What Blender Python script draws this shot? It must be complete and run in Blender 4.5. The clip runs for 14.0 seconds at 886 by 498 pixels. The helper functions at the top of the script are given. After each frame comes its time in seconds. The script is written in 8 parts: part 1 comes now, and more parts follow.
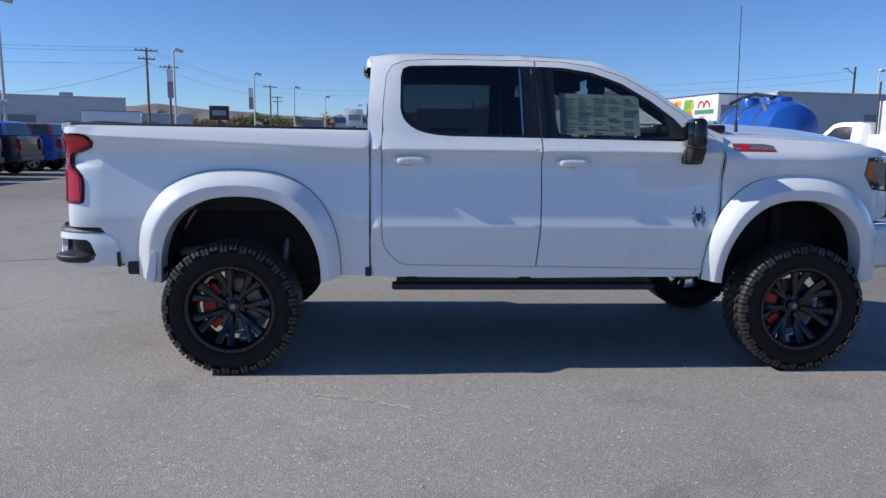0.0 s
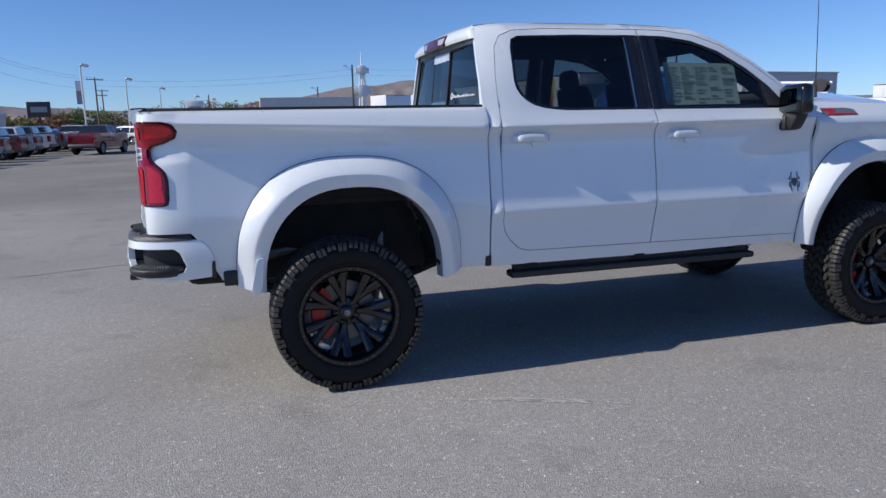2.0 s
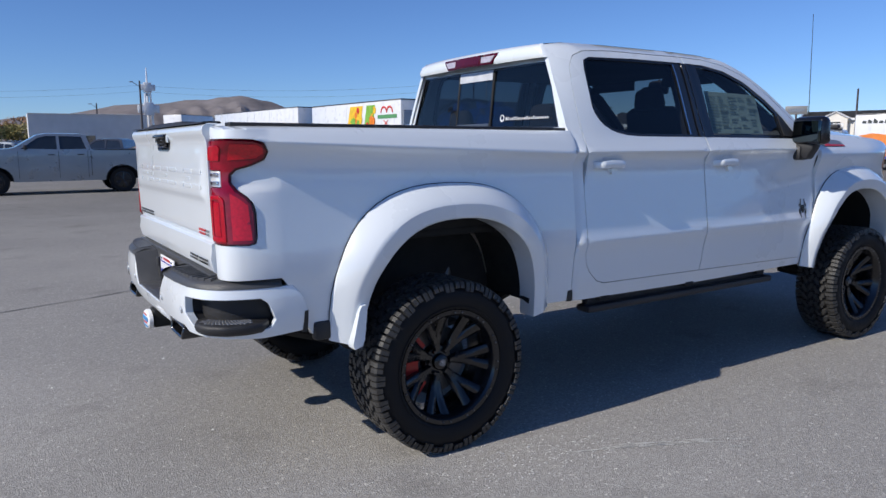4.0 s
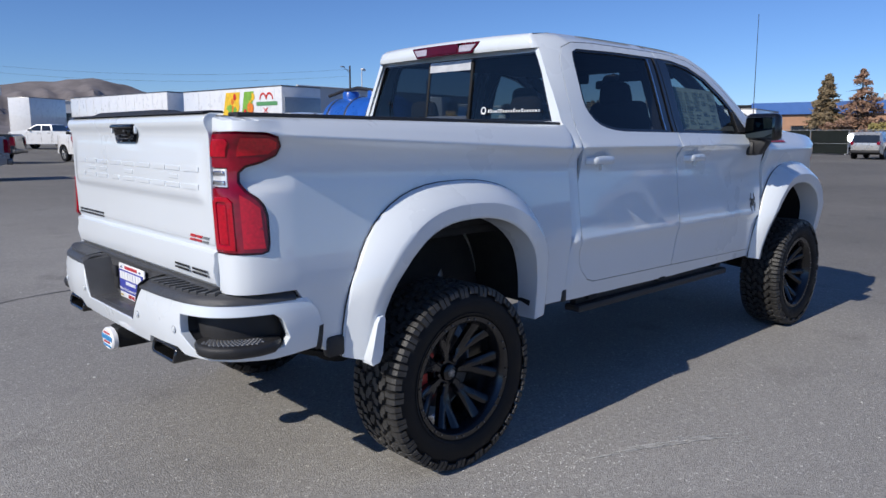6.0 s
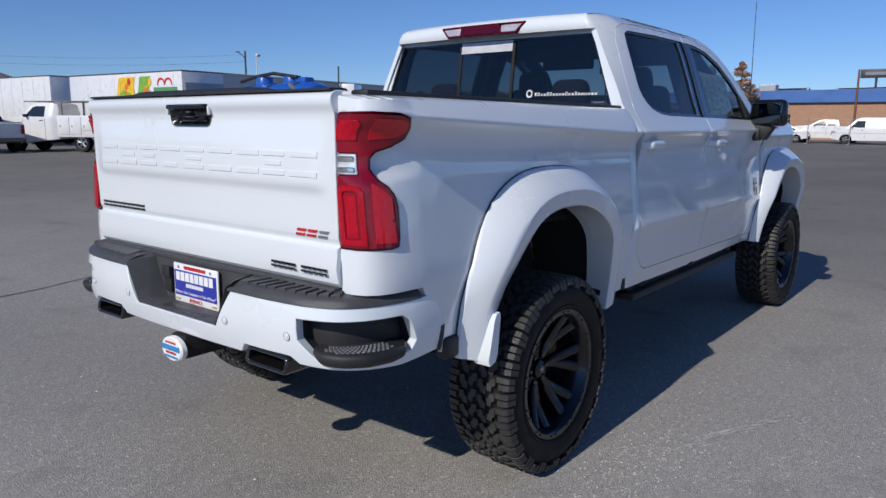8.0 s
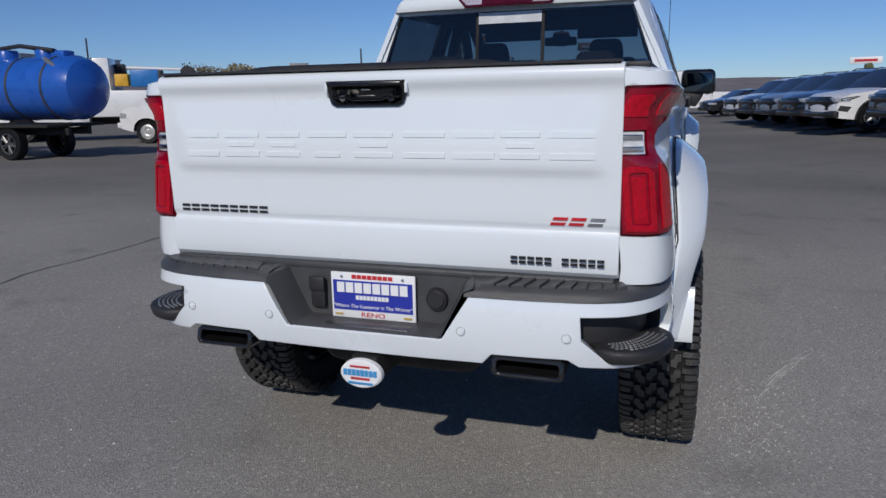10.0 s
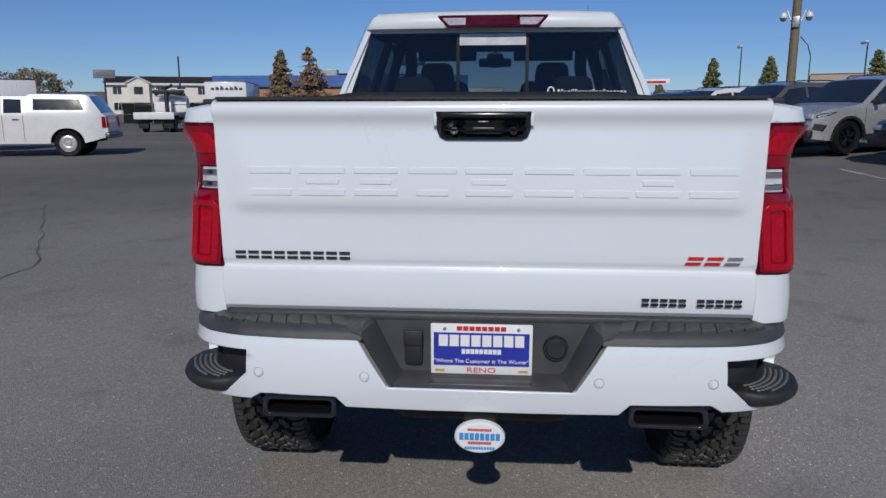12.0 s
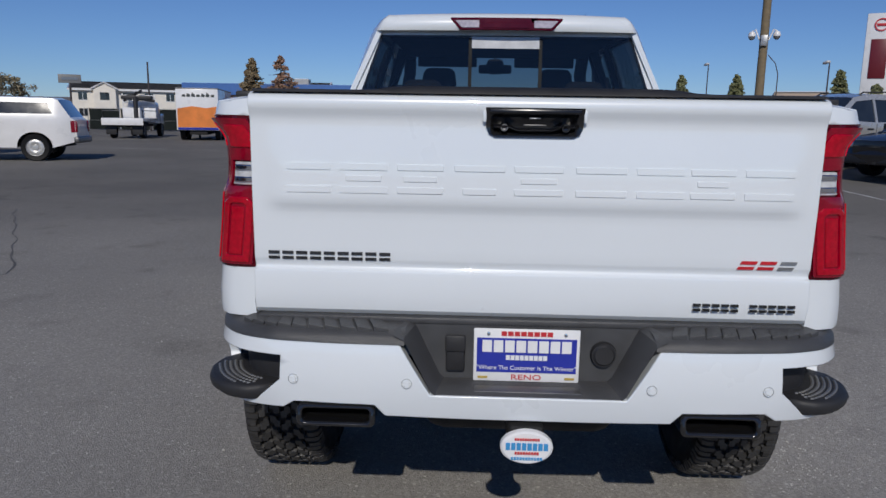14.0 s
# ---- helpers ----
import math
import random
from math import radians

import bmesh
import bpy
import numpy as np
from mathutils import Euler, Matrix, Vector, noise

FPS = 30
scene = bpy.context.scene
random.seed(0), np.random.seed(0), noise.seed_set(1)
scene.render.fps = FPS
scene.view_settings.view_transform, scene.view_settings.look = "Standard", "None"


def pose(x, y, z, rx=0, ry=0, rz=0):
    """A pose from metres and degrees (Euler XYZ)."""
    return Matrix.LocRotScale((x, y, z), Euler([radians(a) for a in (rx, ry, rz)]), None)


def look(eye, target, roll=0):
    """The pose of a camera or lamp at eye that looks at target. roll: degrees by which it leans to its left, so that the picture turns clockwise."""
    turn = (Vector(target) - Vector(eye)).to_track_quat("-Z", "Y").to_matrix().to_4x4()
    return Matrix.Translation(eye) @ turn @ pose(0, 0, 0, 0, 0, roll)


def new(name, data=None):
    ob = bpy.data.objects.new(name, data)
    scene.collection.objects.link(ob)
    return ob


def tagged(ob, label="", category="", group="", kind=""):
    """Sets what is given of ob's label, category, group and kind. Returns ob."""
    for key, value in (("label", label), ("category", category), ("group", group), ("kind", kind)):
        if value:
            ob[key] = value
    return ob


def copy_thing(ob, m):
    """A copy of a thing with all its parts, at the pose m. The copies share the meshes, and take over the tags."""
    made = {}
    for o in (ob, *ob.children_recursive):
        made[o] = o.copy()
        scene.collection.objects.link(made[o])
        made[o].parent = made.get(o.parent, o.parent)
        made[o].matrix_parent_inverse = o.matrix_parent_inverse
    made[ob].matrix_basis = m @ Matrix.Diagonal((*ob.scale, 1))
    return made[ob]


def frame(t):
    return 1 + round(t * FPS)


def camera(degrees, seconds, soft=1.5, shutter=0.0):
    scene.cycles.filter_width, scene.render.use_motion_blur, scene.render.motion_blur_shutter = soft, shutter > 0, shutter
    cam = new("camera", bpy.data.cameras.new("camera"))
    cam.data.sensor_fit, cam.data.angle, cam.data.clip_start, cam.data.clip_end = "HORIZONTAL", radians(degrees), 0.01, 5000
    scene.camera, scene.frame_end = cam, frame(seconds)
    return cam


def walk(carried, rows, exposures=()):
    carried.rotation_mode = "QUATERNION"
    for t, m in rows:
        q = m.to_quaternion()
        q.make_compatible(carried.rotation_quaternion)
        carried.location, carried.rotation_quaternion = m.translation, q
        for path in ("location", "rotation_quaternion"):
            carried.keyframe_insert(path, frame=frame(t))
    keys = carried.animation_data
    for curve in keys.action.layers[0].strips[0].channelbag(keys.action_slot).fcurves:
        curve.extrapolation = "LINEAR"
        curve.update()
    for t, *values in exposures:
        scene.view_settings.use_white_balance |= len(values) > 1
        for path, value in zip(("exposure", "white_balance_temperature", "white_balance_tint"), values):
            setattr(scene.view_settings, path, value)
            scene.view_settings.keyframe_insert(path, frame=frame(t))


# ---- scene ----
cam = camera(63.7, 14.0)
PATH = [
    (0, (1.045, -5.501, 1.513), (1.177, -3.528, 1.208), 0.8),
    (0.5, (0.645, -5.350, 1.470), (0.860, -3.391, 1.124), -0.1),
    (1, (0.191, -5.240, 1.462), (0.500, -3.289, 1.137), -0.9),
    (1.5, (-0.199, -5.105, 1.452), (0.218, -3.175, 1.121), -1.4),
    (2, (-0.562, -4.872, 1.464), (-0.014, -2.978, 1.121), -1.5),
    (2.5, (-0.982, -4.652, 1.457), (-0.298, -2.797, 1.150), -1.4),
    (3, (-1.244, -4.374, 1.446), (-0.419, -2.577, 1.141), -1.0),
    (3.5, (-1.521, -4.088, 1.449), (-0.558, -2.362, 1.143), -0.8),
    (3.7, (-1.656, -3.973, 1.470), (-0.648, -2.271, 1.172), -0.6),
    (5.8, (-2.172, -3.220, 1.510), (-0.843, -1.757, 1.204), -0.0),
    (6, (-2.171, -3.221, 1.510), (-0.827, -1.774, 1.193), 0.2),
    (6.5, (-2.209, -3.189, 1.504), (-0.839, -1.768, 1.181), 0.7),
    (7, (-2.274, -3.068, 1.480), (-0.858, -1.696, 1.147), 1.0),
    (7.5, (-2.343, -2.791, 1.489), (-0.881, -1.473, 1.133), 0.9),
    (8, (-2.592, -2.469, 1.483), (-1.056, -1.235, 1.136), 0.3),
    (8.5, (-2.770, -2.149, 1.469), (-1.153, -1.034, 1.092), -0.2),
    (9, (-2.905, -1.763, 1.502), (-1.209, -0.783, 1.094), -0.6),
    (9.2, (-2.994, -1.591, 1.491), (-1.264, -0.674, 1.084), -0.7),
    (11.3, (-3.207, -0.254, 1.515), (-1.266, 0.012, 1.110), -0.6),
    (11.5, (-3.168, -0.182, 1.514), (-1.221, 0.057, 1.126), -0.4),
    (12, (-3.109, -0.048, 1.563), (-1.154, 0.108, 1.171), -0.1),
    (12.5, (-3.108, -0.025, 1.565), (-1.145, 0.073, 1.193), 0.4),
    (13, (-3.119, -0.014, 1.568), (-1.153, 0.073, 1.211), 0.5),
    (13.5, (-3.122, 0.039, 1.558), (-1.156, 0.130, 1.202), 0.8),
    (14, (-3.043, 0.175, 1.517), (-1.077, 0.245, 1.157), 0.9),
]
EXPOSURES = [(0, -0.12), (2, -0.16), (3.5, -0.20), (6, -0.30), (7, -0.36), (8, -0.50), (9, -0.73), (11.5, -0.94), (14, -0.99)]
walk(cam, [(t, look(eye, target, roll)) for t, eye, target, roll in PATH], EXPOSURES)


# ---------------------------------------------------------------- light
SUN_EL, SUN_AZ = 34.5, 180.3          # degrees; azimuth from +x towards +y, where the sun stands
world = bpy.data.worlds.new("sky")
scene.world = world
world.use_nodes = True
wn = world.node_tree.nodes
sky = wn.new("ShaderNodeTexSky")
sky.sky_type = "NISHITA"
sky.sun_disc = False
sky.sun_elevation = radians(SUN_EL)
sky.sun_rotation = radians(90 - SUN_AZ)
sky.altitude, sky.air_density, sky.dust_density, sky.ozone_density = 1400, 1.0, 0.0, 5.0
wn["Background"].inputs[1].default_value = 0.107
clear = wn.new("ShaderNodeVectorMath")     # the deep blue of dry desert air
clear.operation = "MULTIPLY"
clear.inputs[1].default_value = (0.78, 0.95, 1.26)
world.node_tree.links.new(sky.outputs[0], clear.inputs[0])
world.node_tree.links.new(clear.outputs[0], wn["Background"].inputs[0])
sun = new("sun", bpy.data.lights.new("sun", "SUN"))
sun.data.energy, sun.data.angle, sun.data.color = 4.85, radians(0.53), (1.0, 0.942, 0.86)
ca, sa, ce, se = math.cos(radians(SUN_AZ)), math.sin(radians(SUN_AZ)), math.cos(radians(SUN_EL)), math.sin(radians(SUN_EL))
sun.matrix_world = look((40 * ca * ce, 40 * sa * ce, 40 * se), (0, 0, 0))


# ---------------------------------------------------------------- materials
def mat(name, color, rough=0.5, metal=0.0, vary=0.12, scale=8.0, bump=0.0, bscale=60.0, coat=0.0, per_object=0.0, spec=0.5):
    """A Principled surface whose colour and gloss vary at two scales, with fine relief."""
    m = bpy.data.materials.new(name)
    m.use_nodes = True
    n, l = m.node_tree.nodes, m.node_tree.links
    p = n["Principled BSDF"]
    p.inputs["Metallic"].default_value = metal
    p.inputs["Coat Weight"].default_value = coat
    p.inputs["Coat Roughness"].default_value = 0.03
    p.inputs["Specular IOR Level"].default_value = spec
    tc = n.new("ShaderNodeTexCoord")
    big, fine = n.new("ShaderNodeTexNoise"), n.new("ShaderNodeTexNoise")
    big.inputs["Scale"].default_value, big.inputs["Detail"].default_value = scale, 5
    fine.inputs["Scale"].default_value, fine.inputs["Detail"].default_value = bscale, 3
    add = n.new("ShaderNodeMath")
    add.operation = "MULTIPLY_ADD"
    add.inputs[1].default_value = 0.35
    l.new(tc.outputs["Object"], big.inputs["Vector"])
    l.new(tc.outputs["Object"], fine.inputs["Vector"])
    l.new(fine.outputs["Fac"], add.inputs[0])
    l.new(big.outputs["Fac"], add.inputs[2])
    ramp = n.new("ShaderNodeMapRange")
    ramp.inputs["From Min"].default_value, ramp.inputs["From Max"].default_value = 0.4, 0.95
    ramp.inputs["To Min"].default_value, ramp.inputs["To Max"].default_value = 1 - vary, 1 + vary
    l.new(add.outputs[0], ramp.inputs["Value"])
    mul = n.new("ShaderNodeVectorMath")
    mul.operation = "SCALE"
    mul.inputs[0].default_value = color[:3]
    if per_object:
        info, pr, mm = n.new("ShaderNodeObjectInfo"), n.new("ShaderNodeMapRange"), n.new("ShaderNodeMath")
        pr.inputs["To Min"].default_value, pr.inputs["To Max"].default_value = 1 - per_object, 1 + per_object
        mm.operation = "MULTIPLY"
        l.new(info.outputs["Random"], pr.inputs["Value"])
        l.new(pr.outputs[0], mm.inputs[0])
        l.new(ramp.outputs[0], mm.inputs[1])
        l.new(mm.outputs[0], mul.inputs["Scale"])
    else:
        l.new(ramp.outputs[0], mul.inputs["Scale"])
    l.new(mul.outputs[0], p.inputs["Base Color"])
    rr = n.new("ShaderNodeMapRange")
    rr.inputs["From Min"].default_value, rr.inputs["From Max"].default_value = 0.3, 0.7
    rr.inputs["To Min"].default_value, rr.inputs["To Max"].default_value = max(0.02, rough * 0.85), min(1, rough * 1.15)
    l.new(big.outputs["Fac"], rr.inputs["Value"])
    l.new(rr.outputs[0], p.inputs["Roughness"])
    if bump:
        b = n.new("ShaderNodeBump")
        b.inputs["Strength"].default_value, b.inputs["Distance"].default_value = bump, 0.01
        l.new(fine.outputs["Fac"], b.inputs["Height"])
        l.new(b.outputs[0], p.inputs["Normal"])
    return m


def glass(name, tint, rough=0.0, base=0.06):
    """A thin pane: tinted see-through with real Fresnel gloss."""
    m = bpy.data.materials.new(name)
    m.use_nodes = True
    n, l = m.node_tree.nodes, m.node_tree.links
    n.remove(n["Principled BSDF"])
    t, g, f, mix = n.new("ShaderNodeBsdfTransparent"), n.new("ShaderNodeBsdfGlossy"), n.new("ShaderNodeLayerWeight"), n.new("ShaderNodeMixShader")
    t.inputs["Color"].default_value = (*tint, 1)
    g.inputs["Roughness"].default_value = rough
    f.inputs["Blend"].default_value = 0.5
    power, scale = n.new("ShaderNodeMath"), n.new("ShaderNodeMath")       # the same gloss from both sides of the pane
    power.operation, scale.operation = "POWER", "MULTIPLY_ADD"
    power.inputs[1].default_value = 5.0
    scale.inputs[1].default_value, scale.inputs[2].default_value = 1 - base, base
    l.new(f.outputs["Facing"], power.inputs[0])
    l.new(power.outputs[0], scale.inputs[0])
    l.new(scale.outputs[0], mix.inputs[0])
    l.new(t.outputs[0], mix.inputs[1])
    l.new(g.outputs[0], mix.inputs[2])
    l.new(mix.outputs[0], n["Material Output"].inputs["Surface"])
    return m


def asphalt():
    m = mat("asphalt", (0.314, 0.301, 0.280), 0.9, vary=0.16, scale=0.35, bump=0.6, bscale=120, spec=0.12)
    n, l = m.node_tree.nodes, m.node_tree.links
    p = n["Principled BSDF"]
    base = p.inputs["Base Color"].links[0].from_socket
    tc = next(x for x in n if x.type == "TEX_COORD")
    stones = n.new("ShaderNodeTexVoronoi")
    stones.inputs["Scale"].default_value = 100
    l.new(tc.outputs["Object"], stones.inputs["Vector"])
    pick = n.new("ShaderNodeMapRange")
    pick.inputs["From Min"].default_value, pick.inputs["From Max"].default_value = 0.05, 1.0
    pick.inputs["To Min"].default_value, pick.inputs["To Max"].default_value = 0.85, 1.19
    sep = n.new("ShaderNodeSeparateColor")
    l.new(stones.outputs["Color"], sep.inputs[0])
    l.new(sep.outputs[0], pick.inputs["Value"])
    fleck, both = n.new("ShaderNodeMapRange"), n.new("ShaderNodeMath")      # a few pale stones
    fleck.inputs["From Min"].default_value, fleck.inputs["From Max"].default_value = 0.95, 1.0
    fleck.inputs["To Min"].default_value, fleck.inputs["To Max"].default_value = 1.0, 1.65
    both.operation = "MULTIPLY"
    l.new(sep.outputs[1], fleck.inputs["Value"])
    l.new(pick.outputs[0], both.inputs[0])
    l.new(fleck.outputs[0], both.inputs[1])
    sc = n.new("ShaderNodeVectorMath")
    sc.operation = "SCALE"
    l.new(base, sc.inputs[0])
    l.new(both.outputs[0], sc.inputs["Scale"])
    # broad wear: paler traffic lanes, darker patches and oil spots
    wear = n.new("ShaderNodeTexNoise")
    wear.inputs["Scale"].default_value, wear.inputs["Detail"].default_value = 0.12, 6
    l.new(tc.outputs["Object"], wear.inputs["Vector"])
    wr = n.new("ShaderNodeMapRange")
    wr.inputs["From Min"].default_value, wr.inputs["From Max"].default_value = 0.35, 0.68
    wr.inputs["To Min"].default_value, wr.inputs["To Max"].default_value = 0.90, 1.12
    l.new(wear.outputs["Fac"], wr.inputs["Value"])
    sc2 = n.new("ShaderNodeVectorMath")
    sc2.operation = "SCALE"
    l.new(sc.outputs[0], sc2.inputs[0])
    l.new(wr.outputs[0], sc2.inputs["Scale"])
    spots = n.new("ShaderNodeTexNoise")
    spots.inputs["Scale"].default_value, spots.inputs["Detail"].default_value = 1.7, 4
    l.new(tc.outputs["Object"], spots.inputs["Vector"])
    sr = n.new("ShaderNodeMapRange")
    sr.inputs["From Min"].default_value, sr.inputs["From Max"].default_value = 0.28, 0.42
    sr.inputs["To Min"].default_value, sr.inputs["To Max"].default_value = 0.8, 1.0
    l.new(spots.outputs["Fac"], sr.inputs["Value"])
    sc3 = n.new("ShaderNodeVectorMath")
    sc3.operation = "SCALE"
    l.new(sc2.outputs[0], sc3.inputs[0])
    l.new(sr.outputs[0], sc3.inputs["Scale"])
    # newer, darker seal coat in the bays ahead of the pickup, with a ragged edge
    xyz, jag = n.new("ShaderNodeSeparateXYZ"), n.new("ShaderNodeMath")
    l.new(tc.outputs["Object"], xyz.inputs[0])
    jag.operation = "MULTIPLY_ADD"
    jag.inputs[1].default_value = 9.0
    l.new(wear.outputs["Fac"], jag.inputs[0])
    l.new(xyz.outputs["X"], jag.inputs[2])
    coat = n.new("ShaderNodeMapRange")
    coat.inputs["From Min"].default_value, coat.inputs["From Max"].default_value = 7.5, 14.0
    coat.inputs["To Min"].default_value, coat.inputs["To Max"].default_value = 1.0, 0.60
    l.new(jag.outputs[0], coat.inputs["Value"])
    sc4 = n.new("ShaderNodeVectorMath")
    sc4.operation = "SCALE"
    l.new(sc3.outputs[0], sc4.inputs[0])
    l.new(coat.outputs[0], sc4.inputs["Scale"])
    # the lane behind the pickup is a little paler, falling off towards its nose
    lane = n.new("ShaderNodeMapRange")
    lane.inputs["From Min"].default_value, lane.inputs["From Max"].default_value = 2.2, 6.2
    lane.inputs["To Min"].default_value, lane.inputs["To Max"].default_value = 1.06, 0.97
    l.new(jag.outputs[0], lane.inputs["Value"])
    sc5 = n.new("ShaderNodeVectorMath")
    sc5.operation = "SCALE"
    l.new(sc4.outputs[0], sc5.inputs[0])
    l.new(lane.outputs[0], sc5.inputs["Scale"])
    # darker asphalt across the lane on the far side
    fy, fx, fm, fa = n.new("ShaderNodeMapRange"), n.new("ShaderNodeMapRange"), n.new("ShaderNodeMath"), n.new("ShaderNodeMath")
    fy.inputs["From Min"].default_value, fy.inputs["From Max"].default_value = 6.0, 15.0
    fx.inputs["From Min"].default_value, fx.inputs["From Max"].default_value = 14.0, 7.0
    fm.operation, fa.operation = "MULTIPLY", "MULTIPLY_ADD"
    fa.inputs[1].default_value, fa.inputs[2].default_value = -0.26, 1.0
    l.new(xyz.outputs["Y"], fy.inputs["Value"])
    l.new(jag.outputs[0], fx.inputs["Value"])
    l.new(fy.outputs[0], fm.inputs[0])
    l.new(fx.outputs[0], fm.inputs[1])
    l.new(fm.outputs[0], fa.inputs[0])
    sc6 = n.new("ShaderNodeVectorMath")
    sc6.operation = "SCALE"
    l.new(sc5.outputs[0], sc6.inputs[0])
    l.new(fa.outputs[0], sc6.inputs["Scale"])
    l.new(sc6.outputs[0], p.inputs["Base Color"])
    return m


WHITE = mat("white_paint", (0.782, 0.828, 0.858), 0.30, vary=0.015, scale=2.0, coat=1.0, bump=0.004, bscale=300)
WHITE.node_tree.nodes["Principled BSDF"].inputs["Coat IOR"].default_value = 1.7
BLACK_PL = mat("black_plastic", (0.022, 0.022, 0.024), 0.55, vary=0.25, scale=10, bump=0.12, bscale=900)
STUD = mat("tread_studs", (0.13, 0.13, 0.13), 0.32, vary=0.2, scale=40, coat=0.5)
PAD = mat("step_pad", (0.060, 0.061, 0.064), 0.40, vary=0.2, scale=12, bump=0.2, bscale=700)
GLOSS_BLACK = mat("gloss_black", (0.012, 0.012, 0.013), 0.15, vary=0.2, scale=6, coat=0.6)
SATIN_BLACK = mat("satin_black", (0.006, 0.006, 0.008), 0.24, vary=0.25, scale=14, coat=0.3)
RUBBER = mat("tyre_rubber", (0.009, 0.009, 0.010), 0.6, vary=0.3, scale=18, bump=0.12, bscale=250, spec=0.25)
TREAD = mat("dusty_tread_rubber", (0.034, 0.033, 0.032), 0.5, vary=0.45, scale=22, bump=0.25, bscale=220, spec=0.5)
DARK = mat("underbody_black", (0.012, 0.012, 0.012), 0.8, vary=0.3, scale=9, bump=0.2, bscale=120)
STEEL = mat("dull_steel", (0.18, 0.18, 0.18), 0.45, 0.9, vary=0.25, scale=14)
CHROME = mat("chrome", (0.75, 0.76, 0.78), 0.08, 1.0, vary=0.04, scale=20)
RED_LAMP = mat("red_lamp_lens", (0.24, 0.0, 0.014), 0.10, vary=0.25, scale=28, coat=0.7, spec=0.3)
RED_DEEP = mat("deep_red_lamp", (0.075, 0.0, 0.006), 0.12, vary=0.2, scale=24, coat=0.4, spec=0.3)
RED_SIDE = mat("side_reflector_red", (0.62, 0.0, 0.014), 0.10, vary=0.2, scale=90, coat=0.5)
RED_BRIGHT = mat("bright_red_lens", (0.42, 0.0, 0.014), 0.10, vary=0.25, scale=70, coat=0.5, spec=0.3)
CLEAR_LAMP = mat("clear_lamp_lens", (0.86, 0.87, 0.88), 0.10, 0.4, vary=0.3, scale=40, coat=1.0)
RED_CALIPER = mat("red_caliper", (0.45, 0.012, 0.01), 0.35, vary=0.15, scale=20)
BADGE_DARK = mat("badge_dark_grey", (0.05, 0.052, 0.056), 0.3, 0.5, vary=0.1, scale=30)
BADGE_RED = mat("badge_red", (0.55, 0.02, 0.03), 0.3, vary=0.1, scale=30)
BADGE_GREY = mat("badge_grey", (0.32, 0.33, 0.34), 0.3, 0.6, vary=0.1, scale=30)
PAPER = mat("paper", (0.46, 0.59, 0.58), 0.7, vary=0.05, scale=20)
PAPER_WHITE = mat("white_print", (0.82, 0.82, 0.82), 0.5, vary=0.04, scale=20)
PRINT_BLUE = mat("blue_print", (0.02, 0.035, 0.36), 0.35, vary=0.08, scale=20, coat=0.5)
PRINT_SKY = mat("light_blue_print", (0.05, 0.3, 0.62), 0.4, vary=0.08, scale=20)
PRINT_RED = mat("red_print", (0.55, 0.03, 0.04), 0.4, vary=0.08, scale=20)
PRINT_DARK = mat("dark_print", (0.05, 0.06, 0.06), 0.5, vary=0.1, scale=20)
CLOTH = mat("seat_cloth", (0.020, 0.020, 0.022), 0.9, vary=0.3, scale=20, bump=0.2, bscale=400)
TINT = glass("tinted_glass", (0.22, 0.245, 0.26))
REAR_TINT = glass("rear_tinted_glass", (0.22, 0.25, 0.27))
LIGHT_TINT = glass("light_tinted_glass", (0.40, 0.46, 0.46))
CLEAR = glass("clear_glass", (0.75, 0.8, 0.8))


# ---------------------------------------------------------------- mesh helpers
def part(name, bm, material, parent=None, label="", smooth=35, bevel=0.0, kind=""):
    """Links a bmesh as one mesh object under its thing."""
    me = bpy.data.meshes.new(name)
    bm.normal_update()
    bm.to_mesh(me)
    bm.free()
    for m in (material if isinstance(material, (list, tuple)) else [material]):
        me.materials.append(m)
    if smooth:
        me.shade_smooth()
        me.set_sharp_from_angle(angle=radians(smooth))
    ob = new(name, me)
    ob.parent = parent
    if bevel:
        b = ob.modifiers.new("bevel", "BEVEL")
        b.width, b.segments, b.limit_method, b.angle_limit = bevel, 2, "ANGLE", radians(45)
        b.harden_normals = False
    return tagged(ob, label, kind=kind)


def empty(name, m=None, **tags):
    ob = new(name)
    ob.empty_display_size = 0.2
    if m is not None:
        ob.matrix_world = m
    return tagged(ob, **tags)


def box(bm, c, s, bev=0.0, rot=None, seg=2, mi=0, taper=None):
    """A box with rounded edges; taper scales its top in x and y."""
    tmp = bmesh.new()
    bmesh.ops.create_cube(tmp, size=1)
    for v in tmp.verts:
        k = (taper if taper and v.co.z > 0 else (1, 1))
        v.co = Vector((v.co.x * s[0] * k[0], v.co.y * s[1] * k[1], v.co.z * s[2]))
    if bev:
        bmesh.ops.bevel(tmp, geom=tmp.edges[:], offset=bev, segments=seg, affect="EDGES", profile=0.5)
    m = Matrix.Translation(c) @ (rot.to_4x4() if rot else Matrix())
    join(bm, tmp, m, mi)


def join(bm, tmp, m=None, mi=0):
    vs = [bm.verts.new(m @ v.co if m else v.co) for v in tmp.verts]
    tmp.verts.index_update()
    for f in tmp.faces:
        try:
            g = bm.faces.new([vs[v.index] for v in f.verts])
            g.material_index = mi or f.material_index
        except ValueError:
            pass
    tmp.free()


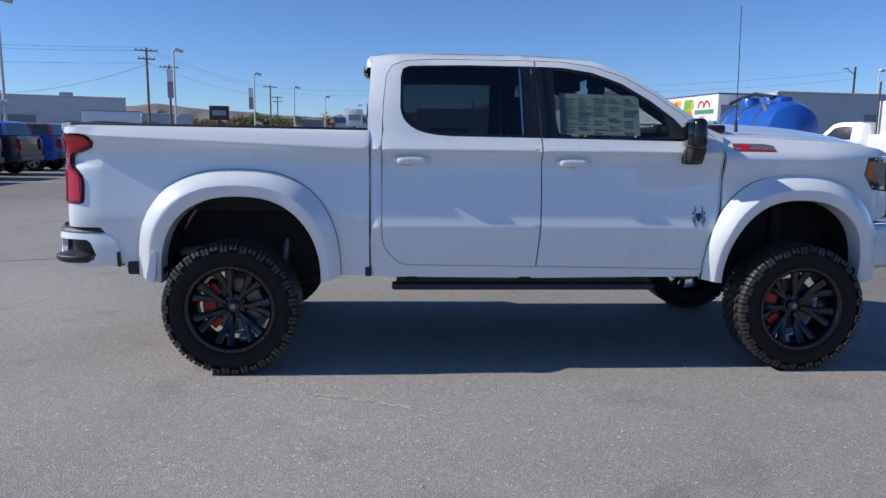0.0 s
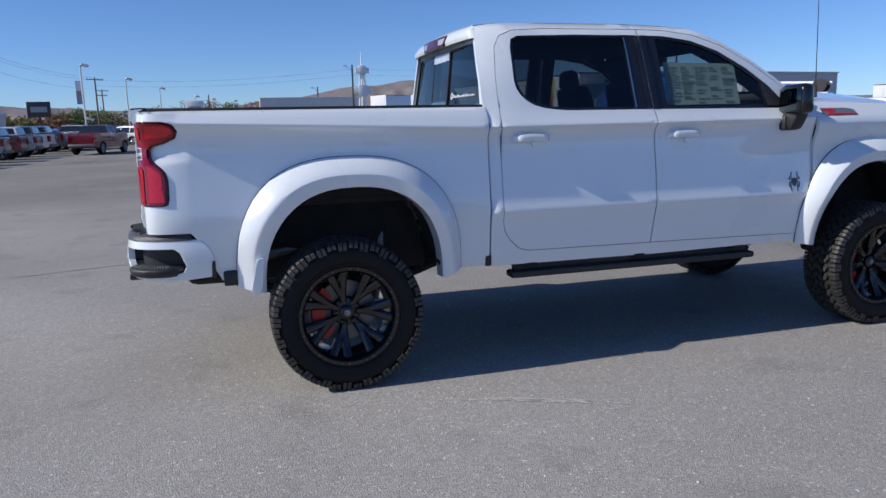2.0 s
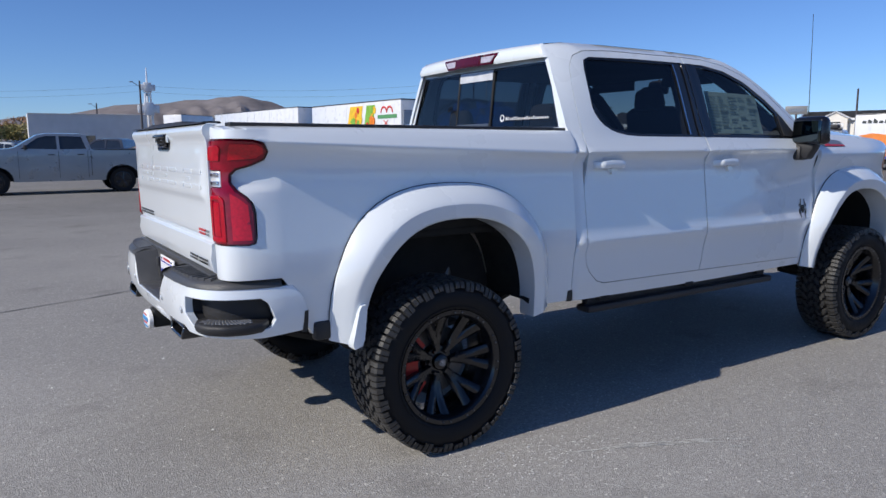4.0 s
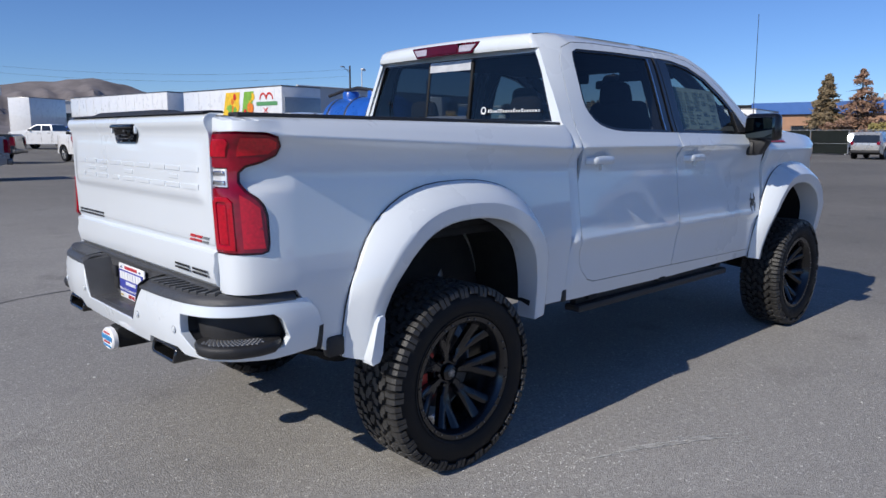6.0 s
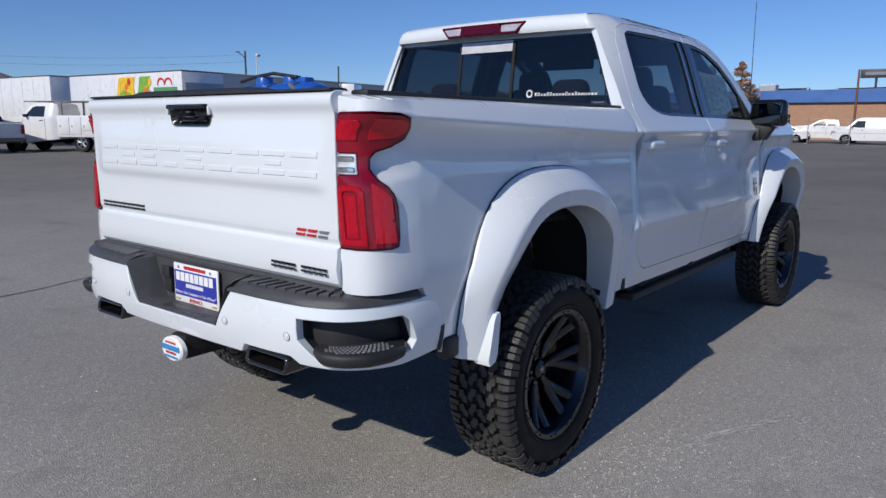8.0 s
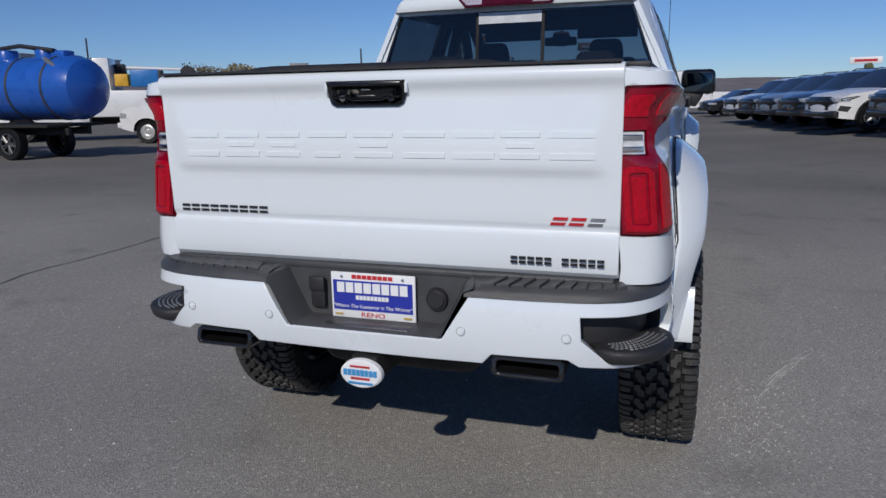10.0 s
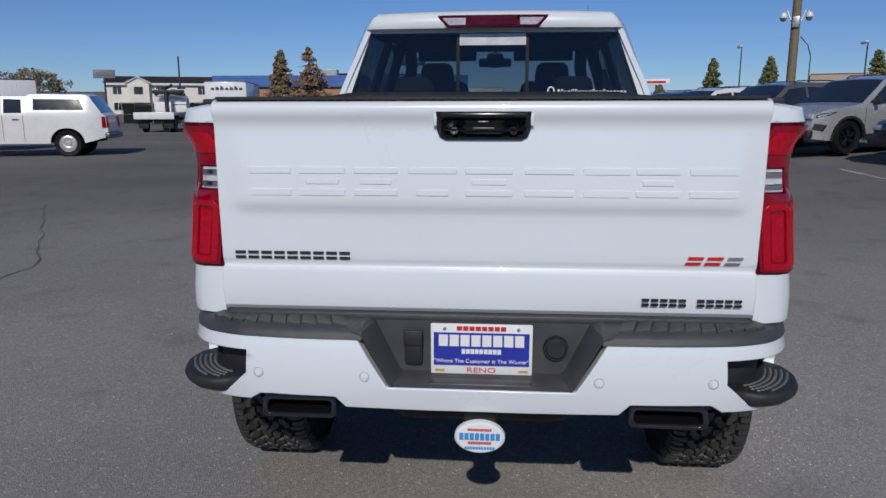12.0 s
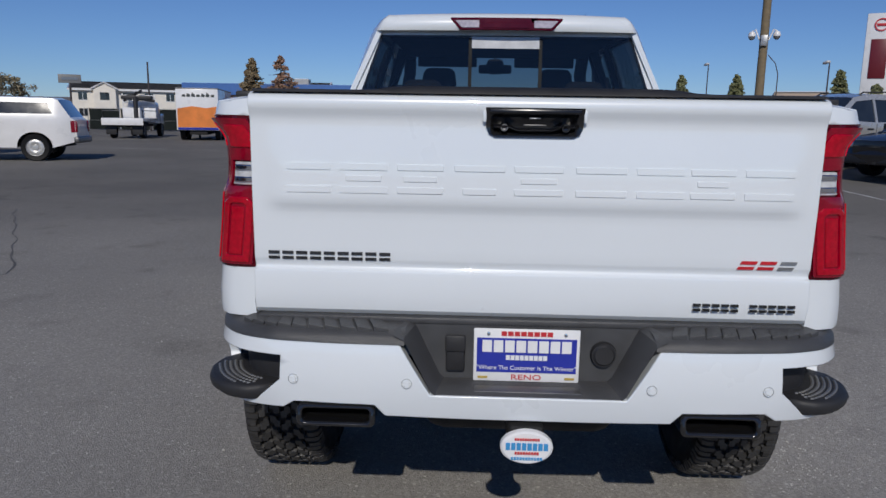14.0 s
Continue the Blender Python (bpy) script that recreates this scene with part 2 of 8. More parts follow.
def lathe(bm, prof, axis="y", seg=32, c=(0, 0, 0), closed=False, a0=0.0, a1=360.0, mi=0):
    """Turns (radius, along) pairs round an axis."""
    full = abs(a1 - a0) >= 359.9
    n = seg if full else seg + 1
    rings = []
    for i in range(n):
        a = radians(a0 + (a1 - a0) * i / seg)
        ring = []
        for r, h in prof:
            p = (r * math.cos(a), r * math.sin(a))
            co = {"y": (p[0], h, p[1]), "z": (p[0], p[1], h), "x": (h, p[0], p[1])}[axis]
            ring.append(bm.verts.new((co[0] + c[0], co[1] + c[1], co[2] + c[2])))
        rings.append(ring)
    m = len(prof)
    for i in range(n if full else n - 1):
        a, b = rings[i], rings[(i + 1) % n]
        for j in range(m if closed else m - 1):
            f = bm.faces.new((a[j], a[(j + 1) % m], b[(j + 1) % m], b[j]))
            f.material_index = mi


def tube(bm, pts, r, seg=8, r1=None, mi=0):
    """A round bar along points, its radius going from r to r1."""
    pts = [Vector(p) for p in pts]
    prev, up = None, Vector((0, 0, 1))
    for i, p in enumerate(pts):
        t = (pts[min(i + 1, len(pts) - 1)] - pts[max(i - 1, 0)]).normalized()
        u = up if abs(t.dot(up)) < 0.95 else Vector((1, 0, 0))
        a = t.cross(u).normalized()
        b = t.cross(a)
        rad = r if r1 is None else r + (r1 - r) * i / (len(pts) - 1)
        ring = [bm.verts.new(p + (a * math.cos(2 * math.pi * k / seg) + b * math.sin(2 * math.pi * k / seg)) * rad) for k in range(seg)]
        if prev:
            for k in range(seg):
                bm.faces.new((prev[k], prev[(k + 1) % seg], ring[(k + 1) % seg], ring[k])).material_index = mi
        if i in (0, len(pts) - 1):
            bm.faces.new(ring).material_index = mi
        prev = ring


def inside(px, py, poly):
    """Even-odd test of many points against one polygon."""
    res = np.zeros(len(px), bool)
    for (x0, y0), (x1, y1) in zip(poly, poly[1:] + poly[:1]):
        if y0 != y1:
            res ^= ((y0 > py) != (y1 > py)) & (px < (x1 - x0) * (py - y0) / (y1 - y0) + x0)
    return res


def dense(poly, res):
    out = []
    for (x0, y0), (x1, y1) in zip(poly, poly[1:] + poly[:1]):
        k = max(1, int(math.hypot(x1 - x0, y1 - y0) / res + 0.5))
        out += [(x0 + (x1 - x0) * i / k, y0 + (y1 - y0) * i / k) for i in range(k)]
    return out


def sheet(bm, outline, holes, place, res=0.05, depth=0.02, rows=(), mi=0, cols=()):
    """Fills a plane outline with holes by a fine mesh, lays it on a surface by place(u, v, d) and turns its rims inward by depth."""
    from mathutils.geometry import delaunay_2d_cdt
    loops = [dense(outline, res)] + [dense(h, res) for h in holes]
    vs, es = [], []
    for lp in loops:
        k = len(vs)
        vs += lp
        es += [(k + i, k + (i + 1) % len(lp)) for i in range(len(lp))]
    us, ws = [p[0] for p in loops[0]], [p[1] for p in loops[0]]
    gu = np.unique(np.concatenate([np.arange(min(us) + res / 2, max(us), res), [c for c in cols if min(us) < c < max(us)]]))
    gw = np.concatenate([np.arange(min(ws) + res / 2, max(ws), res), [r for r in rows if min(ws) < r < max(ws)]])
    g = np.array([(a, b) for a in gu for b in gw]).reshape(-1, 2)
    ok = inside(g[:, 0], g[:, 1], loops[0])
    for lp in loops[1:]:
        ok &= ~inside(g[:, 0], g[:, 1], lp)
    edge = np.array(vs)
    g = g[ok]
    if len(g):
        near = np.array([np.min((edge[:, 0] - a) ** 2 + (edge[:, 1] - b) ** 2) for a, b in g])
        vs += [tuple(p) for p in g[near > (0.4 * res) ** 2]]
    v2, e2, f2 = delaunay_2d_cdt([Vector(p) for p in vs], es, [], 0, 1e-6)[:3]
    cx = np.array([sum(v2[i].x for i in f) / 3 for f in f2])
    cy = np.array([sum(v2[i].y for i in f) / 3 for f in f2])
    keep = inside(cx, cy, loops[0])
    for lp in loops[1:]:
        keep &= ~inside(cx, cy, lp)
    made, fs = {}, []
    for f, k in zip(f2, keep):
        if k:
            for i in f:
                if i not in made:
                    made[i] = bm.verts.new(place(v2[i].x, v2[i].y, 0.0))
            q = bm.faces.new([made[i] for i in f])
            q.material_index = mi
            fs.append(q)
    if depth:
        back = {v: i for i, v in made.items()}
        low = {}
        for e in [e for f in fs for e in f.edges if len(e.link_faces) == 1]:
            a, b = e.verts
            for v in (a, b):
                if v not in low:
                    i = back[v]
                    low[v] = bm.verts.new(place(v2[i].x, v2[i].y, depth))
            bm.faces.new((a, b, low[b], low[a])).material_index = mi
    bmesh.ops.recalc_face_normals(bm, faces=bm.faces[:])


def outward(bm, centre):
    """Turns every face away from a middle point."""
    bm.normal_update()
    for f in bm.faces:
        if f.normal.dot(f.calc_center_median() - Vector(centre)) < 0:
            f.normal_flip()
    return bm


def curve(pts):
    """A smooth interpolator through (key, value) pairs."""
    xs = np.array([p[0] for p in pts], float)
    ys = np.array([p[1] for p in pts], float)
    o = np.argsort(xs)
    xs, ys = xs[o], ys[o]
    d = np.gradient(ys, xs)

    def f(x):
        x = min(max(x, xs[0]), xs[-1])
        i = min(int(np.searchsorted(xs, x, "right")) - 1, len(xs) - 2)
        h = xs[i + 1] - xs[i]
        t = (x - xs[i]) / h
        return float((2 * t**3 - 3 * t**2 + 1) * ys[i] + (t**3 - 2 * t**2 + t) * h * d[i] + (-2 * t**3 + 3 * t**2) * ys[i + 1] + (t**3 - t**2) * h * d[i + 1])
    return f


def lin(pts):
    xs, ys = [p[0] for p in pts], [p[1] for p in pts]
    return lambda x: float(np.interp(x, xs, ys))


def arch(cx, half, z0, z1, p=2.3, n=28):
    """An arch from its rear foot over the top to its front foot."""
    out = []
    for i in range(n + 1):
        a = math.pi * (1 - i / n)
        c, s = math.cos(a), math.sin(a)
        out.append((cx + half * math.copysign(abs(c) ** (2 / p), c), z0 + (z1 - z0) * abs(s) ** (2 / p)))
    return out


def text_mesh(words, size, extrude=0.001):
    cu = bpy.data.curves.new("words", "FONT")
    cu.body, cu.size, cu.extrude, cu.align_x, cu.align_y = words, size, extrude, "CENTER", "CENTER"
    ob = bpy.data.objects.new("words", cu)
    scene.collection.objects.link(ob)
    me = bpy.data.meshes.new_from_object(ob.evaluated_get(bpy.context.evaluated_depsgraph_get()))
    bpy.data.objects.remove(ob)
    bm = bmesh.new()
    bm.from_mesh(me)
    bpy.data.meshes.remove(me)
    return bm

# ---------------------------------------------------------------- ground
def step01(t):
    t = min(1.0, max(0.0, t))
    return t * t * (3 - 2 * t)


def gz(x, y):
    """Height of the lot: flat, but rising gently to the bays on the right of the pickup's nose."""
    return 0.48 * step01((-y - 2.0) / 8.0) * step01((x - 6.0) / 9.0) + 0.35 * step01((y - 36.0) / 40.0)


bm = bmesh.new()
lathe(bm, [(r, 0.0) for r in (0.0, 3, 6, 8, 10, 12, 14, 16, 18, 20, 23, 26, 30, 34, 38, 44, 50, 56, 62, 70, 80, 90, 150, 500, 3500)], "z", 120)
for v in bm.verts:
    v.co.z = gz(v.co.x, v.co.y)
part("ground", bm, asphalt(), None, "sun-bleached grey asphalt of a car lot with fine stones", kind="structure")

# ---------------------------------------------------------------- the white pickup
truck = empty("pickup_truck", label="lifted white crew cab pickup with black wheels and wide flares", category="truck")
truck["kind"] = "thing"
truck.location.z = -0.014

# plan of the body's corners: along the side the coordinate is x itself, at the corners the arc length
REAR = [(-0.8, 0.0), (-0.88, 0.006), (-0.95, 0.02), (-1.0, 0.045), (-1.022, 0.08), (-1.03, 0.15)]
FRONT = [(3.9, 0.0), (4.1, 0.02), (4.3, 0.07), (4.42, 0.14), (4.5, 0.25), (4.53, 0.4)]


def arc_table(pts, sign):
    s, out = pts[0][0], []
    for i, p in enumerate(pts):
        if i:
            s += sign * math.hypot(p[0] - pts[i - 1][0], p[1] - pts[i - 1][1])
        out.append((s, p[0], p[1]))
    return out


RT, FT = arc_table(REAR, -1), arc_table(FRONT, 1)
S_REAR, S_FRONT = RT[-1][0], FT[-1][0]
PLAN = list(reversed(RT)) + FT
plan_x, plan_o = curve([(a, b) for a, b, c in PLAN]), curve([(a, c) for a, b, c in PLAN])


def plan(s):
    if -0.8 <= s <= 3.9:
        return s, 0.0, 0.0, 1.0
    x, o = plan_x(s), plan_o(s)
    e = 0.004
    dx, dy = plan_x(s + e) - plan_x(s - e), -(plan_o(s + e) - plan_o(s - e))
    k = math.hypot(dx, dy) or 1
    return x, o, -dy / k, dx / k


BED_FLAT = curve([(0.60, 0.900), (0.66, 0.908), (0.76, 0.918), (0.86, 0.928), (0.92, 0.937), (0.965, 0.945), (1.0, 0.9465), (1.06, 0.9415), (1.15, 0.9315), (1.30, 0.9160), (1.40, 0.9095), (1.44, 0.9160), (1.465, 0.936), (1.480, 0.948), (1.488, 0.9475), (1.496, 0.9425), (1.51, 0.9325), (1.54, 0.913), (1.565, 0.895), (1.585, 0.864)])
BED_CREASE, BED_LOW, BED_TOP = 1.484, 1.20, 1.585


def crease(u):
    """Height of the bed's shoulder crease, which falls from the tail lamp to the cab."""
    return 1.522 - 0.066 * min(1.0, max(0.0, (u + 0.9) / 1.77))


def to_flat(u, v):
    """Real height to the height in the flat profile."""
    return float(np.interp(v, [BED_LOW, crease(u), BED_TOP], [BED_LOW, BED_CREASE, BED_TOP])) if BED_LOW < v < BED_TOP else v


def to_real(u, v):
    return float(np.interp(v, [BED_LOW, BED_CREASE, BED_TOP], [BED_LOW, crease(u), BED_TOP])) if BED_LOW < v < BED_TOP else v


def BED(v, u=0.0):
    y = BED_FLAT(to_flat(u, v))
    # the rail stands more upright above the tail lamp
    if v > crease(u):
        y += 0.72 * (0.944 - y) * step01((-0.80 - u) / 0.14) * step01((1.583 - v) / 0.012 + 0.3)
    return y
CAB = curve([(0.60, 0.890), (0.66, 0.905), (0.72, 0.918), (0.80, 0.926), (0.87, 0.933), (0.925, 0.944), (0.950, 0.953), (0.962, 0.9560), (0.975, 0.9547), (1.0, 0.949), (1.04, 0.9430), (1.1, 0.9345), (1.2, 0.9215), (1.3, 0.9098), (1.38, 0.904), (1.42, 0.9120), (1.445, 0.9320), (1.456, 0.946), (1.463, 0.9475), (1.472, 0.9425), (1.49, 0.931), (1.53, 0.909), (1.555, 0.897), (1.60, 0.880), (1.80, 0.815), (1.98, 0.748), (2.03, 0.722), (2.06, 0.69), (2.085, 0.64)])
FEN = curve([(0.60, 0.890), (0.72, 0.912), (0.86, 0.932), (0.96, 0.948), (1.05, 0.9445), (1.18, 0.937), (1.30, 0.932), (1.40, 0.943), (1.43, 0.946), (1.46, 0.938), (1.50, 0.912), (1.56, 0.86), (1.62, 0.80), (1.66, 0.74)])


def cab_inset(x, v):
    """How far the cab's rear pillars round in towards the back."""
    return (0.020 + 0.045 * step01((v - 1.58) / 0.42)) * step01((v - 1.50) / 0.10) * min(1.0, max(0.0, (1.15 - x) / 0.28)) ** 2.0 + 0.013 * step01((1.56 - v) / 0.10) * min(1.0, max(0.0, (0.935 - x) / 0.05)) ** 1.6


def side_place(prof, sg, out=0.0, let=0.35):
    def place(u, v, d):
        x, o, nx, ny = plan(u)
        y = (prof(v, u) if prof is BED else prof(v)) - o
        if prof is CAB:
            y -= cab_inset(x, v)
        # shoulder that swells from the front door into the wing
        y += 0.028 * step01((x - 2.40) / 0.50) * math.exp(-((v - 1.35 - 0.06 * step01((x - 2.6) / 0.7)) / 0.085) ** 2) * step01((4.3 - x) / 0.5)
        # panel let in beside the tail lamp, deepening towards the rear
        y -= let * 0.030 * min(1.0, max(0.0, (-0.775 - u) / 0.16)) * step01((v - 1.31) / 0.035) * step01((1.535 - v) / 0.030)
        return Vector((x + nx * (out - d), sg * (y + ny * (out - d)), v))
    return place


RA_OUT, RA_IN = arch(0.053, 0.637, 0.64, 1.322, 2.55), arch(0.065, 0.50, 0.60, 1.158, 2.4)
FA_OUT, FA_IN = arch(3.692, 0.597, 0.62, 1.325, 2.5), arch(3.688, 0.47, 0.60, 1.163, 2.4)
RA_CUT, FA_CUT = arch(0.058, 0.57, 0.60, 1.245, 2.5), arch(3.695, 0.535, 0.60, 1.245, 2.5)

TAIL = [(S_REAR + 0.004, 1.097), (S_REAR + 0.004, 1.531), (-1.0, 1.533), (-0.90, 1.529), (-0.855, 1.515), (-0.832, 1.48), (-0.845, 1.445), (-0.90, 1.42), (-0.955, 1.405), (-0.975, 1.385),
        (-0.977, 1.355), (-0.962, 1.325), (-0.925, 1.295), (-0.905, 1.27), (-0.895, 1.23), (-0.897, 1.13), (-0.905, 1.102), (-0.93, 1.095)]
DOOR_R = [(0.957, 0.90), (0.955, 1.5), (0.963, 1.75), (0.982, 1.93), (1.02, 1.995), (1.10, 2.027), (1.30, 2.04), (1.948, 2.042), (1.975, 1.56), (1.98, 1.5), (1.984, 1.15), (1.978, 0.9), (1.962, 0.706),
          (1.12, 0.716), (1.06, 0.735), (1.0, 0.79), (0.97, 0.84)]
DOOR_F = [(1.970, 0.706), (1.986, 0.9), (1.992, 1.15), (1.988, 1.5), (1.983, 1.56), (1.956, 2.042), (2.15, 2.036), (2.35, 2.008), (2.55, 1.94), (2.75, 1.825), (2.92, 1.705), (3.04, 1.61), (3.12, 1.565), (3.165, 1.50),
          (3.172, 1.25), (3.165, 1.1), (3.13, 0.9), (3.075, 0.69)]
WIN_R = [(1.13, 1.995), (1.085, 1.975), (1.072, 1.92), (1.070, 1.72), (1.079, 1.678), (1.10, 1.64), (1.135, 1.606), (1.18, 1.58), (1.235, 1.563), (1.30, 1.552), (1.40, 1.545), (1.958, 1.541), (1.935, 2.005), (1.5, 2.005)]
WIN_F = [(1.998, 1.541), (1.972, 2.005), (2.14, 2.0), (2.33, 1.972), (2.52, 1.905), (2.71, 1.795), (2.87, 1.675), (2.965, 1.575), (2.955, 1.535), (2.9, 1.532)]
GLASS_R = [(1.135, 1.982), (1.10, 1.965), (1.09, 1.915), (1.088, 1.725), (1.096, 1.687), (1.115, 1.652), (1.148, 1.62), (1.19, 1.595), (1.245, 1.579), (1.31, 1.568), (1.40, 1.561), (1.855, 1.557), (1.842, 1.99), (1.5, 1.99)]
GLASS_F = [(2.085, 1.557), (2.068, 1.985), (2.15, 1.982), (2.33, 1.953), (2.51, 1.888), (2.69, 1.78), (2.80, 1.70), (2.825, 1.551)]
CAB_OUT = [(0.885, 0.632), (0.885, 1.46), (0.868, 1.53), (0.862, 1.60), (0.868, 1.8), (0.878, 1.98), (0.885, 2.060), (1.0, 2.078), (1.3, 2.084), (1.6, 2.085), (1.9, 2.083), (2.15, 2.072), (2.35, 2.046), (2.55, 1.968),
           (2.75, 1.855), (2.92, 1.735), (3.06, 1.632), (3.18, 1.58), (3.182, 1.25), (3.175, 1.1), (3.14, 0.9), (3.085, 0.636), (2.0, 0.624)]
BED_SIDE = [(S_REAR, 0.950), (S_REAR, 1.583), (-0.9, 1.585), (0.872, 1.575), (0.872, 0.642), (RA_CUT[-1][0], 0.642)] + [p for p in reversed(RA_CUT) if p[1] > 0.665] + [(RA_CUT[0][0], 0.67), (-0.66, 0.68), (-0.69, 0.74), (-0.76, 0.90), (-0.80, 0.950)]
FENDER = [(3.19, 0.69), (3.19, 1.575), (3.40, 1.565), (3.8, 1.55), (4.1, 1.53), (4.3, 1.50), (S_FRONT - 0.35, 1.47), (S_FRONT - 0.35, 1.455), (4.18, 1.445), (4.17, 1.33), (4.25, 1.23), (S_FRONT - 0.3, 1.21), (S_FRONT - 0.3, 1.05),
          (4.22, 1.0), (FA_CUT[-1][0], 0.9)] + [p for p in reversed(FA_CUT) if p[1] > 0.9] + [p for p in FA_CUT[:6] if 0.69 < p[1] <= 0.9][::-1]


def shrink(poly, d):
    """A polygon drawn in towards its middle line by d."""
    n = len(poly)
    area = sum(poly[i][0] * poly[(i + 1) % n][1] - poly[(i + 1) % n][0] * poly[i][1] for i in range(n))
    sg = 1 if area > 0 else -1
    out = []
    for i in range(n):
        a, b, c = Vector(poly[i - 1]), Vector(poly[i]), Vector(poly[(i + 1) % n])
        t0, t1 = (b - a).normalized(), (c - b).normalized()
        m = Vector((-(t0 + t1).y, (t0 + t1).x)) * sg
        m = m.normalized() if m.length > 1e-6 else Vector((-t0.y, t0.x)) * sg
        k = max(0.5, m.dot(Vector((-t0.y, t0.x)) * sg))
        out.append(tuple(b + m * d / k))
    return out


def flare(name, outer, inner, sg, prof, label=""):
    """A wide arch flare: a sloping outer band, a rolled crest, an upright inner band and a turned-in lip."""
    across = [(0.0, -0.004), (0.0, 0.012), (0.03, 0.022), (0.30, 0.078), (0.50, 0.112), (0.58, 0.118), (0.66, 0.116), (0.95, 0.102), (1.0, 0.094), (1.0, 0.04), (1.02, -0.06)]
    b = bmesh.new()
    prev = None
    n = len(outer)
    for i in range(n):
        ring = []
        foot = min(1.0, 0.55 + 1.6 * min(i, n - 1 - i) / n)
        for u, w in across:
            x = outer[i][0] + (inner[i][0] - outer[i][0]) * u
            z = outer[i][1] + (inner[i][1] - outer[i][1]) * u
            ring.append(b.verts.new((x, sg * (prof(min(max(z, 0.66), 1.44)) + (w * (foot if w > 0.03 else 1))), z)))
        if prev:
            for k in range(len(across) - 1):
                b.faces.new((prev[k], prev[k + 1], ring[k + 1], ring[k]))
        else:
            b.faces.new(ring)
        prev = ring
    b.faces.new(prev)
    bmesh.ops.recalc_face_normals(b, faces=b.faces[:])
    fl = part(name, b, WHITE, truck, label, smooth=28)
    b = bmesh.new()
    tube(b, [(x, sg * (prof(min(max(z, 0.66), 1.44)) + 0.004), z) for x, z in outer], 0.0035, 6)
    part("flare_seal", b, BLACK_PL, fl, "thin black rubber seal")
    return fl


for sg in (-1, 1):
    bed, cabp, fen = side_place(BED, sg, let=1.0), side_place(CAB, sg), side_place(FEN, sg)
    b = bmesh.new()
    flat_poly = lambda poly: [(u, to_flat(u, w)) for u, w in dense(poly, 0.045)]
    sheet(b, flat_poly(BED_SIDE), [flat_poly([(u + (0.006 if u > -1.1 else 0), w) for u, w in TAIL])], lambda u, v, d: bed(u, to_real(u, v), d), 0.045, 0.03,
          rows=(1.306, 1.318, 1.330, 1.342, 1.462, 1.474, 1.480, 1.484, 1.488, 1.493, 1.50, 1.515, 1.56), cols=(-0.77, -0.78, -0.80, -0.82, -0.84))
    bed_side = part("bed_side", b, WHITE, truck, bevel=0.006, smooth=40)
    # tail lamp: housing, red lens, clear reversing lens
    b = bmesh.new()
    sheet(b, TAIL, [], side_place(BED, sg, 0.002), 0.03, 0.03)
    lamp = part("tail_lamp", b, RED_DEEP, truck, "red tail lamp with a clear reversing lens", bevel=0.006)
    b = bmesh.new()
    clear_u0, clear_u1, clear_z0, clear_z1 = -1.104, -1.018, 1.336, 1.402
    sheet(b, shrink(TAIL, 0.009), [[(clear_u0 - 0.004, clear_z0 - 0.004), (clear_u0 - 0.004, clear_z1 + 0.004), (clear_u1 + 0.004, clear_z1 + 0.004), (clear_u1 + 0.004, clear_z0 - 0.004)]], side_place(BED, sg, 0.010), 0.018, 0.009)
    part("lens", b, RED_LAMP, lamp, bevel=0.005, smooth=50)
    # guides behind the cover, inner glow painted as brighter red: a short slab above, a tall rounded frame below
    for nm, outer, inner in (("upper_guide", [(-1.088, 1.442), (-1.088, 1.505), (-1.03, 1.505), (-1.016, 1.492), (-1.016, 1.442)], None),
                             ("lower_guide", [(-1.098, 1.112), (-1.098, 1.285), (-1.080, 1.302), (-1.028, 1.302), (-1.010, 1.285), (-1.010, 1.112)], [(-1.078, 1.132), (-1.078, 1.276), (-1.070, 1.284), (-1.036, 1.284), (-1.028, 1.276), (-1.028, 1.132)]),
                             ("side_reflector", [(-0.985, 1.445), (-0.985, 1.510), (-0.885, 1.508), (-0.858, 1.494), (-0.852, 1.472), (-0.880, 1.452)], None), ("side_reflector", [(-0.988, 1.118), (-0.988, 1.312), (-0.955, 1.290), (-0.922, 1.262), (-0.914, 1.118)], None),
                             ("inner_reflector", [(-1.074, 1.134), (-1.074, 1.274), (-1.034, 1.274), (-1.034, 1.134)], None)):
        b = bmesh.new()
        sheet(b, outer, [inner] if inner else [], side_place(BED, sg, 0.0125 if "reflector" in nm else 0.0155), 0.02, 0.006)
        part(nm, b, RED_SIDE if nm == "side_reflector" else RED_BRIGHT, lamp, bevel=0.003)
    b = bmesh.new()
    sheet(b, [(clear_u0, clear_z0), (clear_u0, clear_z1), (clear_u1, clear_z1), (clear_u1, clear_z0)], [], side_place(BED, sg, 0.006), 0.02, 0.01)
    reverse = part("reversing_lens", b, CLEAR_LAMP, lamp, "clear reversing lens", bevel=0.004)
    for z in (1.352, 1.386):
        b = bmesh.new()
        sheet(b, [(clear_u0 + 0.008, z - 0.008), (clear_u0 + 0.008, z + 0.008), (clear_u1 - 0.008, z + 0.008), (clear_u1 - 0.008, z - 0.008)], [], side_place(BED, sg, 0.012), 0.02, 0.005)
        part("reflector_bar", b, CHROME, reverse, "bright reflector bar", bevel=0.003)
    b = bmesh.new()
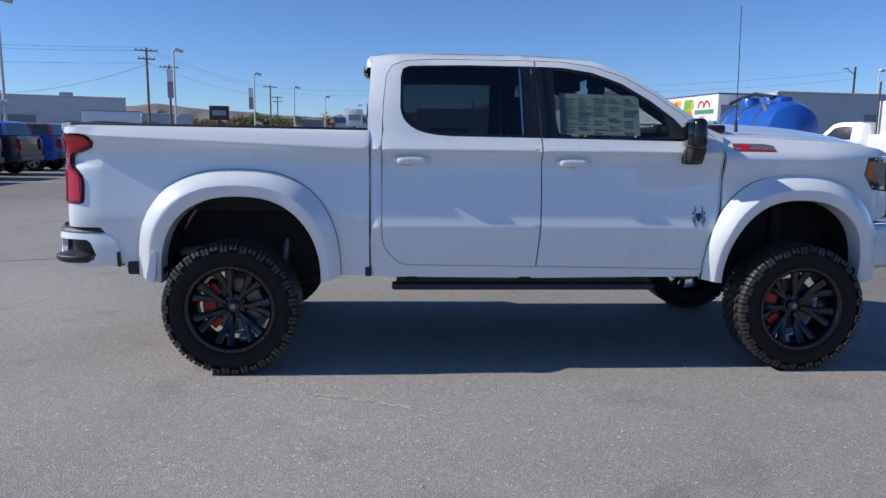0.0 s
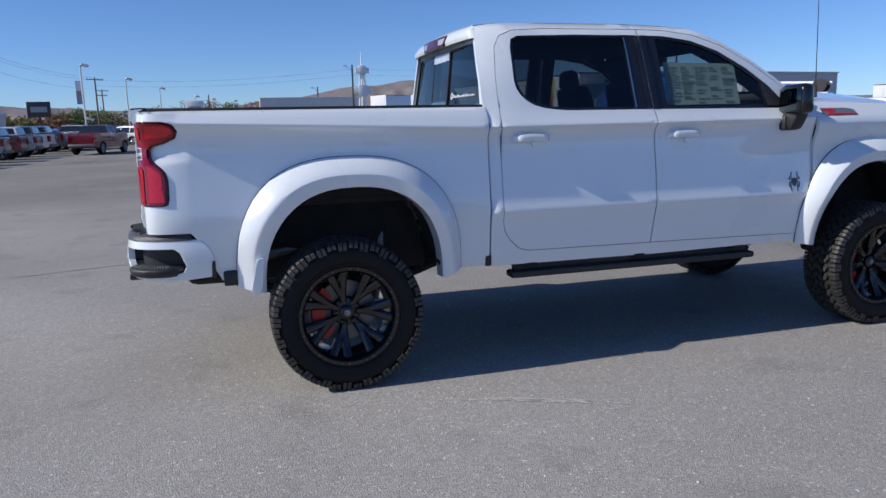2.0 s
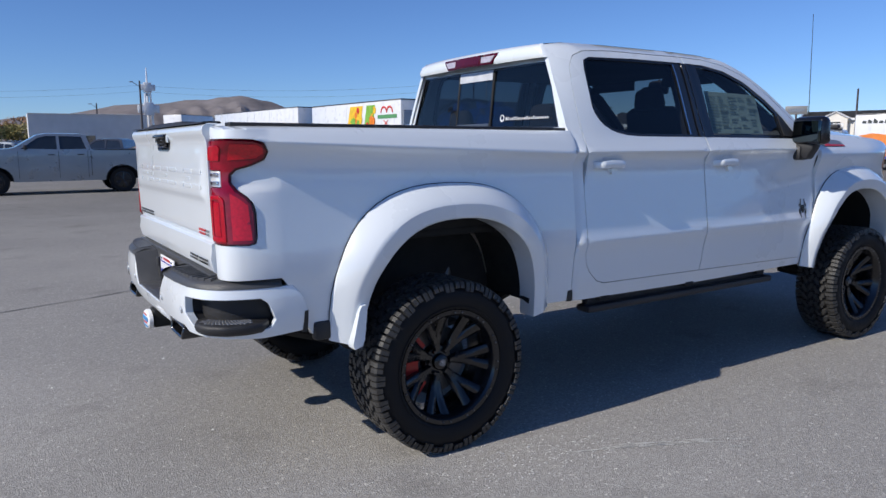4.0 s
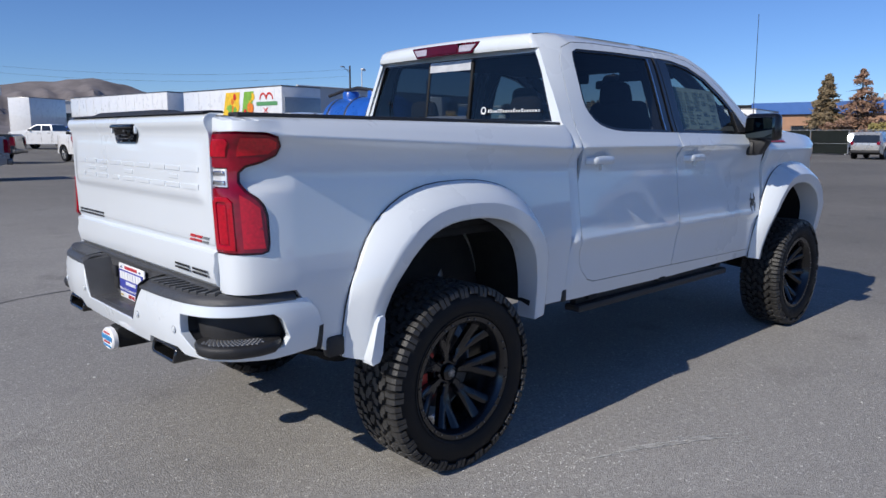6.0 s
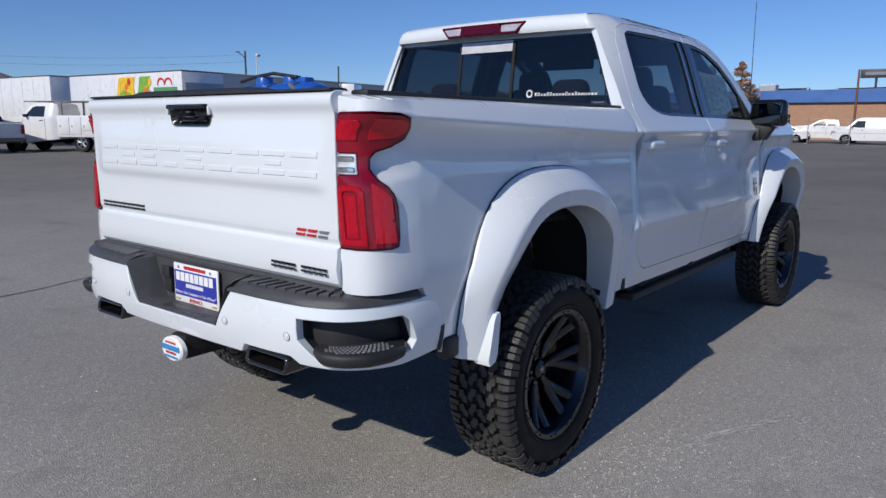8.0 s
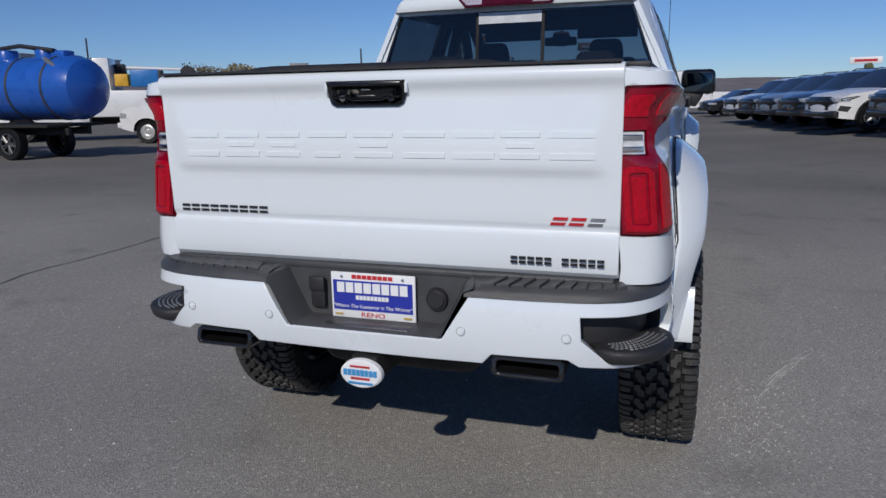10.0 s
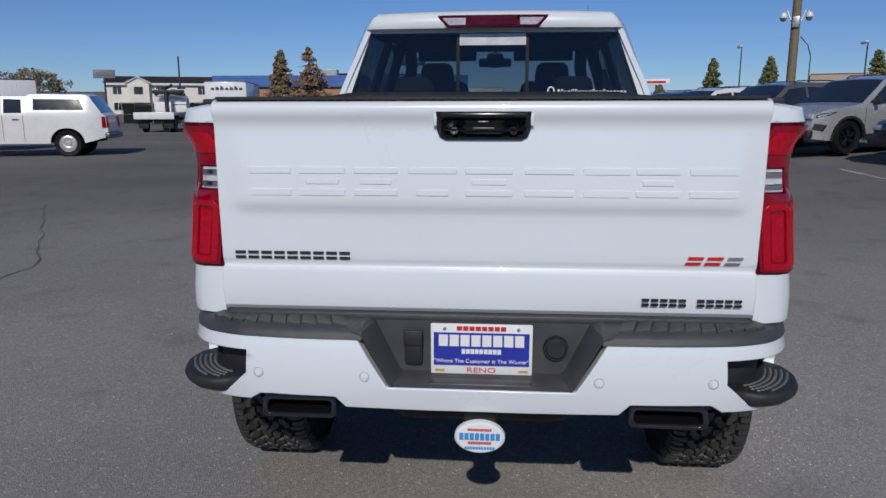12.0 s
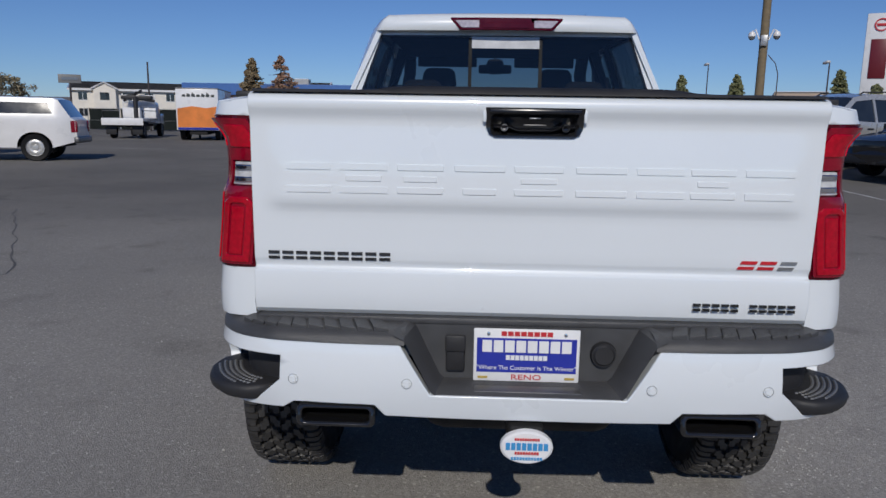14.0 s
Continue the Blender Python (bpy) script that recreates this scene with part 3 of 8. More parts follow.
    sheet(b, CAB_OUT, [shrink(DOOR_R, -0.004), shrink(DOOR_F, -0.004)], cabp, 0.05, 0.03, rows=(0.93, 0.948, 0.957, 0.964, 0.972, 0.985, 1.0, 1.42, 1.445, 1.455, 1.461, 1.468, 1.48, 1.53, 1.555), cols=(0.894, 0.904, 0.914, 0.924, 0.935))
    part("cab_side", b, WHITE, truck, bevel=0.005, smooth=40)
    # white filler strip added behind the gap between cab and bed to lighten it
    b = bmesh.new()
    sheet(b, [(0.850, 0.70), (0.850, 1.50), (0.915, 1.50), (0.915, 0.70)], [], side_place(CAB, sg, -0.045), 0.2, 0.01)
    part("gap_flange", b, WHITE, truck)
    for nm, do, wi, gl, gm in (("rear_door", DOOR_R, WIN_R, GLASS_R, TINT), ("front_door", DOOR_F, WIN_F, GLASS_F, LIGHT_TINT)):
        b = bmesh.new()
        sheet(b, do, [wi], cabp, 0.045, 0.03, rows=(0.93, 0.948, 0.957, 0.964, 0.972, 0.985, 1.0, 1.42, 1.445, 1.455, 1.461, 1.468, 1.48, 1.53, 1.555))
        door = part(nm, b, WHITE, truck, bevel=0.004, smooth=40)
        b = bmesh.new()
        sheet(b, shrink(wi, -0.003), [gl], side_place(CAB, sg, -0.006), 0.05, 0.02)
        part("window_frame", b, GLOSS_BLACK, door, "gloss black window surround", bevel=0.003)
        b = bmesh.new()
        sheet(b, shrink(gl, -0.006), [], side_place(CAB, sg, -0.014), 0.08, 0)
        pane = part("window_pane", outward(b, (1.9, 0, 1.3)), gm, door, "tinted side window")
        pane.visible_shadow = False
        cover = [(1.940, 1.543), (1.920, 2.003), (1.949, 2.003), (1.976, 1.543)] if nm == "rear_door" else [(1.984, 1.543), (1.957, 2.003), (1.992, 2.003), (2.02, 1.543)]
        b = bmesh.new()
        sheet(b, cover, [], side_place(CAB, sg, 0.003), 0.06, 0.006)
        part("pillar_cover", b, GLOSS_BLACK, door, "gloss black pillar cover", bevel=0.002)
        if nm == "rear_door":
            b = bmesh.new()
            sheet(b, [(1.856, 1.558), (1.843, 1.99), (1.852, 1.99), (1.866, 1.558)], [], side_place(CAB, sg, -0.002), 0.05, 0.006)
            part("pillar_trim", b, CHROME, door, "bright upright window trim")
        # pull handle: a bowed bar on two feet over a dished cup
        hx, hz = (1.145, 1.385) if nm == "rear_door" else (2.19, 1.379)
        b = bmesh.new()
        y0 = CAB(hz)
        pts = []
        for i in range(13):
            u = i / 12
            w = 0.042 * min(1, math.sin(math.pi * u) * 2.6)
            pts.append((hx - 0.118 + 0.236 * u, sg * (y0 + w), hz + 0.006 * math.sin(math.pi * u)))
        prev = None
        for i, (x, y, z) in enumerate(pts):
            h = 0.0165 + 0.005 * math.sin(math.pi * i / 12)
            ring = [b.verts.new((x, y + sg * dy, z + dz)) for dy, dz in ((-0.012, -h), (0.004, -h), (0.010, -h * 0.4), (0.010, h * 0.5), (0.004, h), (-0.012, h))]
            if prev:
                for k in range(6):
                    b.faces.new((prev[k], prev[(k + 1) % 6], ring[(k + 1) % 6], ring[k]))
            else:
                b.faces.new(ring)
            prev = ring
        b.faces.new(prev)
        bmesh.ops.recalc_face_normals(b, faces=b.faces[:])
        part("door_handle", b, WHITE, door, "white pull handle", smooth=50)
        b = bmesh.new()
        cup = lambda u, v, d: side_place(CAB, sg, 0.003 - 0.012 * max(0.0, 1 - ((u - hx - 0.005) / 0.062) ** 2 - ((v - hz - 0.008) / 0.044) ** 2))(u, v, d)
        sheet(b, [(hx + 0.065 * math.cos(a) + 0.005, hz + 0.008 + 0.046 * math.sin(a)) for a in np.linspace(0, 2 * math.pi, 24)[:-1]], [], cup, 0.012, 0.004)
        part("handle_cup", b, WHITE, door, bevel=0.001, smooth=60)
        b = bmesh.new()
        sheet(b, [(hx + 0.010, hz - 0.052), (hx + 0.002, hz - 0.020), (hx + 0.050, hz - 0.014), (hx + 0.056, hz - 0.034), (hx + 0.038, hz - 0.051)], [], side_place(CAB, sg, 0.022), 0.02, 0.022)
        part("pull_tab", b, WHITE, door, bevel=0.004)
    b = bmesh.new()
    sheet(b, FENDER, [], fen, 0.045, 0.03, rows=(1.42, 1.46, 1.50))
    part("front_fender", b, WHITE, truck, bevel=0.005, smooth=40)
    flare("wheel_flare", RA_OUT, RA_IN, sg, BED, "smooth white fender flare over the wheel")
    flare("wheel_flare", FA_OUT, FA_IN, sg, FEN, "smooth white fender flare over the wheel")
    # raised tail of the rear flare and its black clip by the bumper
    b = bmesh.new()
    foot_line = [(-0.480, 0.778), (-0.468, 0.800), (-0.446, 0.804), (-0.440, 0.788), (-0.456, 0.645), (-0.470, 0.616), (-0.505, 0.606), (-0.514, 0.628)]
    sheet(b, foot_line, [], lambda u, v, d: Vector((u, sg * (1.02 + 0.35 * max(-0.10, min(0.0, u + 0.51)) - d), v)), 0.05, 0.07)
    part("flare_end", b, WHITE, truck, bevel=0.008, smooth=40)
    b = bmesh.new()
    box(b, (-0.612, sg * 0.905, 0.690), (0.085, 0.05, 0.085), 0.014)
    part("bumper_filler", b, BLACK_PL, truck)
    b = bmesh.new()
    box(b, (0.866, sg * 0.898, 0.668), (0.040, 0.034, 0.066), 0.008)
    part("bed_corner_clip", b, BLACK_PL, truck)
    # wheel housings
    for a in (RA_IN, FA_IN):
        b = bmesh.new()
        prev = None
        for x, z in [(a[0][0] + 0.01, 0.64)] + a[1:-1] + [(a[-1][0] - 0.01, 0.66)]:
            ring = [b.verts.new((x, sg * 0.93, z + 0.004)), b.verts.new((x, sg * 0.88, z + 0.02)), b.verts.new((x, sg * 0.55, z + 0.03))]
            if prev:
                for k in (0, 1):
                    b.faces.new((prev[k], prev[k + 1], ring[k + 1], ring[k]))
            prev = ring
        back = [b.verts.new((x, sg * 0.55, z)) for x, z in a]
        b.faces.new(back)
        part("wheel_housing", b, DARK, truck, "black wheel housing liner")
    # step board under the doors
    b = bmesh.new()
    box(b, (1.90, sg * 0.850, 0.563), (1.76, 0.11, 0.042), 0.014)
    box(b, (1.90, sg * 0.835, 0.605), (1.70, 0.05, 0.060), 0.01)
    board = part("step_board", b, BLACK_PL, truck, "black running board under the doors")
    for x in (1.15, 1.9, 2.65):
        b = bmesh.new()
        box(b, (x, sg * 0.72, 0.62), (0.08, 0.36, 0.03), 0.006)
        part("bracket", b, DARK, board)
    # door mirror: black shell on an arm, glass towards the rear
    mirror = empty("door_mirror")
    mirror.parent = truck
    b = bmesh.new()
    box(b, (2.945, sg * 1.022, 1.583), (0.105, 0.262, 0.19), 0.038, Euler((0, 0, sg * radians(8))).to_matrix(), 3, taper=(0.85, 0.95))
    part("shell", b, SATIN_BLACK, mirror, "black mirror shell")
    b = bmesh.new()
    box(b, (2.965, sg * 0.985, 1.470), (0.10, 0.13, 0.13), 0.024, Euler((sg * radians(-30), 0, 0)).to_matrix(), 2)
    box(b, (2.965, sg * 0.940, 1.435), (0.13, 0.08, 0.10), 0.02)
    part("arm", b, BLACK_PL, mirror, "black mirror arm")
    b = bmesh.new()
    box(b, (2.894, sg * 1.022, 1.580), (0.03, 0.210, 0.142), 0.004, Euler((0, 0, sg * radians(13))).to_matrix())
    part("mirror_glass", b, mat("dimmed_mirror", (0.10, 0.12, 0.12), 0.03, 1.0, vary=0.05), mirror, "mirror glass")
    # small black quarter behind the mirror
    b = bmesh.new()
    sheet(b, [(2.84, 1.551), (2.815, 1.69), (2.87, 1.66), (2.955, 1.575), (2.95, 1.545)], [], side_place(CAB, sg, 0.0), 0.04, 0.01)
    part("mirror_sail", b, BLACK_PL, truck)
    # headlamp and front bumper corner
    b = bmesh.new()
    sheet(b, [(4.19, 1.44), (S_FRONT - 0.36, 1.45), (S_FRONT - 0.31, 1.22), (4.26, 1.24), (4.18, 1.34)], [], side_place(FEN, sg, -0.01), 0.05, 0.05)
    hl = part("headlamp", b, mat("headlamp_glass", (0.25, 0.26, 0.28), 0.06, 0.7, vary=0.4, scale=25, coat=1), truck, "clear headlamp with an amber marker", bevel=0.006)
    b = bmesh.new()
    sheet(b, [(4.195, 1.41), (4.24, 1.42), (4.25, 1.29), (4.20, 1.32)], [], side_place(FEN, sg, -0.004), 0.04, 0.01)
    part("marker", b, mat("amber_lens", (0.6, 0.16, 0.02), 0.15, vary=0.1, coat=1), hl, "amber side marker")

# roof, windscreen and bonnet
TOP = [p for p in CAB_OUT[6:18]]


def cap(name, line, material, yf, n=14, lift=0.0, label="", inset=0.0, parent=None):
    """A skin stretched across the cab between the two side edges along a line of x, z and the bow at its middle."""
    b = bmesh.new()
    prev = None
    for x, z, bow in line:
        y = yf(x, z)
        ring = []
        for k in range(n + 1):
            u = -1 + 2 * k / n
            q = 1 - abs(u) ** 2.6
            ring.append(b.verts.new((x + bow[0] * q, u * (y - inset), z + lift + bow[1] * q)))
        if prev:
            for k in range(n):
                b.faces.new((prev[k], prev[k + 1], ring[k + 1], ring[k]))
        prev = ring
    outward(b, (1.9, 0, 1.3))
    return part(name, b, material, parent or truck, label, smooth=40)


cabw = lambda x, z: CAB(z) - plan(x)[1]
line = [(0.853, 1.985, (-0.025, 0.0)), (0.848, 2.005, (-0.03, 0.003)), (0.856, 2.043, (-0.03, 0.003)), (0.882, 2.066, (-0.03, 0.006))] + [(x, z, (0, 0.019)) for x, z in TOP if 0.9 < x < 2.2] + [(2.30, 2.053, (0.05, 0.022))]
roof = cap("roof", [(x, min(z, 2.083), b) for x, z, b in line], WHITE, yf=lambda x, z: lin([(1.985, 0.640), (2.005, 0.645), (2.045, 0.632), (2.07, 0.612)])(z) if x < 0.884 else CAB(min(z, 2.083)) - cab_inset(x, z) + 0.004)
# rounded corners that close the roof's rear edge onto the cab sides
for sg in (-1, 1):
    b = bmesh.new()
    prev = None
    for x0, y0, z0, x1 in ((0.853, 0.638, 1.985, 0.879), (0.848, 0.644, 2.005, 0.880), (0.851, 0.639, 2.025, 0.881), (0.856, 0.632, 2.043, 0.883), (0.882, 0.612, 2.067, 0.892)):
        y1 = CAB(z0) - cab_inset(x1, z0) + 0.001
        ring = [b.verts.new((x0 + (x1 - x0) * t * t, sg * (y0 + (y1 - y0) * t ** 0.8), z0)) for t in (0, 0.3, 0.55, 0.8, 1.0)]
        if prev:
            for k in range(4):
                b.faces.new((prev[k], prev[k + 1], ring[k + 1], ring[k]))
        prev = ring
    part("roof_corner", outward(b, (1.9, 0, 1.3)), WHITE, truck, smooth=60)
line = [(2.30, 2.053, (0.05, 0.022)), (2.42, 2.012, (0.09, 0.024)), (2.55, 1.965, (0.13, 0.03)), (2.75, 1.853, (0.17, 0.02)), (2.92, 1.734, (0.20, 0.01)), (3.06, 1.632, (0.24, 0.0))]
ws = cap("windscreen", line, CLEAR, yf=lambda x, z: CAB(z) - 0.03, lift=0.004, label="clear windscreen")
ws.visible_shadow = False
b = bmesh.new()
prev = None
for i in range(15):
    u = i / 14
    x = 3.19 + u * 1.30
    zc = 1.672 - 0.02 * u - 0.11 * u**3
    ye, ze = lin([(3.19, 0.852), (3.8, 0.862), (4.1, 0.84), (4.3, 0.78), (4.5, 0.62)])(x), lin([(3.19, 1.572), (3.8, 1.552), (4.1, 1.532), (4.3, 1.50), (4.5, 1.44)])(x)
    ring = []
    for k in range(21):
        w = -1 + k / 10
        dome = 0.018 * (1 / (1 + math.exp(-(0.52 - abs(w)) * 40)))
        ring.append(b.verts.new((x, w * ye, ze + (zc - ze - 0.018) * (1 - abs(w) ** 3.0) + dome)))
    if prev:
        for k in range(20):
            b.faces.new((prev[k], prev[k + 1], ring[k + 1], ring[k]))
    prev = ring
bmesh.ops.recalc_face_normals(b, faces=b.faces[:])
part("bonnet", b, WHITE, truck, smooth=50)
b = bmesh.new()
box(b, (3.16, 0, 1.62), (0.16, 1.62, 0.05), 0.015)
part("cowl", b, BLACK_PL, truck)
# front end: grille, bumper
b = bmesh.new()
box(b, (4.50, 0, 1.22), (0.14, 1.36, 0.42), 0.04)
grille = part("grille", b, GLOSS_BLACK, truck, "black grille")
for z in (1.08, 1.18, 1.28, 1.38):
    b = bmesh.new()
    box(b, (4.575, 0, z), (0.03, 1.30, 0.03), 0.008)
    part("grille_bar", b, SATIN_BLACK, grille)
b = bmesh.new()
box(b, (4.48, 0, 0.84), (0.30, 1.66, 0.30), 0.06, seg=3)
part("front_bumper", b, WHITE, truck, "white front bumper")
for sg in (-1, 1):
    b = bmesh.new()
    box(b, (4.33, sg * 0.83, 0.84), (0.34, 0.16, 0.30), 0.05, Euler((0, 0, sg * radians(-16))).to_matrix(), 3)
    part("bumper_corner", b, WHITE, truck)

# rear wall of the cab: frame with a dark three-part window
def back_place(d0):
    return lambda u, v, d: Vector((0.838 + 0.11 * (v - 1.6) + d + d0 + 0.03 * (abs(u) / 0.8) ** 3, u, v))


REAR_OPEN = [(-0.796, 1.595), (-0.662, 1.966), (0.662, 1.966), (0.796, 1.595)]
b = bmesh.new()
sheet(b, [(-0.905, 1.50), (-0.852, 1.60), (-0.768, 1.81), (-0.660, 2.03), (0.660, 2.03), (0.768, 1.81), (0.852, 1.60), (0.905, 1.50)], [REAR_OPEN], back_place(0.0), 0.06, 0.03)
sheet(b, [(-0.89, 0.66), (-0.88, 1.49), (0.88, 1.49), (0.89, 0.66)], [], back_place(0.03), 0.3, 0.02)
part("cab_back", b, WHITE, truck, bevel=0.006)
b = bmesh.new()
sheet(b, shrink(REAR_OPEN, -0.004), [shrink(REAR_OPEN, 0.010)], back_place(0.006), 0.06, 0.01)
win = part("rear_window", b, GLOSS_BLACK, truck, "dark tinted sliding rear window")
for y0, y1 in ((-0.79, -0.190), (-0.180, 0.180), (0.190, 0.79)):
    b = bmesh.new()
    tl = lambda y, z: max(-1, min(1, y / 0.79)) * (0.79 - (z - 1.60) * 0.361) if abs(y) > 0.7 else y
    lo, hi = (1.602, 1.959) if abs(y0 + y1) > 0.01 else (1.635, 1.905)
    sheet(b, [(tl(y0, lo), lo), (tl(y0, hi), hi), (tl(y1, hi), hi), (tl(y1, lo), lo)], [], back_place(0.012 if abs(y0 + y1) > 0.01 else 0.004), 0.1, 0)
    p = part("window_pane", outward(b, (1.9, 0, 1.3)), REAR_TINT, win)
    p.visible_shadow = False
for sg in (-1, 1):
    b = bmesh.new()
    box(b, (0.866, sg * 0.186, 1.780), (0.012, 0.018, 0.35), 0.002, Euler((0, radians(6.3), 0)).to_matrix())
    part("slider_rail", b, DARK, win)
for z0, z1, nm in ((1.900, 1.960, "upper_plate"), (1.612, 1.634, "lower_plate")):
    b = bmesh.new()
    sheet(b, [(-0.178, z0), (-0.178, z1), (0.178, z1), (0.178, z0)], [], back_place(-0.001), 0.05, 0.01)
    part(nm, b, mat("smoked_plate", (0.06, 0.063, 0.066), 0.12, vary=0.15, scale=12, coat=1) if nm[0] == "l" else mat("pale_plate", (0.62, 0.63, 0.64), 0.2, vary=0.15, scale=12, coat=1), win, "grey plate of the sliding window")
# white lettering on the rear window as plain bars beside a round mark
for i in range(20):
    b = bmesh.new()
    h = 0.018 if i in (0, 1, 4, 5, 10, 13) else 0.011
    y = -0.350 - i * 0.0186
    sheet(b, [(y, 1.648), (y, 1.648 + h), (y - 0.0115, 1.648 + h), (y - 0.0115, 1.648)], [[(y - 0.003, 1.652), (y - 0.003, 1.648 + h - 0.0035), (y - 0.0085, 1.648 + h - 0.0035), (y - 0.0085, 1.652)]] if i % 3 else [], back_place(-0.004), 0.02, 0.002)
    part("decal_bar", b, PAPER_WHITE, win, smooth=0)
b = bmesh.new()
sheet(b, [(-0.315 + 0.020 * math.cos(a), 1.660 + 0.022 * math.sin(a)) for a in np.linspace(0, 6.28, 16)[:-1]], [[(-0.315 + 0.013 * math.cos(a), 1.662 + 0.014 * math.sin(a)) for a in np.linspace(0, 6.28, 12)[:-1]]], back_place(-0.004), 0.02, 0.002)
part("decal_mark", b, PAPER_WHITE, win, "white vinyl mark")
# high brake lamp in the roof's rear edge
CARGO = mat("cargo_lens", (0.62, 0.55, 0.56), 0.12, 0.3, vary=0.25, scale=60, coat=1)
b = bmesh.new()
def chm_place(d0):
    return lambda u, v, d: Vector((0.805 + 0.012 * (abs(u) / 0.27) ** 2 + 0.12 * (v - 1.99) - d0 + d, u, v))
sheet(b, [(-0.292, 2.050), (-0.288, 2.036), (-0.240, 1.986), (0.240, 1.986), (0.288, 2.036), (0.292, 2.050)], [], chm_place(0.0), 0.04, 0.03)
chm = part("high_brake_lamp", b, RED_DEEP, truck, "red high brake lamp in the roof edge", bevel=0.005)
for sg in (-1, 1):
    b = bmesh.new()
    sheet(b, [(sg * 0.142, 2.036), (sg * 0.142, 1.998), (sg * 0.232, 1.998), (sg * 0.268, 2.036)], [], chm_place(0.004), 0.03, 0.004)
    part("cargo_lens", b, CARGO, chm, "clear cargo lamp lens", bevel=0.002)
b = bmesh.new()
sheet(b, [(-0.125, 2.024), (-0.125, 1.996), (0.125, 1.996), (0.125, 2.024)], [], chm_place(0.004), 0.03, 0.004)
part("brake_lens", b, RED_DEEP, chm, bevel=0.002)

# ---- tailgate
def tg_base(u, v):
    # the swollen field across the middle fades out towards both ends
    e = step01((0.775 - abs(u)) / 0.085)
    flat_x = TG_FLAT(v)
    return flat_x + (TGP(v) - flat_x) * e + 0.02 * max(0, abs(u) - 0.6) ** 2


TG_LOW = [(0.965, -1.028), (0.98, -1.043), (1.07, -1.0475), (1.090, -1.048), (1.0955, -1.0465), (1.0995, -1.0378), (1.104, -1.0318), (1.110, -1.0325), (1.124, -1.0392), (1.16, -1.0412), (1.20, -1.0425)]
TG_TOP = [(1.553, -1.061), (1.566, -1.064), (1.58, -1.061), (1.590, -1.053), (1.598, -1.033)]
TG_FLAT = curve(TG_LOW + [(1.30, -1.046), (1.42, -1.047), (1.50, -1.0475), (1.52, -1.048), (1.537, -1.053)] + TG_TOP)
TGP = curve(TG_LOW + [(1.245, -1.0435), (1.262, -1.0445), (1.278, -1.0495), (1.292, -1.0555), (1.305, -1.0585), (1.32, -1.0592), (1.36, -1.0575), (1.42, -1.0545), (1.48, -1.0495), (1.505, -1.0475), (1.520, -1.0475), (1.537, -1.0525)] + TG_TOP)
tg = lambda d0: (lambda u, v, d: Vector((tg_base(u, v) - d0 + d, u, v)))
HANDLE = [(-0.128, 1.557), (0.128, 1.557), (0.127, 1.512), (0.120, 1.495), (0.106, 1.488), (-0.106, 1.488), (-0.120, 1.495), (-0.127, 1.512)]
b = bmesh.new()
vs_rows = sorted(set([0.966, 0.970, 0.98, 1.03, 1.07, 1.09, 1.0955, 1.0995, 1.104, 1.110, 1.117, 1.124, 1.13, 1.16, 1.20, 1.24, 1.262, 1.268, 1.274, 1.28, 1.285, 1.29, 1.30, 1.31, 1.32, 1.36, 1.40, 1.42, 1.435, 1.45, 1.46, 1.47, 1.48, 1.49, 1.505, 1.52, 1.53, 1.54, 1.55, 1.557, 1.568, 1.578, 1.585, 1.591, 1.595, 1.5975]))
us_cols = sorted(set([-0.791, 0.791, -0.784, 0.784, -0.122, 0.122] + [s * q for s in (-1, 1) for q in (0.772, 0.76, 0.745, 0.735, 0.725, 0.715, 0.705, 0.69, 0.66, 0.6, 0.54, 0.48, 0.42, 0.36, 0.3, 0.24, 0.18)] + [-0.06, 0.0, 0.06]))
grid = [[b.verts.new(tg(0)(u, v, 0)) for u in us_cols] for v in vs_rows]
for r in range(len(vs_rows) - 1):
    for c in range(len(us_cols) - 1):
        if -0.122 <= us_cols[c] and us_cols[c + 1] <= 0.122 and 1.49 <= vs_rows[r] and vs_rows[r + 1] <= 1.557:
            continue
        b.faces.new((grid[r][c], grid[r][c + 1], grid[r + 1][c + 1], grid[r + 1][c]))
for e in [e for e in b.edges if len(e.link_faces) == 1]:
    p, q = e.verts
    b.faces.new((p, q, b.verts.new(q.co + Vector((0.04, 0, 0))), b.verts.new(p.co + Vector((0.04, 0, 0)))))
bmesh.ops.remove_doubles(b, verts=b.verts[:], dist=0.0004)
bmesh.ops.recalc_face_normals(b, faces=b.faces[:])
gate = part("tailgate", b, WHITE, truck, "white tailgate with raised shapes across it", bevel=0.004, smooth=32)
b = bmesh.new()
bowl = lambda u, v, d: Vector((tg_base(u, v) - 0.006 + 0.026 * max(0, 1 - (u / 0.121) ** 8) * step01((1.548 - v) / 0.012) * step01((v - 1.490) / 0.012) + d, u, v))
sheet(b, shrink(HANDLE, -0.006), [], bowl, 0.010, 0.03)
hnd = part("tailgate_handle", b, GLOSS_BLACK, gate, "black tailgate handle with a camera", bevel=0.002)
b = bmesh.new()
box(b, (-1.066, 0, 1.5525), (0.026, 0.250, 0.014), 0.005)
part("top_bar", b, SATIN_BLACK, hnd)
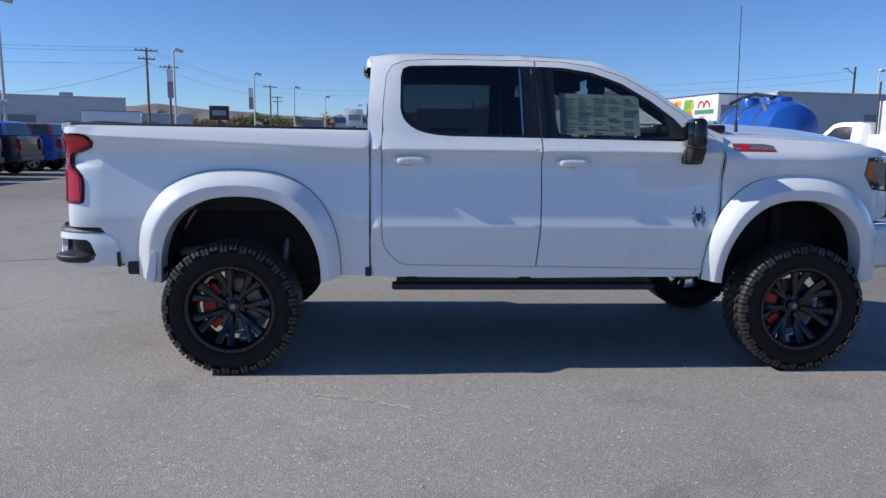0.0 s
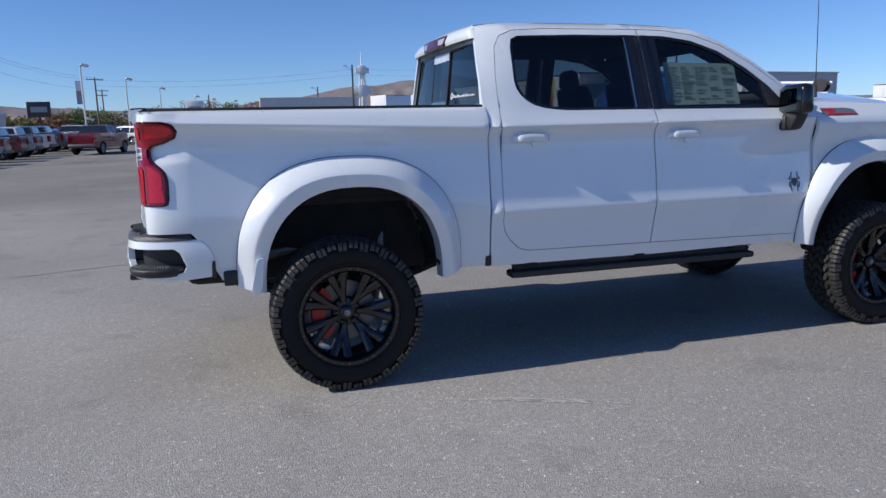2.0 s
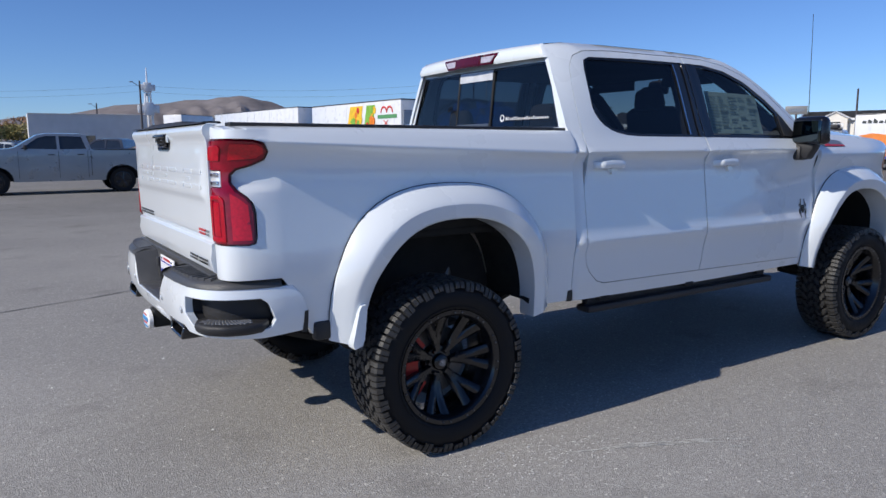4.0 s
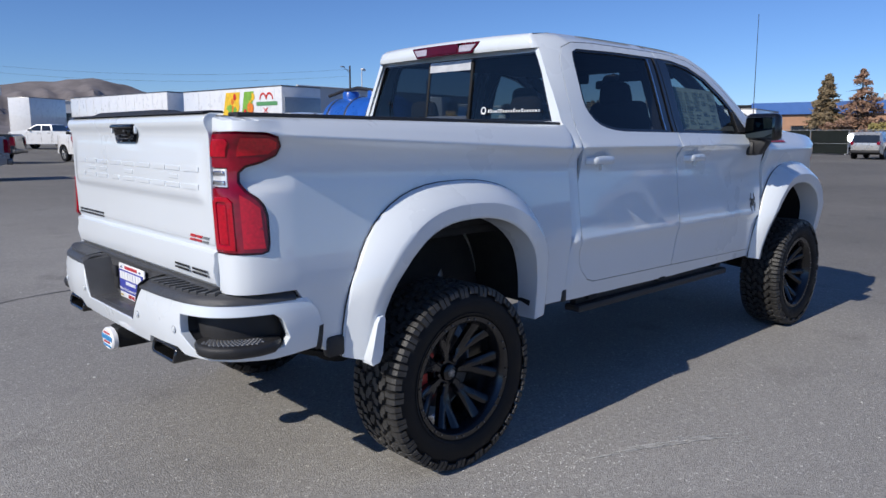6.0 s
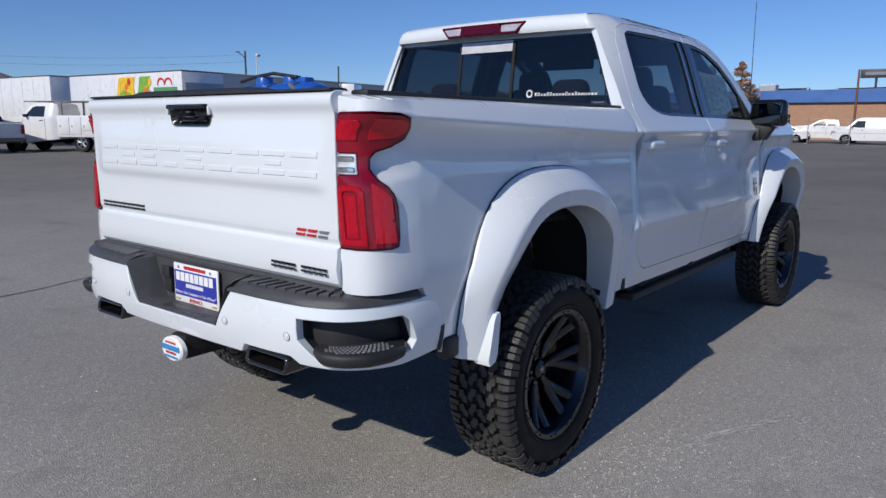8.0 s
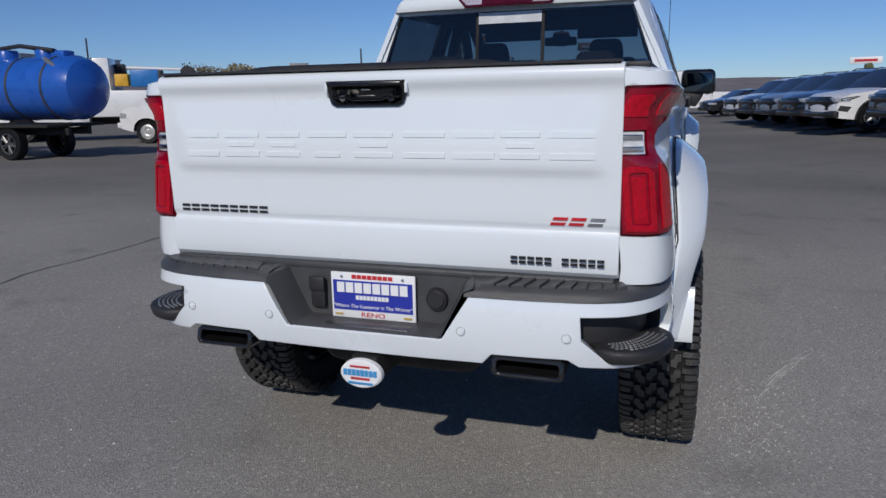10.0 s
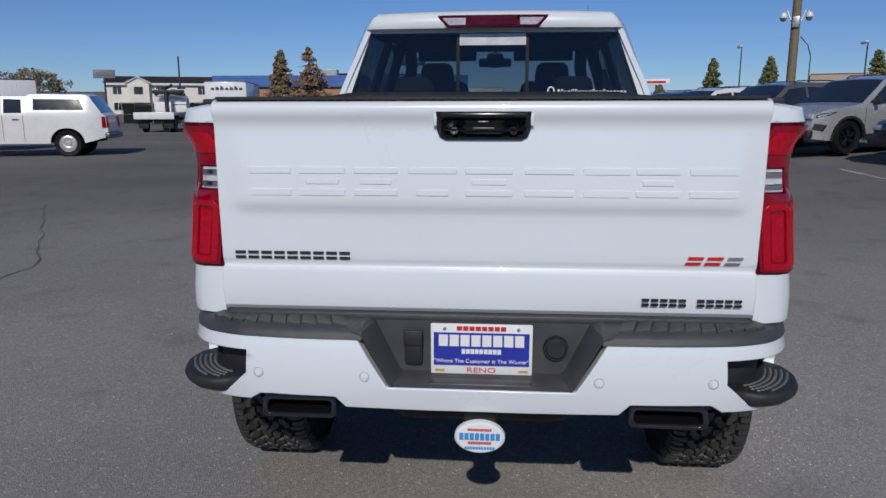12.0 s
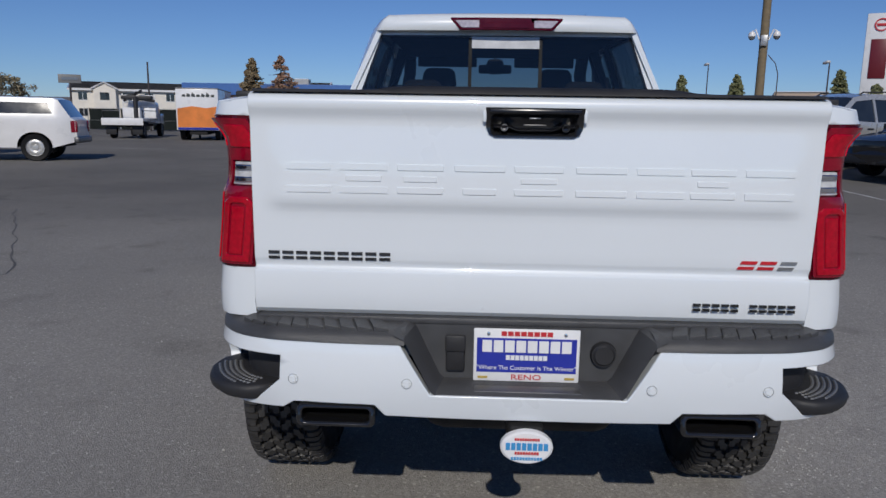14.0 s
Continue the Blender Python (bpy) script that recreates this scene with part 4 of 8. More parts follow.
# curved pull lip that dips under the emblem
b = bmesh.new()
prev = None
for i in range(25):
    u = -0.112 + 0.224 * i / 24
    z = 1.513 - 0.009 * step01((0.075 - abs(u)) / 0.03)
    ring = [b.verts.new((x, u, z + dz)) for x, dz in ((-1.046, -0.006), (-1.058, -0.005), (-1.062, 0.0), (-1.058, 0.004), (-1.046, 0.005))]
    if prev:
        for k in range(4):
            b.faces.new((prev[k], prev[k + 1], ring[k + 1], ring[k]))
    prev = ring
part("pull_lip", outward(b, (-1.03, 0, 1.51)), SATIN_BLACK, hnd, smooth=50)
for z, w, m in ((1.535, 0.030, BADGE_GREY), (1.5165, 0.062, STEEL)):
    b = bmesh.new()
    box(b, (-1.058, 0, z), (0.008, w, 0.004), 0.0015)
    part("emblem_bar", b, m, hnd)
for y, r, nm, m in ((-0.085, 0.012, "camera_lens", GLOSS_BLACK), (0.083, 0.011, "lock_barrel", STEEL)):
    b = bmesh.new()
    lathe(b, [(0.0, -0.010), (r * 0.5, -0.011), (r * 0.62, -0.014), (r * 0.9, -0.014), (r, -0.008), (r, 0.012)], "x", 20, (-1.046, y, 1.509))
    part(nm, b, m, hnd)
# side tabs of the handle's white surround
for sg in (-1, 1):
    b = bmesh.new()
    box(b, (-1.061, sg * 0.137, 1.540), (0.012, 0.010, 0.034), 0.004)
    part("handle_tab", b, WHITE, gate)
# raised shapes across the field, as plain bars: (left edge, width, slant, has a middle bar)
RAISED = [(0.690, 0.128, 0, 0), (0.540, 0.138, 0, 1), (0.378, 0.132, 0, 1), (0.222, 0.150, 0.03, 0), (0.052, 0.138, 0, 1), (-0.118, 0.142, 0, 0), (-0.285, 0.132, 0, 0), (-0.432, 0.124, 0, 1), (-0.580, 0.136, 0, 0)]
for y, w, sl, middle in RAISED:
    for z0, z1 in ((1.386, 1.404), (1.322, 1.340)) + (((1.355, 1.371),) if middle else ()):
        b = bmesh.new()
        k = sl * (1.404 - (z0 + z1) / 2) / 0.08
        cut = 0.018 if 1.35 < z0 < 1.38 else 0.0
        sheet(b, [(y - k - cut, z1), (y - w + k + cut, z1), (y - w + k + cut + 0.002, z0), (y - k - cut - 0.002, z0)], [], tg(0.0027), 0.012, 0.008)
        part("embossed_bar", b, WHITE, gate, bevel=0.0015)


def bars(name, y0, y1, z0, z1, n, material, place, gaps=(), proud=0.004, lean=0.0, parent=None, label=""):
    """A line of plain letter-sized blocks."""
    w = (y1 - y0) / n
    for i in range(n):
        if i in gaps:
            continue
        b = bmesh.new()
        a, c = y0 + w * (i + 0.08), y0 + w * (i + 0.88)
        st = (z1 - z0) * 0.36
        slant = lambda z: lean * (z - z0) / (z1 - z0)
        rows = [(z0, z0 + st, a, c), (z1 - st, z1, a, c)]
        for za, zb, ya, yb in rows:
            sheet(b, [(ya + slant(za), za), (ya + slant(zb), zb), (yb + slant(zb), zb), (yb + slant(za), za)], [], place(proud), 0.05, proud * 0.9)
        part(name, b, material, parent, label, smooth=0)


bars("badge_block", 0.752, 0.392, 1.126, 1.150, 9, BADGE_DARK, tg, parent=gate, label="dark grey badge block")
bars("badge_block", -0.580, -0.690, 1.124, 1.149, 2, BADGE_RED, tg, parent=gate, lean=-0.012, label="red badge block")
bars("badge_block", -0.692, -0.745, 1.124, 1.149, 1, BADGE_GREY, tg, parent=gate, lean=-0.012, label="grey badge block")
bars("badge_block", -0.464, -0.754, 1.004, 1.026, 11, GLOSS_BLACK, tg, gaps=(5,), parent=gate, label="black badge block")
# raised black cap along the tailgate's top, and caps along the bed rails
b = bmesh.new()
prev = None
for i in range(33):
    u = -0.78 + 1.56 * i / 32
    h = 0.012 * (1 / (1 + math.exp(-(0.415 - abs(u)) * 60)))
    ring = [b.verts.new((x, u, z)) for x, z in ((-1.058, 1.597), (-1.052, 1.604 + h * 0.3), (-1.035, 1.606 + h), (-0.985, 1.606 + h), (-0.975, 1.597))]
    if prev:
        for k in range(4):
            b.faces.new((prev[k], prev[k + 1], ring[k + 1], ring[k]))
    else:
        b.faces.new(ring)
    prev = ring
b.faces.new(prev)
bmesh.ops.recalc_face_normals(b, faces=b.faces[:])
part("tailgate_cap", b, BLACK_PL, gate, "black plastic cap on the tailgate edge")
for sg in (-1, 1):
    b = bmesh.new()
    box(b, (-0.05, sg * 0.818, 1.587), (1.83, 0.075, 0.018), 0.006, Euler((0, radians(0.3), 0)).to_matrix())
    part("rail_cap", b, BLACK_PL, truck, "black bed rail cap")
    b = bmesh.new()
    box(b, (-0.075, sg * 0.79, 1.33), (1.86, 0.03, 0.50), 0.01)
    part("bed_inner_wall", b, DARK, truck)
b = bmesh.new()
box(b, (-0.075, 0, 1.07), (1.88, 1.62, 0.04), 0.01)
floor_b = part("bed_floor", b, DARK, truck, "black ribbed bed floor")
for i in range(12):
    b = bmesh.new()
    box(b, (-0.075, -0.66 + i * 0.12, 1.097), (1.86, 0.05, 0.02), 0.006)
    part("floor_rib", b, DARK, floor_b)
b = bmesh.new()
box(b, (0.855, 0, 1.33), (0.03, 1.66, 0.50), 0.01)
part("bed_front_wall", b, DARK, truck)
b = bmesh.new()
box(b, (-0.985, 0, 1.29), (0.03, 1.54, 0.58), 0.01)
part("tailgate_inner", b, DARK, gate)

# ---- rear bumper
BP = [(0.0, -1.172), (0.35, -1.170), (0.60, -1.160), (0.745, -1.138), (0.83, -1.10), (0.888, -1.04), (0.925, -0.96), (0.945, -0.86), (0.948, -0.69)]
bs = [0.0]
for p, q in zip(BP, BP[1:]):
    bs.append(bs[-1] + math.hypot(q[0] - p[0], q[1] - p[1]))
bump_y, bump_x = curve(list(zip([-s for s in bs[:0:-1]] + bs, [-p[0] for p in BP[:0:-1]] + [p[0] for p in BP]))), curve(list(zip([-s for s in bs[:0:-1]] + bs, [p[1] for p in BP[:0:-1]] + [p[1] for p in BP])))
S_END = bs[-1]


def bump(out=0.0):
    def place(u, v, d):
        e = 0.006
        dx, dy = bump_x(u + e) - bump_x(u - e), bump_y(u + e) - bump_y(u - e)
        k = math.hypot(dx, dy) or 1
        nx, ny = -dy / k, dx / k
        o = out - d - 0.02 * ((v - 0.82) / 0.12) ** 2
        return Vector((bump_x(u) + nx * o, bump_y(u) + ny * o, v))
    return place


def s_of(y):
    return float(np.interp(y, [p[0] for p in BP], bs))


S1 = s_of(0.695)
SX = float(np.interp(-0.835, [p[1] for p in BP[1:]], bs[1:]))
POCKET = [(S1, 0.870), (S1 + 0.004, 0.80), (S1 + 0.085, 0.730), (SX - 0.10, 0.726), (SX - 0.02, 0.742), (SX, 0.775), (SX - 0.03, 0.85), (SX - 0.06, 0.870)]
mirrored = lambda poly: [(-u, v) for u, v in poly]
outline = [(-S_END, 0.71), (-S_END, 0.80), (-S_END + 0.02, 0.86), (-S_END + 0.06, 0.915), (-0.36, 0.915), (-0.272, 0.772), (0.272, 0.772), (0.36, 0.915), (S_END - 0.06, 0.915), (S_END - 0.02, 0.86), (S_END, 0.80), (S_END, 0.71), (S_END - 0.2, 0.695), (S1, 0.712), (0.66, 0.735), (0.43, 0.735), (0.40, 0.70), (0.15, 0.697),
           (-0.15, 0.697), (-0.40, 0.70), (-0.43, 0.735), (-0.66, 0.735), (-S1, 0.712), (-S_END + 0.2, 0.695)]
b = bmesh.new()
sheet(b, outline, [POCKET, mirrored(POCKET)], bump(), 0.035, 0.035)
bumper = part("rear_bumper", b, WHITE, truck, "white rear bumper with black step pads", bevel=0.006, smooth=40)
for sg in (-1, 1):
    b = bmesh.new()
    sheet(b, [(sg * u, v) for u, v in shrink(POCKET, -0.004)], [], bump(-0.075), 0.04, -0.072)
    pocket = part("corner_pocket", b, BLACK_PL, bumper, "black corner step pocket", smooth=40)
    # rounded foot plate that stands out of the pocket, with a tread of small studs
    plate = [(S1 + 0.045, -0.07), (S1 + 0.055, -0.015), (S1 + 0.10, 0.022), (S1 + 0.17, 0.044), (SX - 0.20, 0.050), (SX - 0.12, 0.040), (SX - 0.06, 0.018), (SX - 0.025, -0.02), (SX - 0.025, -0.07)]
    b = bmesh.new()
    rings = []
    for dz, pull in ((0.0, 0.016), (-0.005, 0.006), (-0.014, 0.0), (-0.034, 0.002), (-0.046, 0.012), (-0.052, 0.030)):
        rings.append([b.verts.new(bump(o - pull)(sg * u, 0.772 + dz, 0.0)) for u, o in dense(plate, 0.025)])
    for r0, r1 in zip(rings, rings[1:]):
        for k in range(len(r0)):
            b.faces.new((r0[k], r0[(k + 1) % len(r0)], r1[(k + 1) % len(r0)], r1[k]))
    b.faces.new(rings[0])
    b.faces.new(rings[-1])
    bmesh.ops.recalc_face_normals(b, faces=b.faces[:])
    step = part("corner_step", b, BLACK_PL, bumper, "black corner step with a studded tread", smooth=50)
    for j in range(6):
        for i in range(15):
            u = S1 + 0.105 + (SX - S1 - 0.20) * (i + 0.5 * (j % 2)) / 15
            o = -0.050 + 0.0155 * j
            if o > float(np.interp(u, [p[0] for p in plate[1:8]], [p[1] for p in plate[1:8]])) - 0.026:
                continue
            b = bmesh.new()
            q = [bump(o + dv)(sg * (u + du), 0.772, 0.0) for du, dv in ((-0.0090, 0.0), (0.0, -0.0062), (0.0090, 0.0), (0.0, 0.0062))]
            lo = [b.verts.new(p - Vector((0, 0, 0.002))) for p in q]
            mid_q = sum(q, Vector()) / 4
            hi = [b.verts.new(mid_q + (p - mid_q) * 0.6 + Vector((0, 0, 0.004))) for p in q]
            b.faces.new(hi)
            for k in range(4):
                b.faces.new((lo[k], lo[(k + 1) % 4], hi[(k + 1) % 4], hi[k]))
            bmesh.ops.recalc_face_normals(b, faces=b.faces[:])
            part("tread_stud", b, STUD, step, smooth=0)
    # black end strip on the bumper's front edge
    b = bmesh.new()
    sheet(b, [(sg * (S_END - 0.022), 0.700), (sg * (S_END - 0.016), 0.795), (sg * (S_END + 0.001), 0.800), (sg * (S_END + 0.001), 0.700)], [], bump(0.004), 0.04, 0.02)
    part("end_strip", b, BLACK_PL, bumper)
    # top pad with grooves
    b = bmesh.new()
    prev = None
    us = np.linspace(0.345, S_END - 0.11, 30)
    for k, u in enumerate(us):
        ring = [b.verts.new(bump(0.003)(sg * u, 0.913, 0)), b.verts.new(bump(0.004)(sg * u, 0.927, 0)), b.verts.new(bump(-0.008)(sg * u, 0.942, 0)), b.verts.new(bump(-0.03)(sg * u, 0.949, 0)), b.verts.new(bump(-0.10)(sg * u, 0.951, 0)), b.verts.new(bump(-0.15)(sg * u, 0.950, 0))]
        if prev:
            for j in range(5):
                b.faces.new((prev[j], prev[j + 1], ring[j + 1], ring[j]))
        prev = ring
    bmesh.ops.recalc_face_normals(b, faces=b.faces[:])
    pad = part("step_pad", b, PAD, bumper, "black grooved bumper step pad", smooth=50)
    # slanting tread slats, each higher along one edge
    for i in range(10):
        u, w, lean = 0.392 + i * 0.047, 0.0415, 0.034
        b = bmesh.new()
        top = [(u, -0.014, 0.9515), (u + w, -0.014, 0.9575), (u + w + lean, -0.112, 0.9625), (u + lean, -0.112, 0.9565)]
        hi = [b.verts.new(bump(o)(sg * s, 0.94, 0) + Vector((0, 0, z - 0.94))) for s, o, z in top]
        lo = [b.verts.new(bump(o)(sg * s, 0.94, 0)) for s, o, z in top]
        b.faces.new(hi)
        for k in range(4):
            b.faces.new((hi[k], lo[k], lo[(k + 1) % 4], hi[(k + 1) % 4]))
        bmesh.ops.recalc_face_normals(b, faces=b.faces[:])
        part("pad_slat", b, PAD, pad, bevel=0.0015, smooth=0)
    # parking sensors
    for s in (0.337, 0.657):
        b = bmesh.new()
        p = bump(0.0)(sg * s_of(s), 0.806, 0)
        lathe(b, [(0.0, -0.005), (0.008, -0.005), (0.0095, -0.002), (0.0125, -0.002), (0.0135, 0.004)], "x", 20, p)
        sensor = part("parking_sensor", b, WHITE, bumper)
        b = bmesh.new()
        lathe(b, [(0.0133, -0.002), (0.0136, -0.0030), (0.0144, -0.0030), (0.0148, 0.004)], "x", 20, p)
        part("sensor_ring", b, mat("pale_grey_ring", (0.42, 0.44, 0.46), 0.5, vary=0.1), sensor, "pale grey sensor ring")
    # exhaust tip
    b = bmesh.new()
    c = sg * 0.54
    loop = lambda w, h, r: [(c + sx * (w - r) + r * math.cos(a + o), 0.698 + sz * (h - r) + r * math.sin(a + o)) for sx, sz, o in ((1, 1, 0.0), (-1, 1, math.pi / 2), (-1, -1, math.pi), (1, -1, 1.5 * math.pi)) for a in (0.0, 0.4, 0.8, 1.2, 1.57)]
    sheet(b, loop(0.112, 0.032, 0.018), [loop(0.096, 0.018, 0.011)], lambda u, v, d: Vector((-1.158 + 0.35 * max(0.0, v - 0.694) + d, u, v)), 0.03, 0.22)
    tip = part("exhaust_tip", b, GLOSS_BLACK, truck, "gloss black rectangular exhaust tip", bevel=0.006, smooth=50)
    b = bmesh.new()
    box(b, (-1.02, c, 0.695), (0.02, 0.19, 0.05))
    part("exhaust_inside", b, DARK, tip)
# recess for the plate
b = bmesh.new()
prof = [(0.375, 0.945), (0.345, 0.93), (0.27, 0.785), (0.255, 0.772), (-0.255, 0.772), (-0.27, 0.785), (-0.345, 0.93), (-0.375, 0.945)]
rings = [[b.verts.new((x, y * k, z + dz)) for y, z in prof] for x, k, dz in ((-1.166, 1.0, -0.003), (-1.15, 1.0, 0.006), (-1.05, 0.93, 0.012))]
for r0, r1 in zip(rings, rings[1:]):
    for k in range(7):
        b.faces.new((r0[k], r0[k + 1], r1[k + 1], r1[k]))
b.faces.new(rings[-1])
box(b, (-1.03, 0, 0.955), (0.05, 1.56, 0.02), 0.005)
bmesh.ops.recalc_face_normals(b, faces=b.faces[:])
recess = part("plate_recess", b, PAD, bumper, "black plate recess", smooth=30)
b = bmesh.new()
box(b, (-1.06, 0.205, 0.862), (0.022, 0.055, 0.105), 0.008)
box(b, (-1.072, 0.205, 0.895), (0.014, 0.058, 0.05), 0.006)
part("socket_cover", b, BLACK_PL, recess)
b = bmesh.new()
lathe(b, [(0.0, -0.012), (0.026, -0.012), (0.032, -0.006), (0.035, -0.006), (0.038, 0.01)], "x", 24, (-1.062, -0.222, 0.868))
part("round_plug", b, BLACK_PL, recess)
b = bmesh.new()
box(b, (-1.12, 0.0, 0.778), (0.05, 0.30, 0.006), 0.002)
part("plate_lamp_strip", b, STEEL, recess)


def flat(bm, y0, y1, z0, z1, x, h=0.003):
    box(bm, (x, (y0 + y1) / 2, (z0 + z1) / 2), (h, abs(y1 - y0), abs(z1 - z0)))


# dealer plate: white rim, blue field, plain bars for the names, the town's name in letters
PX = -1.066
b = bmesh.new()
box(b, (PX, 0, 0.862), (0.008, 0.305, 0.158), 0.004)
plate = part("dealer_plate", b, PAPER_WHITE, bumper, "blue and white dealer plate in a chrome rim")
b = bmesh.new()
flat(b, -0.143, 0.143, 0.812, 0.914, PX - 0.005)
part("blue_field", b, PRINT_BLUE, plate, smooth=0)
for nm, m, y0, y1, z0, z1, n, dx in (("name_bar", PRINT_RED, 0.075, -0.075, 0.921, 0.934, 8, 0.005), ("name_bar", PAPER_WHITE, 0.130, -0.130, 0.873, 0.908, 8, 0.008), ("name_bar", PAPER_WHITE, 0.06, -0.06, 0.85, 0.864, 9, 0.008)):
    w = (y1 - y0) / n
    for i in range(n):
        b = bmesh.new()
        flat(b, y0 + w * (i + 0.08), y0 + w * (i + 0.92), z0, z1, PX - dx)
        part(nm, b, m, plate, smooth=0)
for words, size, z, m, wide in (('"Where The Customer Is The Winner"', 0.017, 0.826, PAPER_WHITE, 1.05), ("RENO", 0.022, 0.797, PRINT_RED, 1.5)):
    b = text_mesh(words, size, 0.0008)
    for v in b.verts:
        v.co = Vector((PX - (0.008 if m is PAPER_WHITE else 0.006) - v.co.z, -v.co.x * wide, z + v.co.y))
    part("lettering", b, m, plate, smooth=0)
GOLD = mat("gold_mark", (0.5, 0.36, 0.08), 0.4)
for u in (0.125, -0.125):
    b = bmesh.new()
    flat(b, u - 0.014, u + 0.014, 0.793, 0.799, PX - 0.006)
    part("gold_mark", b, GOLD, plate, smooth=0)
for y in (-0.11, 0.11):
    b = bmesh.new()
    lathe(b, [(0.0, -0.004), (0.005, -0.003), (0.006, 0.002)], "x", 10, (PX - 0.006, y, 0.927))
    part("screw", b, CHROME, plate)
# tow hitch with an oval cover
b = bmesh.new()
box(b, (-0.98, 0, 0.640), (0.36, 0.098, 0.094), 0.012)
box(b, (-0.85, 0, 0.675), (0.09, 1.0, 0.06), 0.01)
hitch = part("tow_hitch", b, DARK, truck, "black receiver hitch with an oval cover")
b = bmesh.new()
lathe(b, [(0.0, -0.014), (0.066, -0.014), (0.073, -0.008), (0.074, 0.010), (0.0, 0.012)], "x", 36, (0, 0, 0))
for v in b.verts:
    v.co = Vector((v.co.x - 1.175, v.co.y, v.co.z * 0.66 + 0.634))
cov = part("hitch_cover", b, PAPER_WHITE, hitch, "white oval hitch cover with blue and red bars")
for m, y0, y1, z0, z1, n in ((PRINT_SKY, 0.060, -0.060, 0.630, 0.650, 8), (PRINT_RED, 0.034, -0.034, 0.617, 0.624, 9), (PRINT_RED, 0.035, -0.035, 0.658, 0.664, 10), (PRINT_SKY, 0.044, -0.044, 0.601, 0.608, 11)):
    w = (y1 - y0) / n
    for i in range(n):
        b = bmesh.new()
        flat(b, y0 + w * (i + 0.1), y0 + w * (i + 0.9), z0, z1, -1.191, 0.004)
        part("cover_bar", b, m, cov, smooth=0)
b = bmesh.new()
box(b, (-1.11, 0, 0.634), (0.13, 0.072, 0.066), 0.010)
part("cover_shank", b, DARK, hitch)

# ---- wheels
TR, RR, TY0, TY1 = 0.427, 0.272, 0.752, 1.050       # tyre and rim radius; inner and outer tyre faces
HUB = 0.441


def wheel_meshes():
    out = []
    w = TY1 - TY0
    # tyre carcass, outer face towards -y; the middle plane at y = 0
    h = w / 2
    b = bmesh.new()
    lathe(b, [(RR - 0.006, h - 0.04), (RR + 0.012, h - 0.022), (RR + 0.05, h - 0.005), (RR + 0.09, h), (TR - 0.045, h - 0.012), (TR - 0.018, h - 0.03), (TR - 0.014, 0.0), (TR - 0.018, -h + 0.03), (TR - 0.045, -h + 0.012), (RR + 0.09, -h), (RR + 0.05, -h + 0.005),
              (RR + 0.03, -h + 0.010), (RR + 0.028, -h + 0.006), (RR + 0.016, -h + 0.012), (RR + 0.012, -h + 0.022), (RR - 0.006, -h + 0.04)], "y", 72)
    out.append(("tyre", b, RUBBER, "black all-terrain tyre with chunky tread", 40))
    # tread: interlocking hooked blocks in two middle rows, zigzag shoulder blocks that turn onto the wall
    b = bmesh.new()
    n = 42
    pitch = 2 * math.pi / n
    rt = random.Random(8)
    hook = [(-0.46, -1.0), (0.10, -1.0), (0.22, -0.30), (0.60, -0.10), (0.56, 0.95), (0.02, 1.0), (-0.06, 0.42), (-0.40, 0.16)]

    def block(pts, a, r_low, r_high):
        k = 0.90
        ca_, cy = sum(p[0] for p in pts) / len(pts), sum(p[1] for p in pts) / len(pts)
        lo = [b.verts.new((r_low * math.cos(a + p[0]), p[1], r_low * math.sin(a + p[0]))) for p in pts]
        hi = [b.verts.new((r_high * math.cos(a + ca_ + (p[0] - ca_) * k), cy + (p[1] - cy) * k, r_high * math.sin(a + ca_ + (p[0] - ca_) * k))) for p in pts]
        for q in range(len(pts)):
            b.faces.new((lo[q], lo[(q + 1) % len(pts)], hi[(q + 1) % len(pts)], hi[q]))
        b.faces.new(hi)

    for i in range(n):
        a = i * pitch
        for y, off, flip in ((-0.066, 0.0, 1), (-0.022, 0.42, -1), (0.022, 0.0, 1), (0.066, 0.42, -1)):
            jig = rt.uniform(-0.03, 0.03)
            block([((p[0] * flip + off + jig) * pitch * 0.90, y + p[1] * 0.0215) for p in hook], a, TR - 0.016, TR)
    for sgn in (-1, 1):
        for i in range(n):
            a = (i + 0.1 * sgn) * pitch
            long = i % 2
            for half_i, (q0, q1) in enumerate(((-0.43, -0.03), (0.01, 0.42))):
                zig = 0.008 if half_i else -0.004
                path = [(TR, 0.093 + zig), (TR - 0.0015, 0.124), (TR - 0.010, h - 0.006), (TR - (0.050 if long else 0.036), h + 0.004)]
                base = [(TR - 0.016, 0.091 + zig), (TR - 0.016, 0.122), (TR - 0.024, h - 0.018), (TR - (0.053 if long else 0.039), h - 0.005)]
                cols = []
                for (r, y), (rb, yb) in zip(path, base):
                    cols.append([b.verts.new((rr * math.cos(a + q * pitch), sgn * yy, rr * math.sin(a + q * pitch))) for rr, yy, q in ((rb, yb, q0), (r, y, q0 + 0.03), (r, y, q1 - 0.03), (rb, yb, q1))])
                for c0, c1 in zip(cols, cols[1:]):
                    for k in range(3):
                        b.faces.new((c0[k], c0[k + 1], c1[k + 1], c1[k]))
                b.faces.new(cols[0])
                b.faces.new(cols[-1])
    bmesh.ops.recalc_face_normals(b, faces=b.faces[:])
    out.append(("tread", b, TREAD, "dusty chunky tread", 20))
    # rim barrel and lip
    b = bmesh.new()
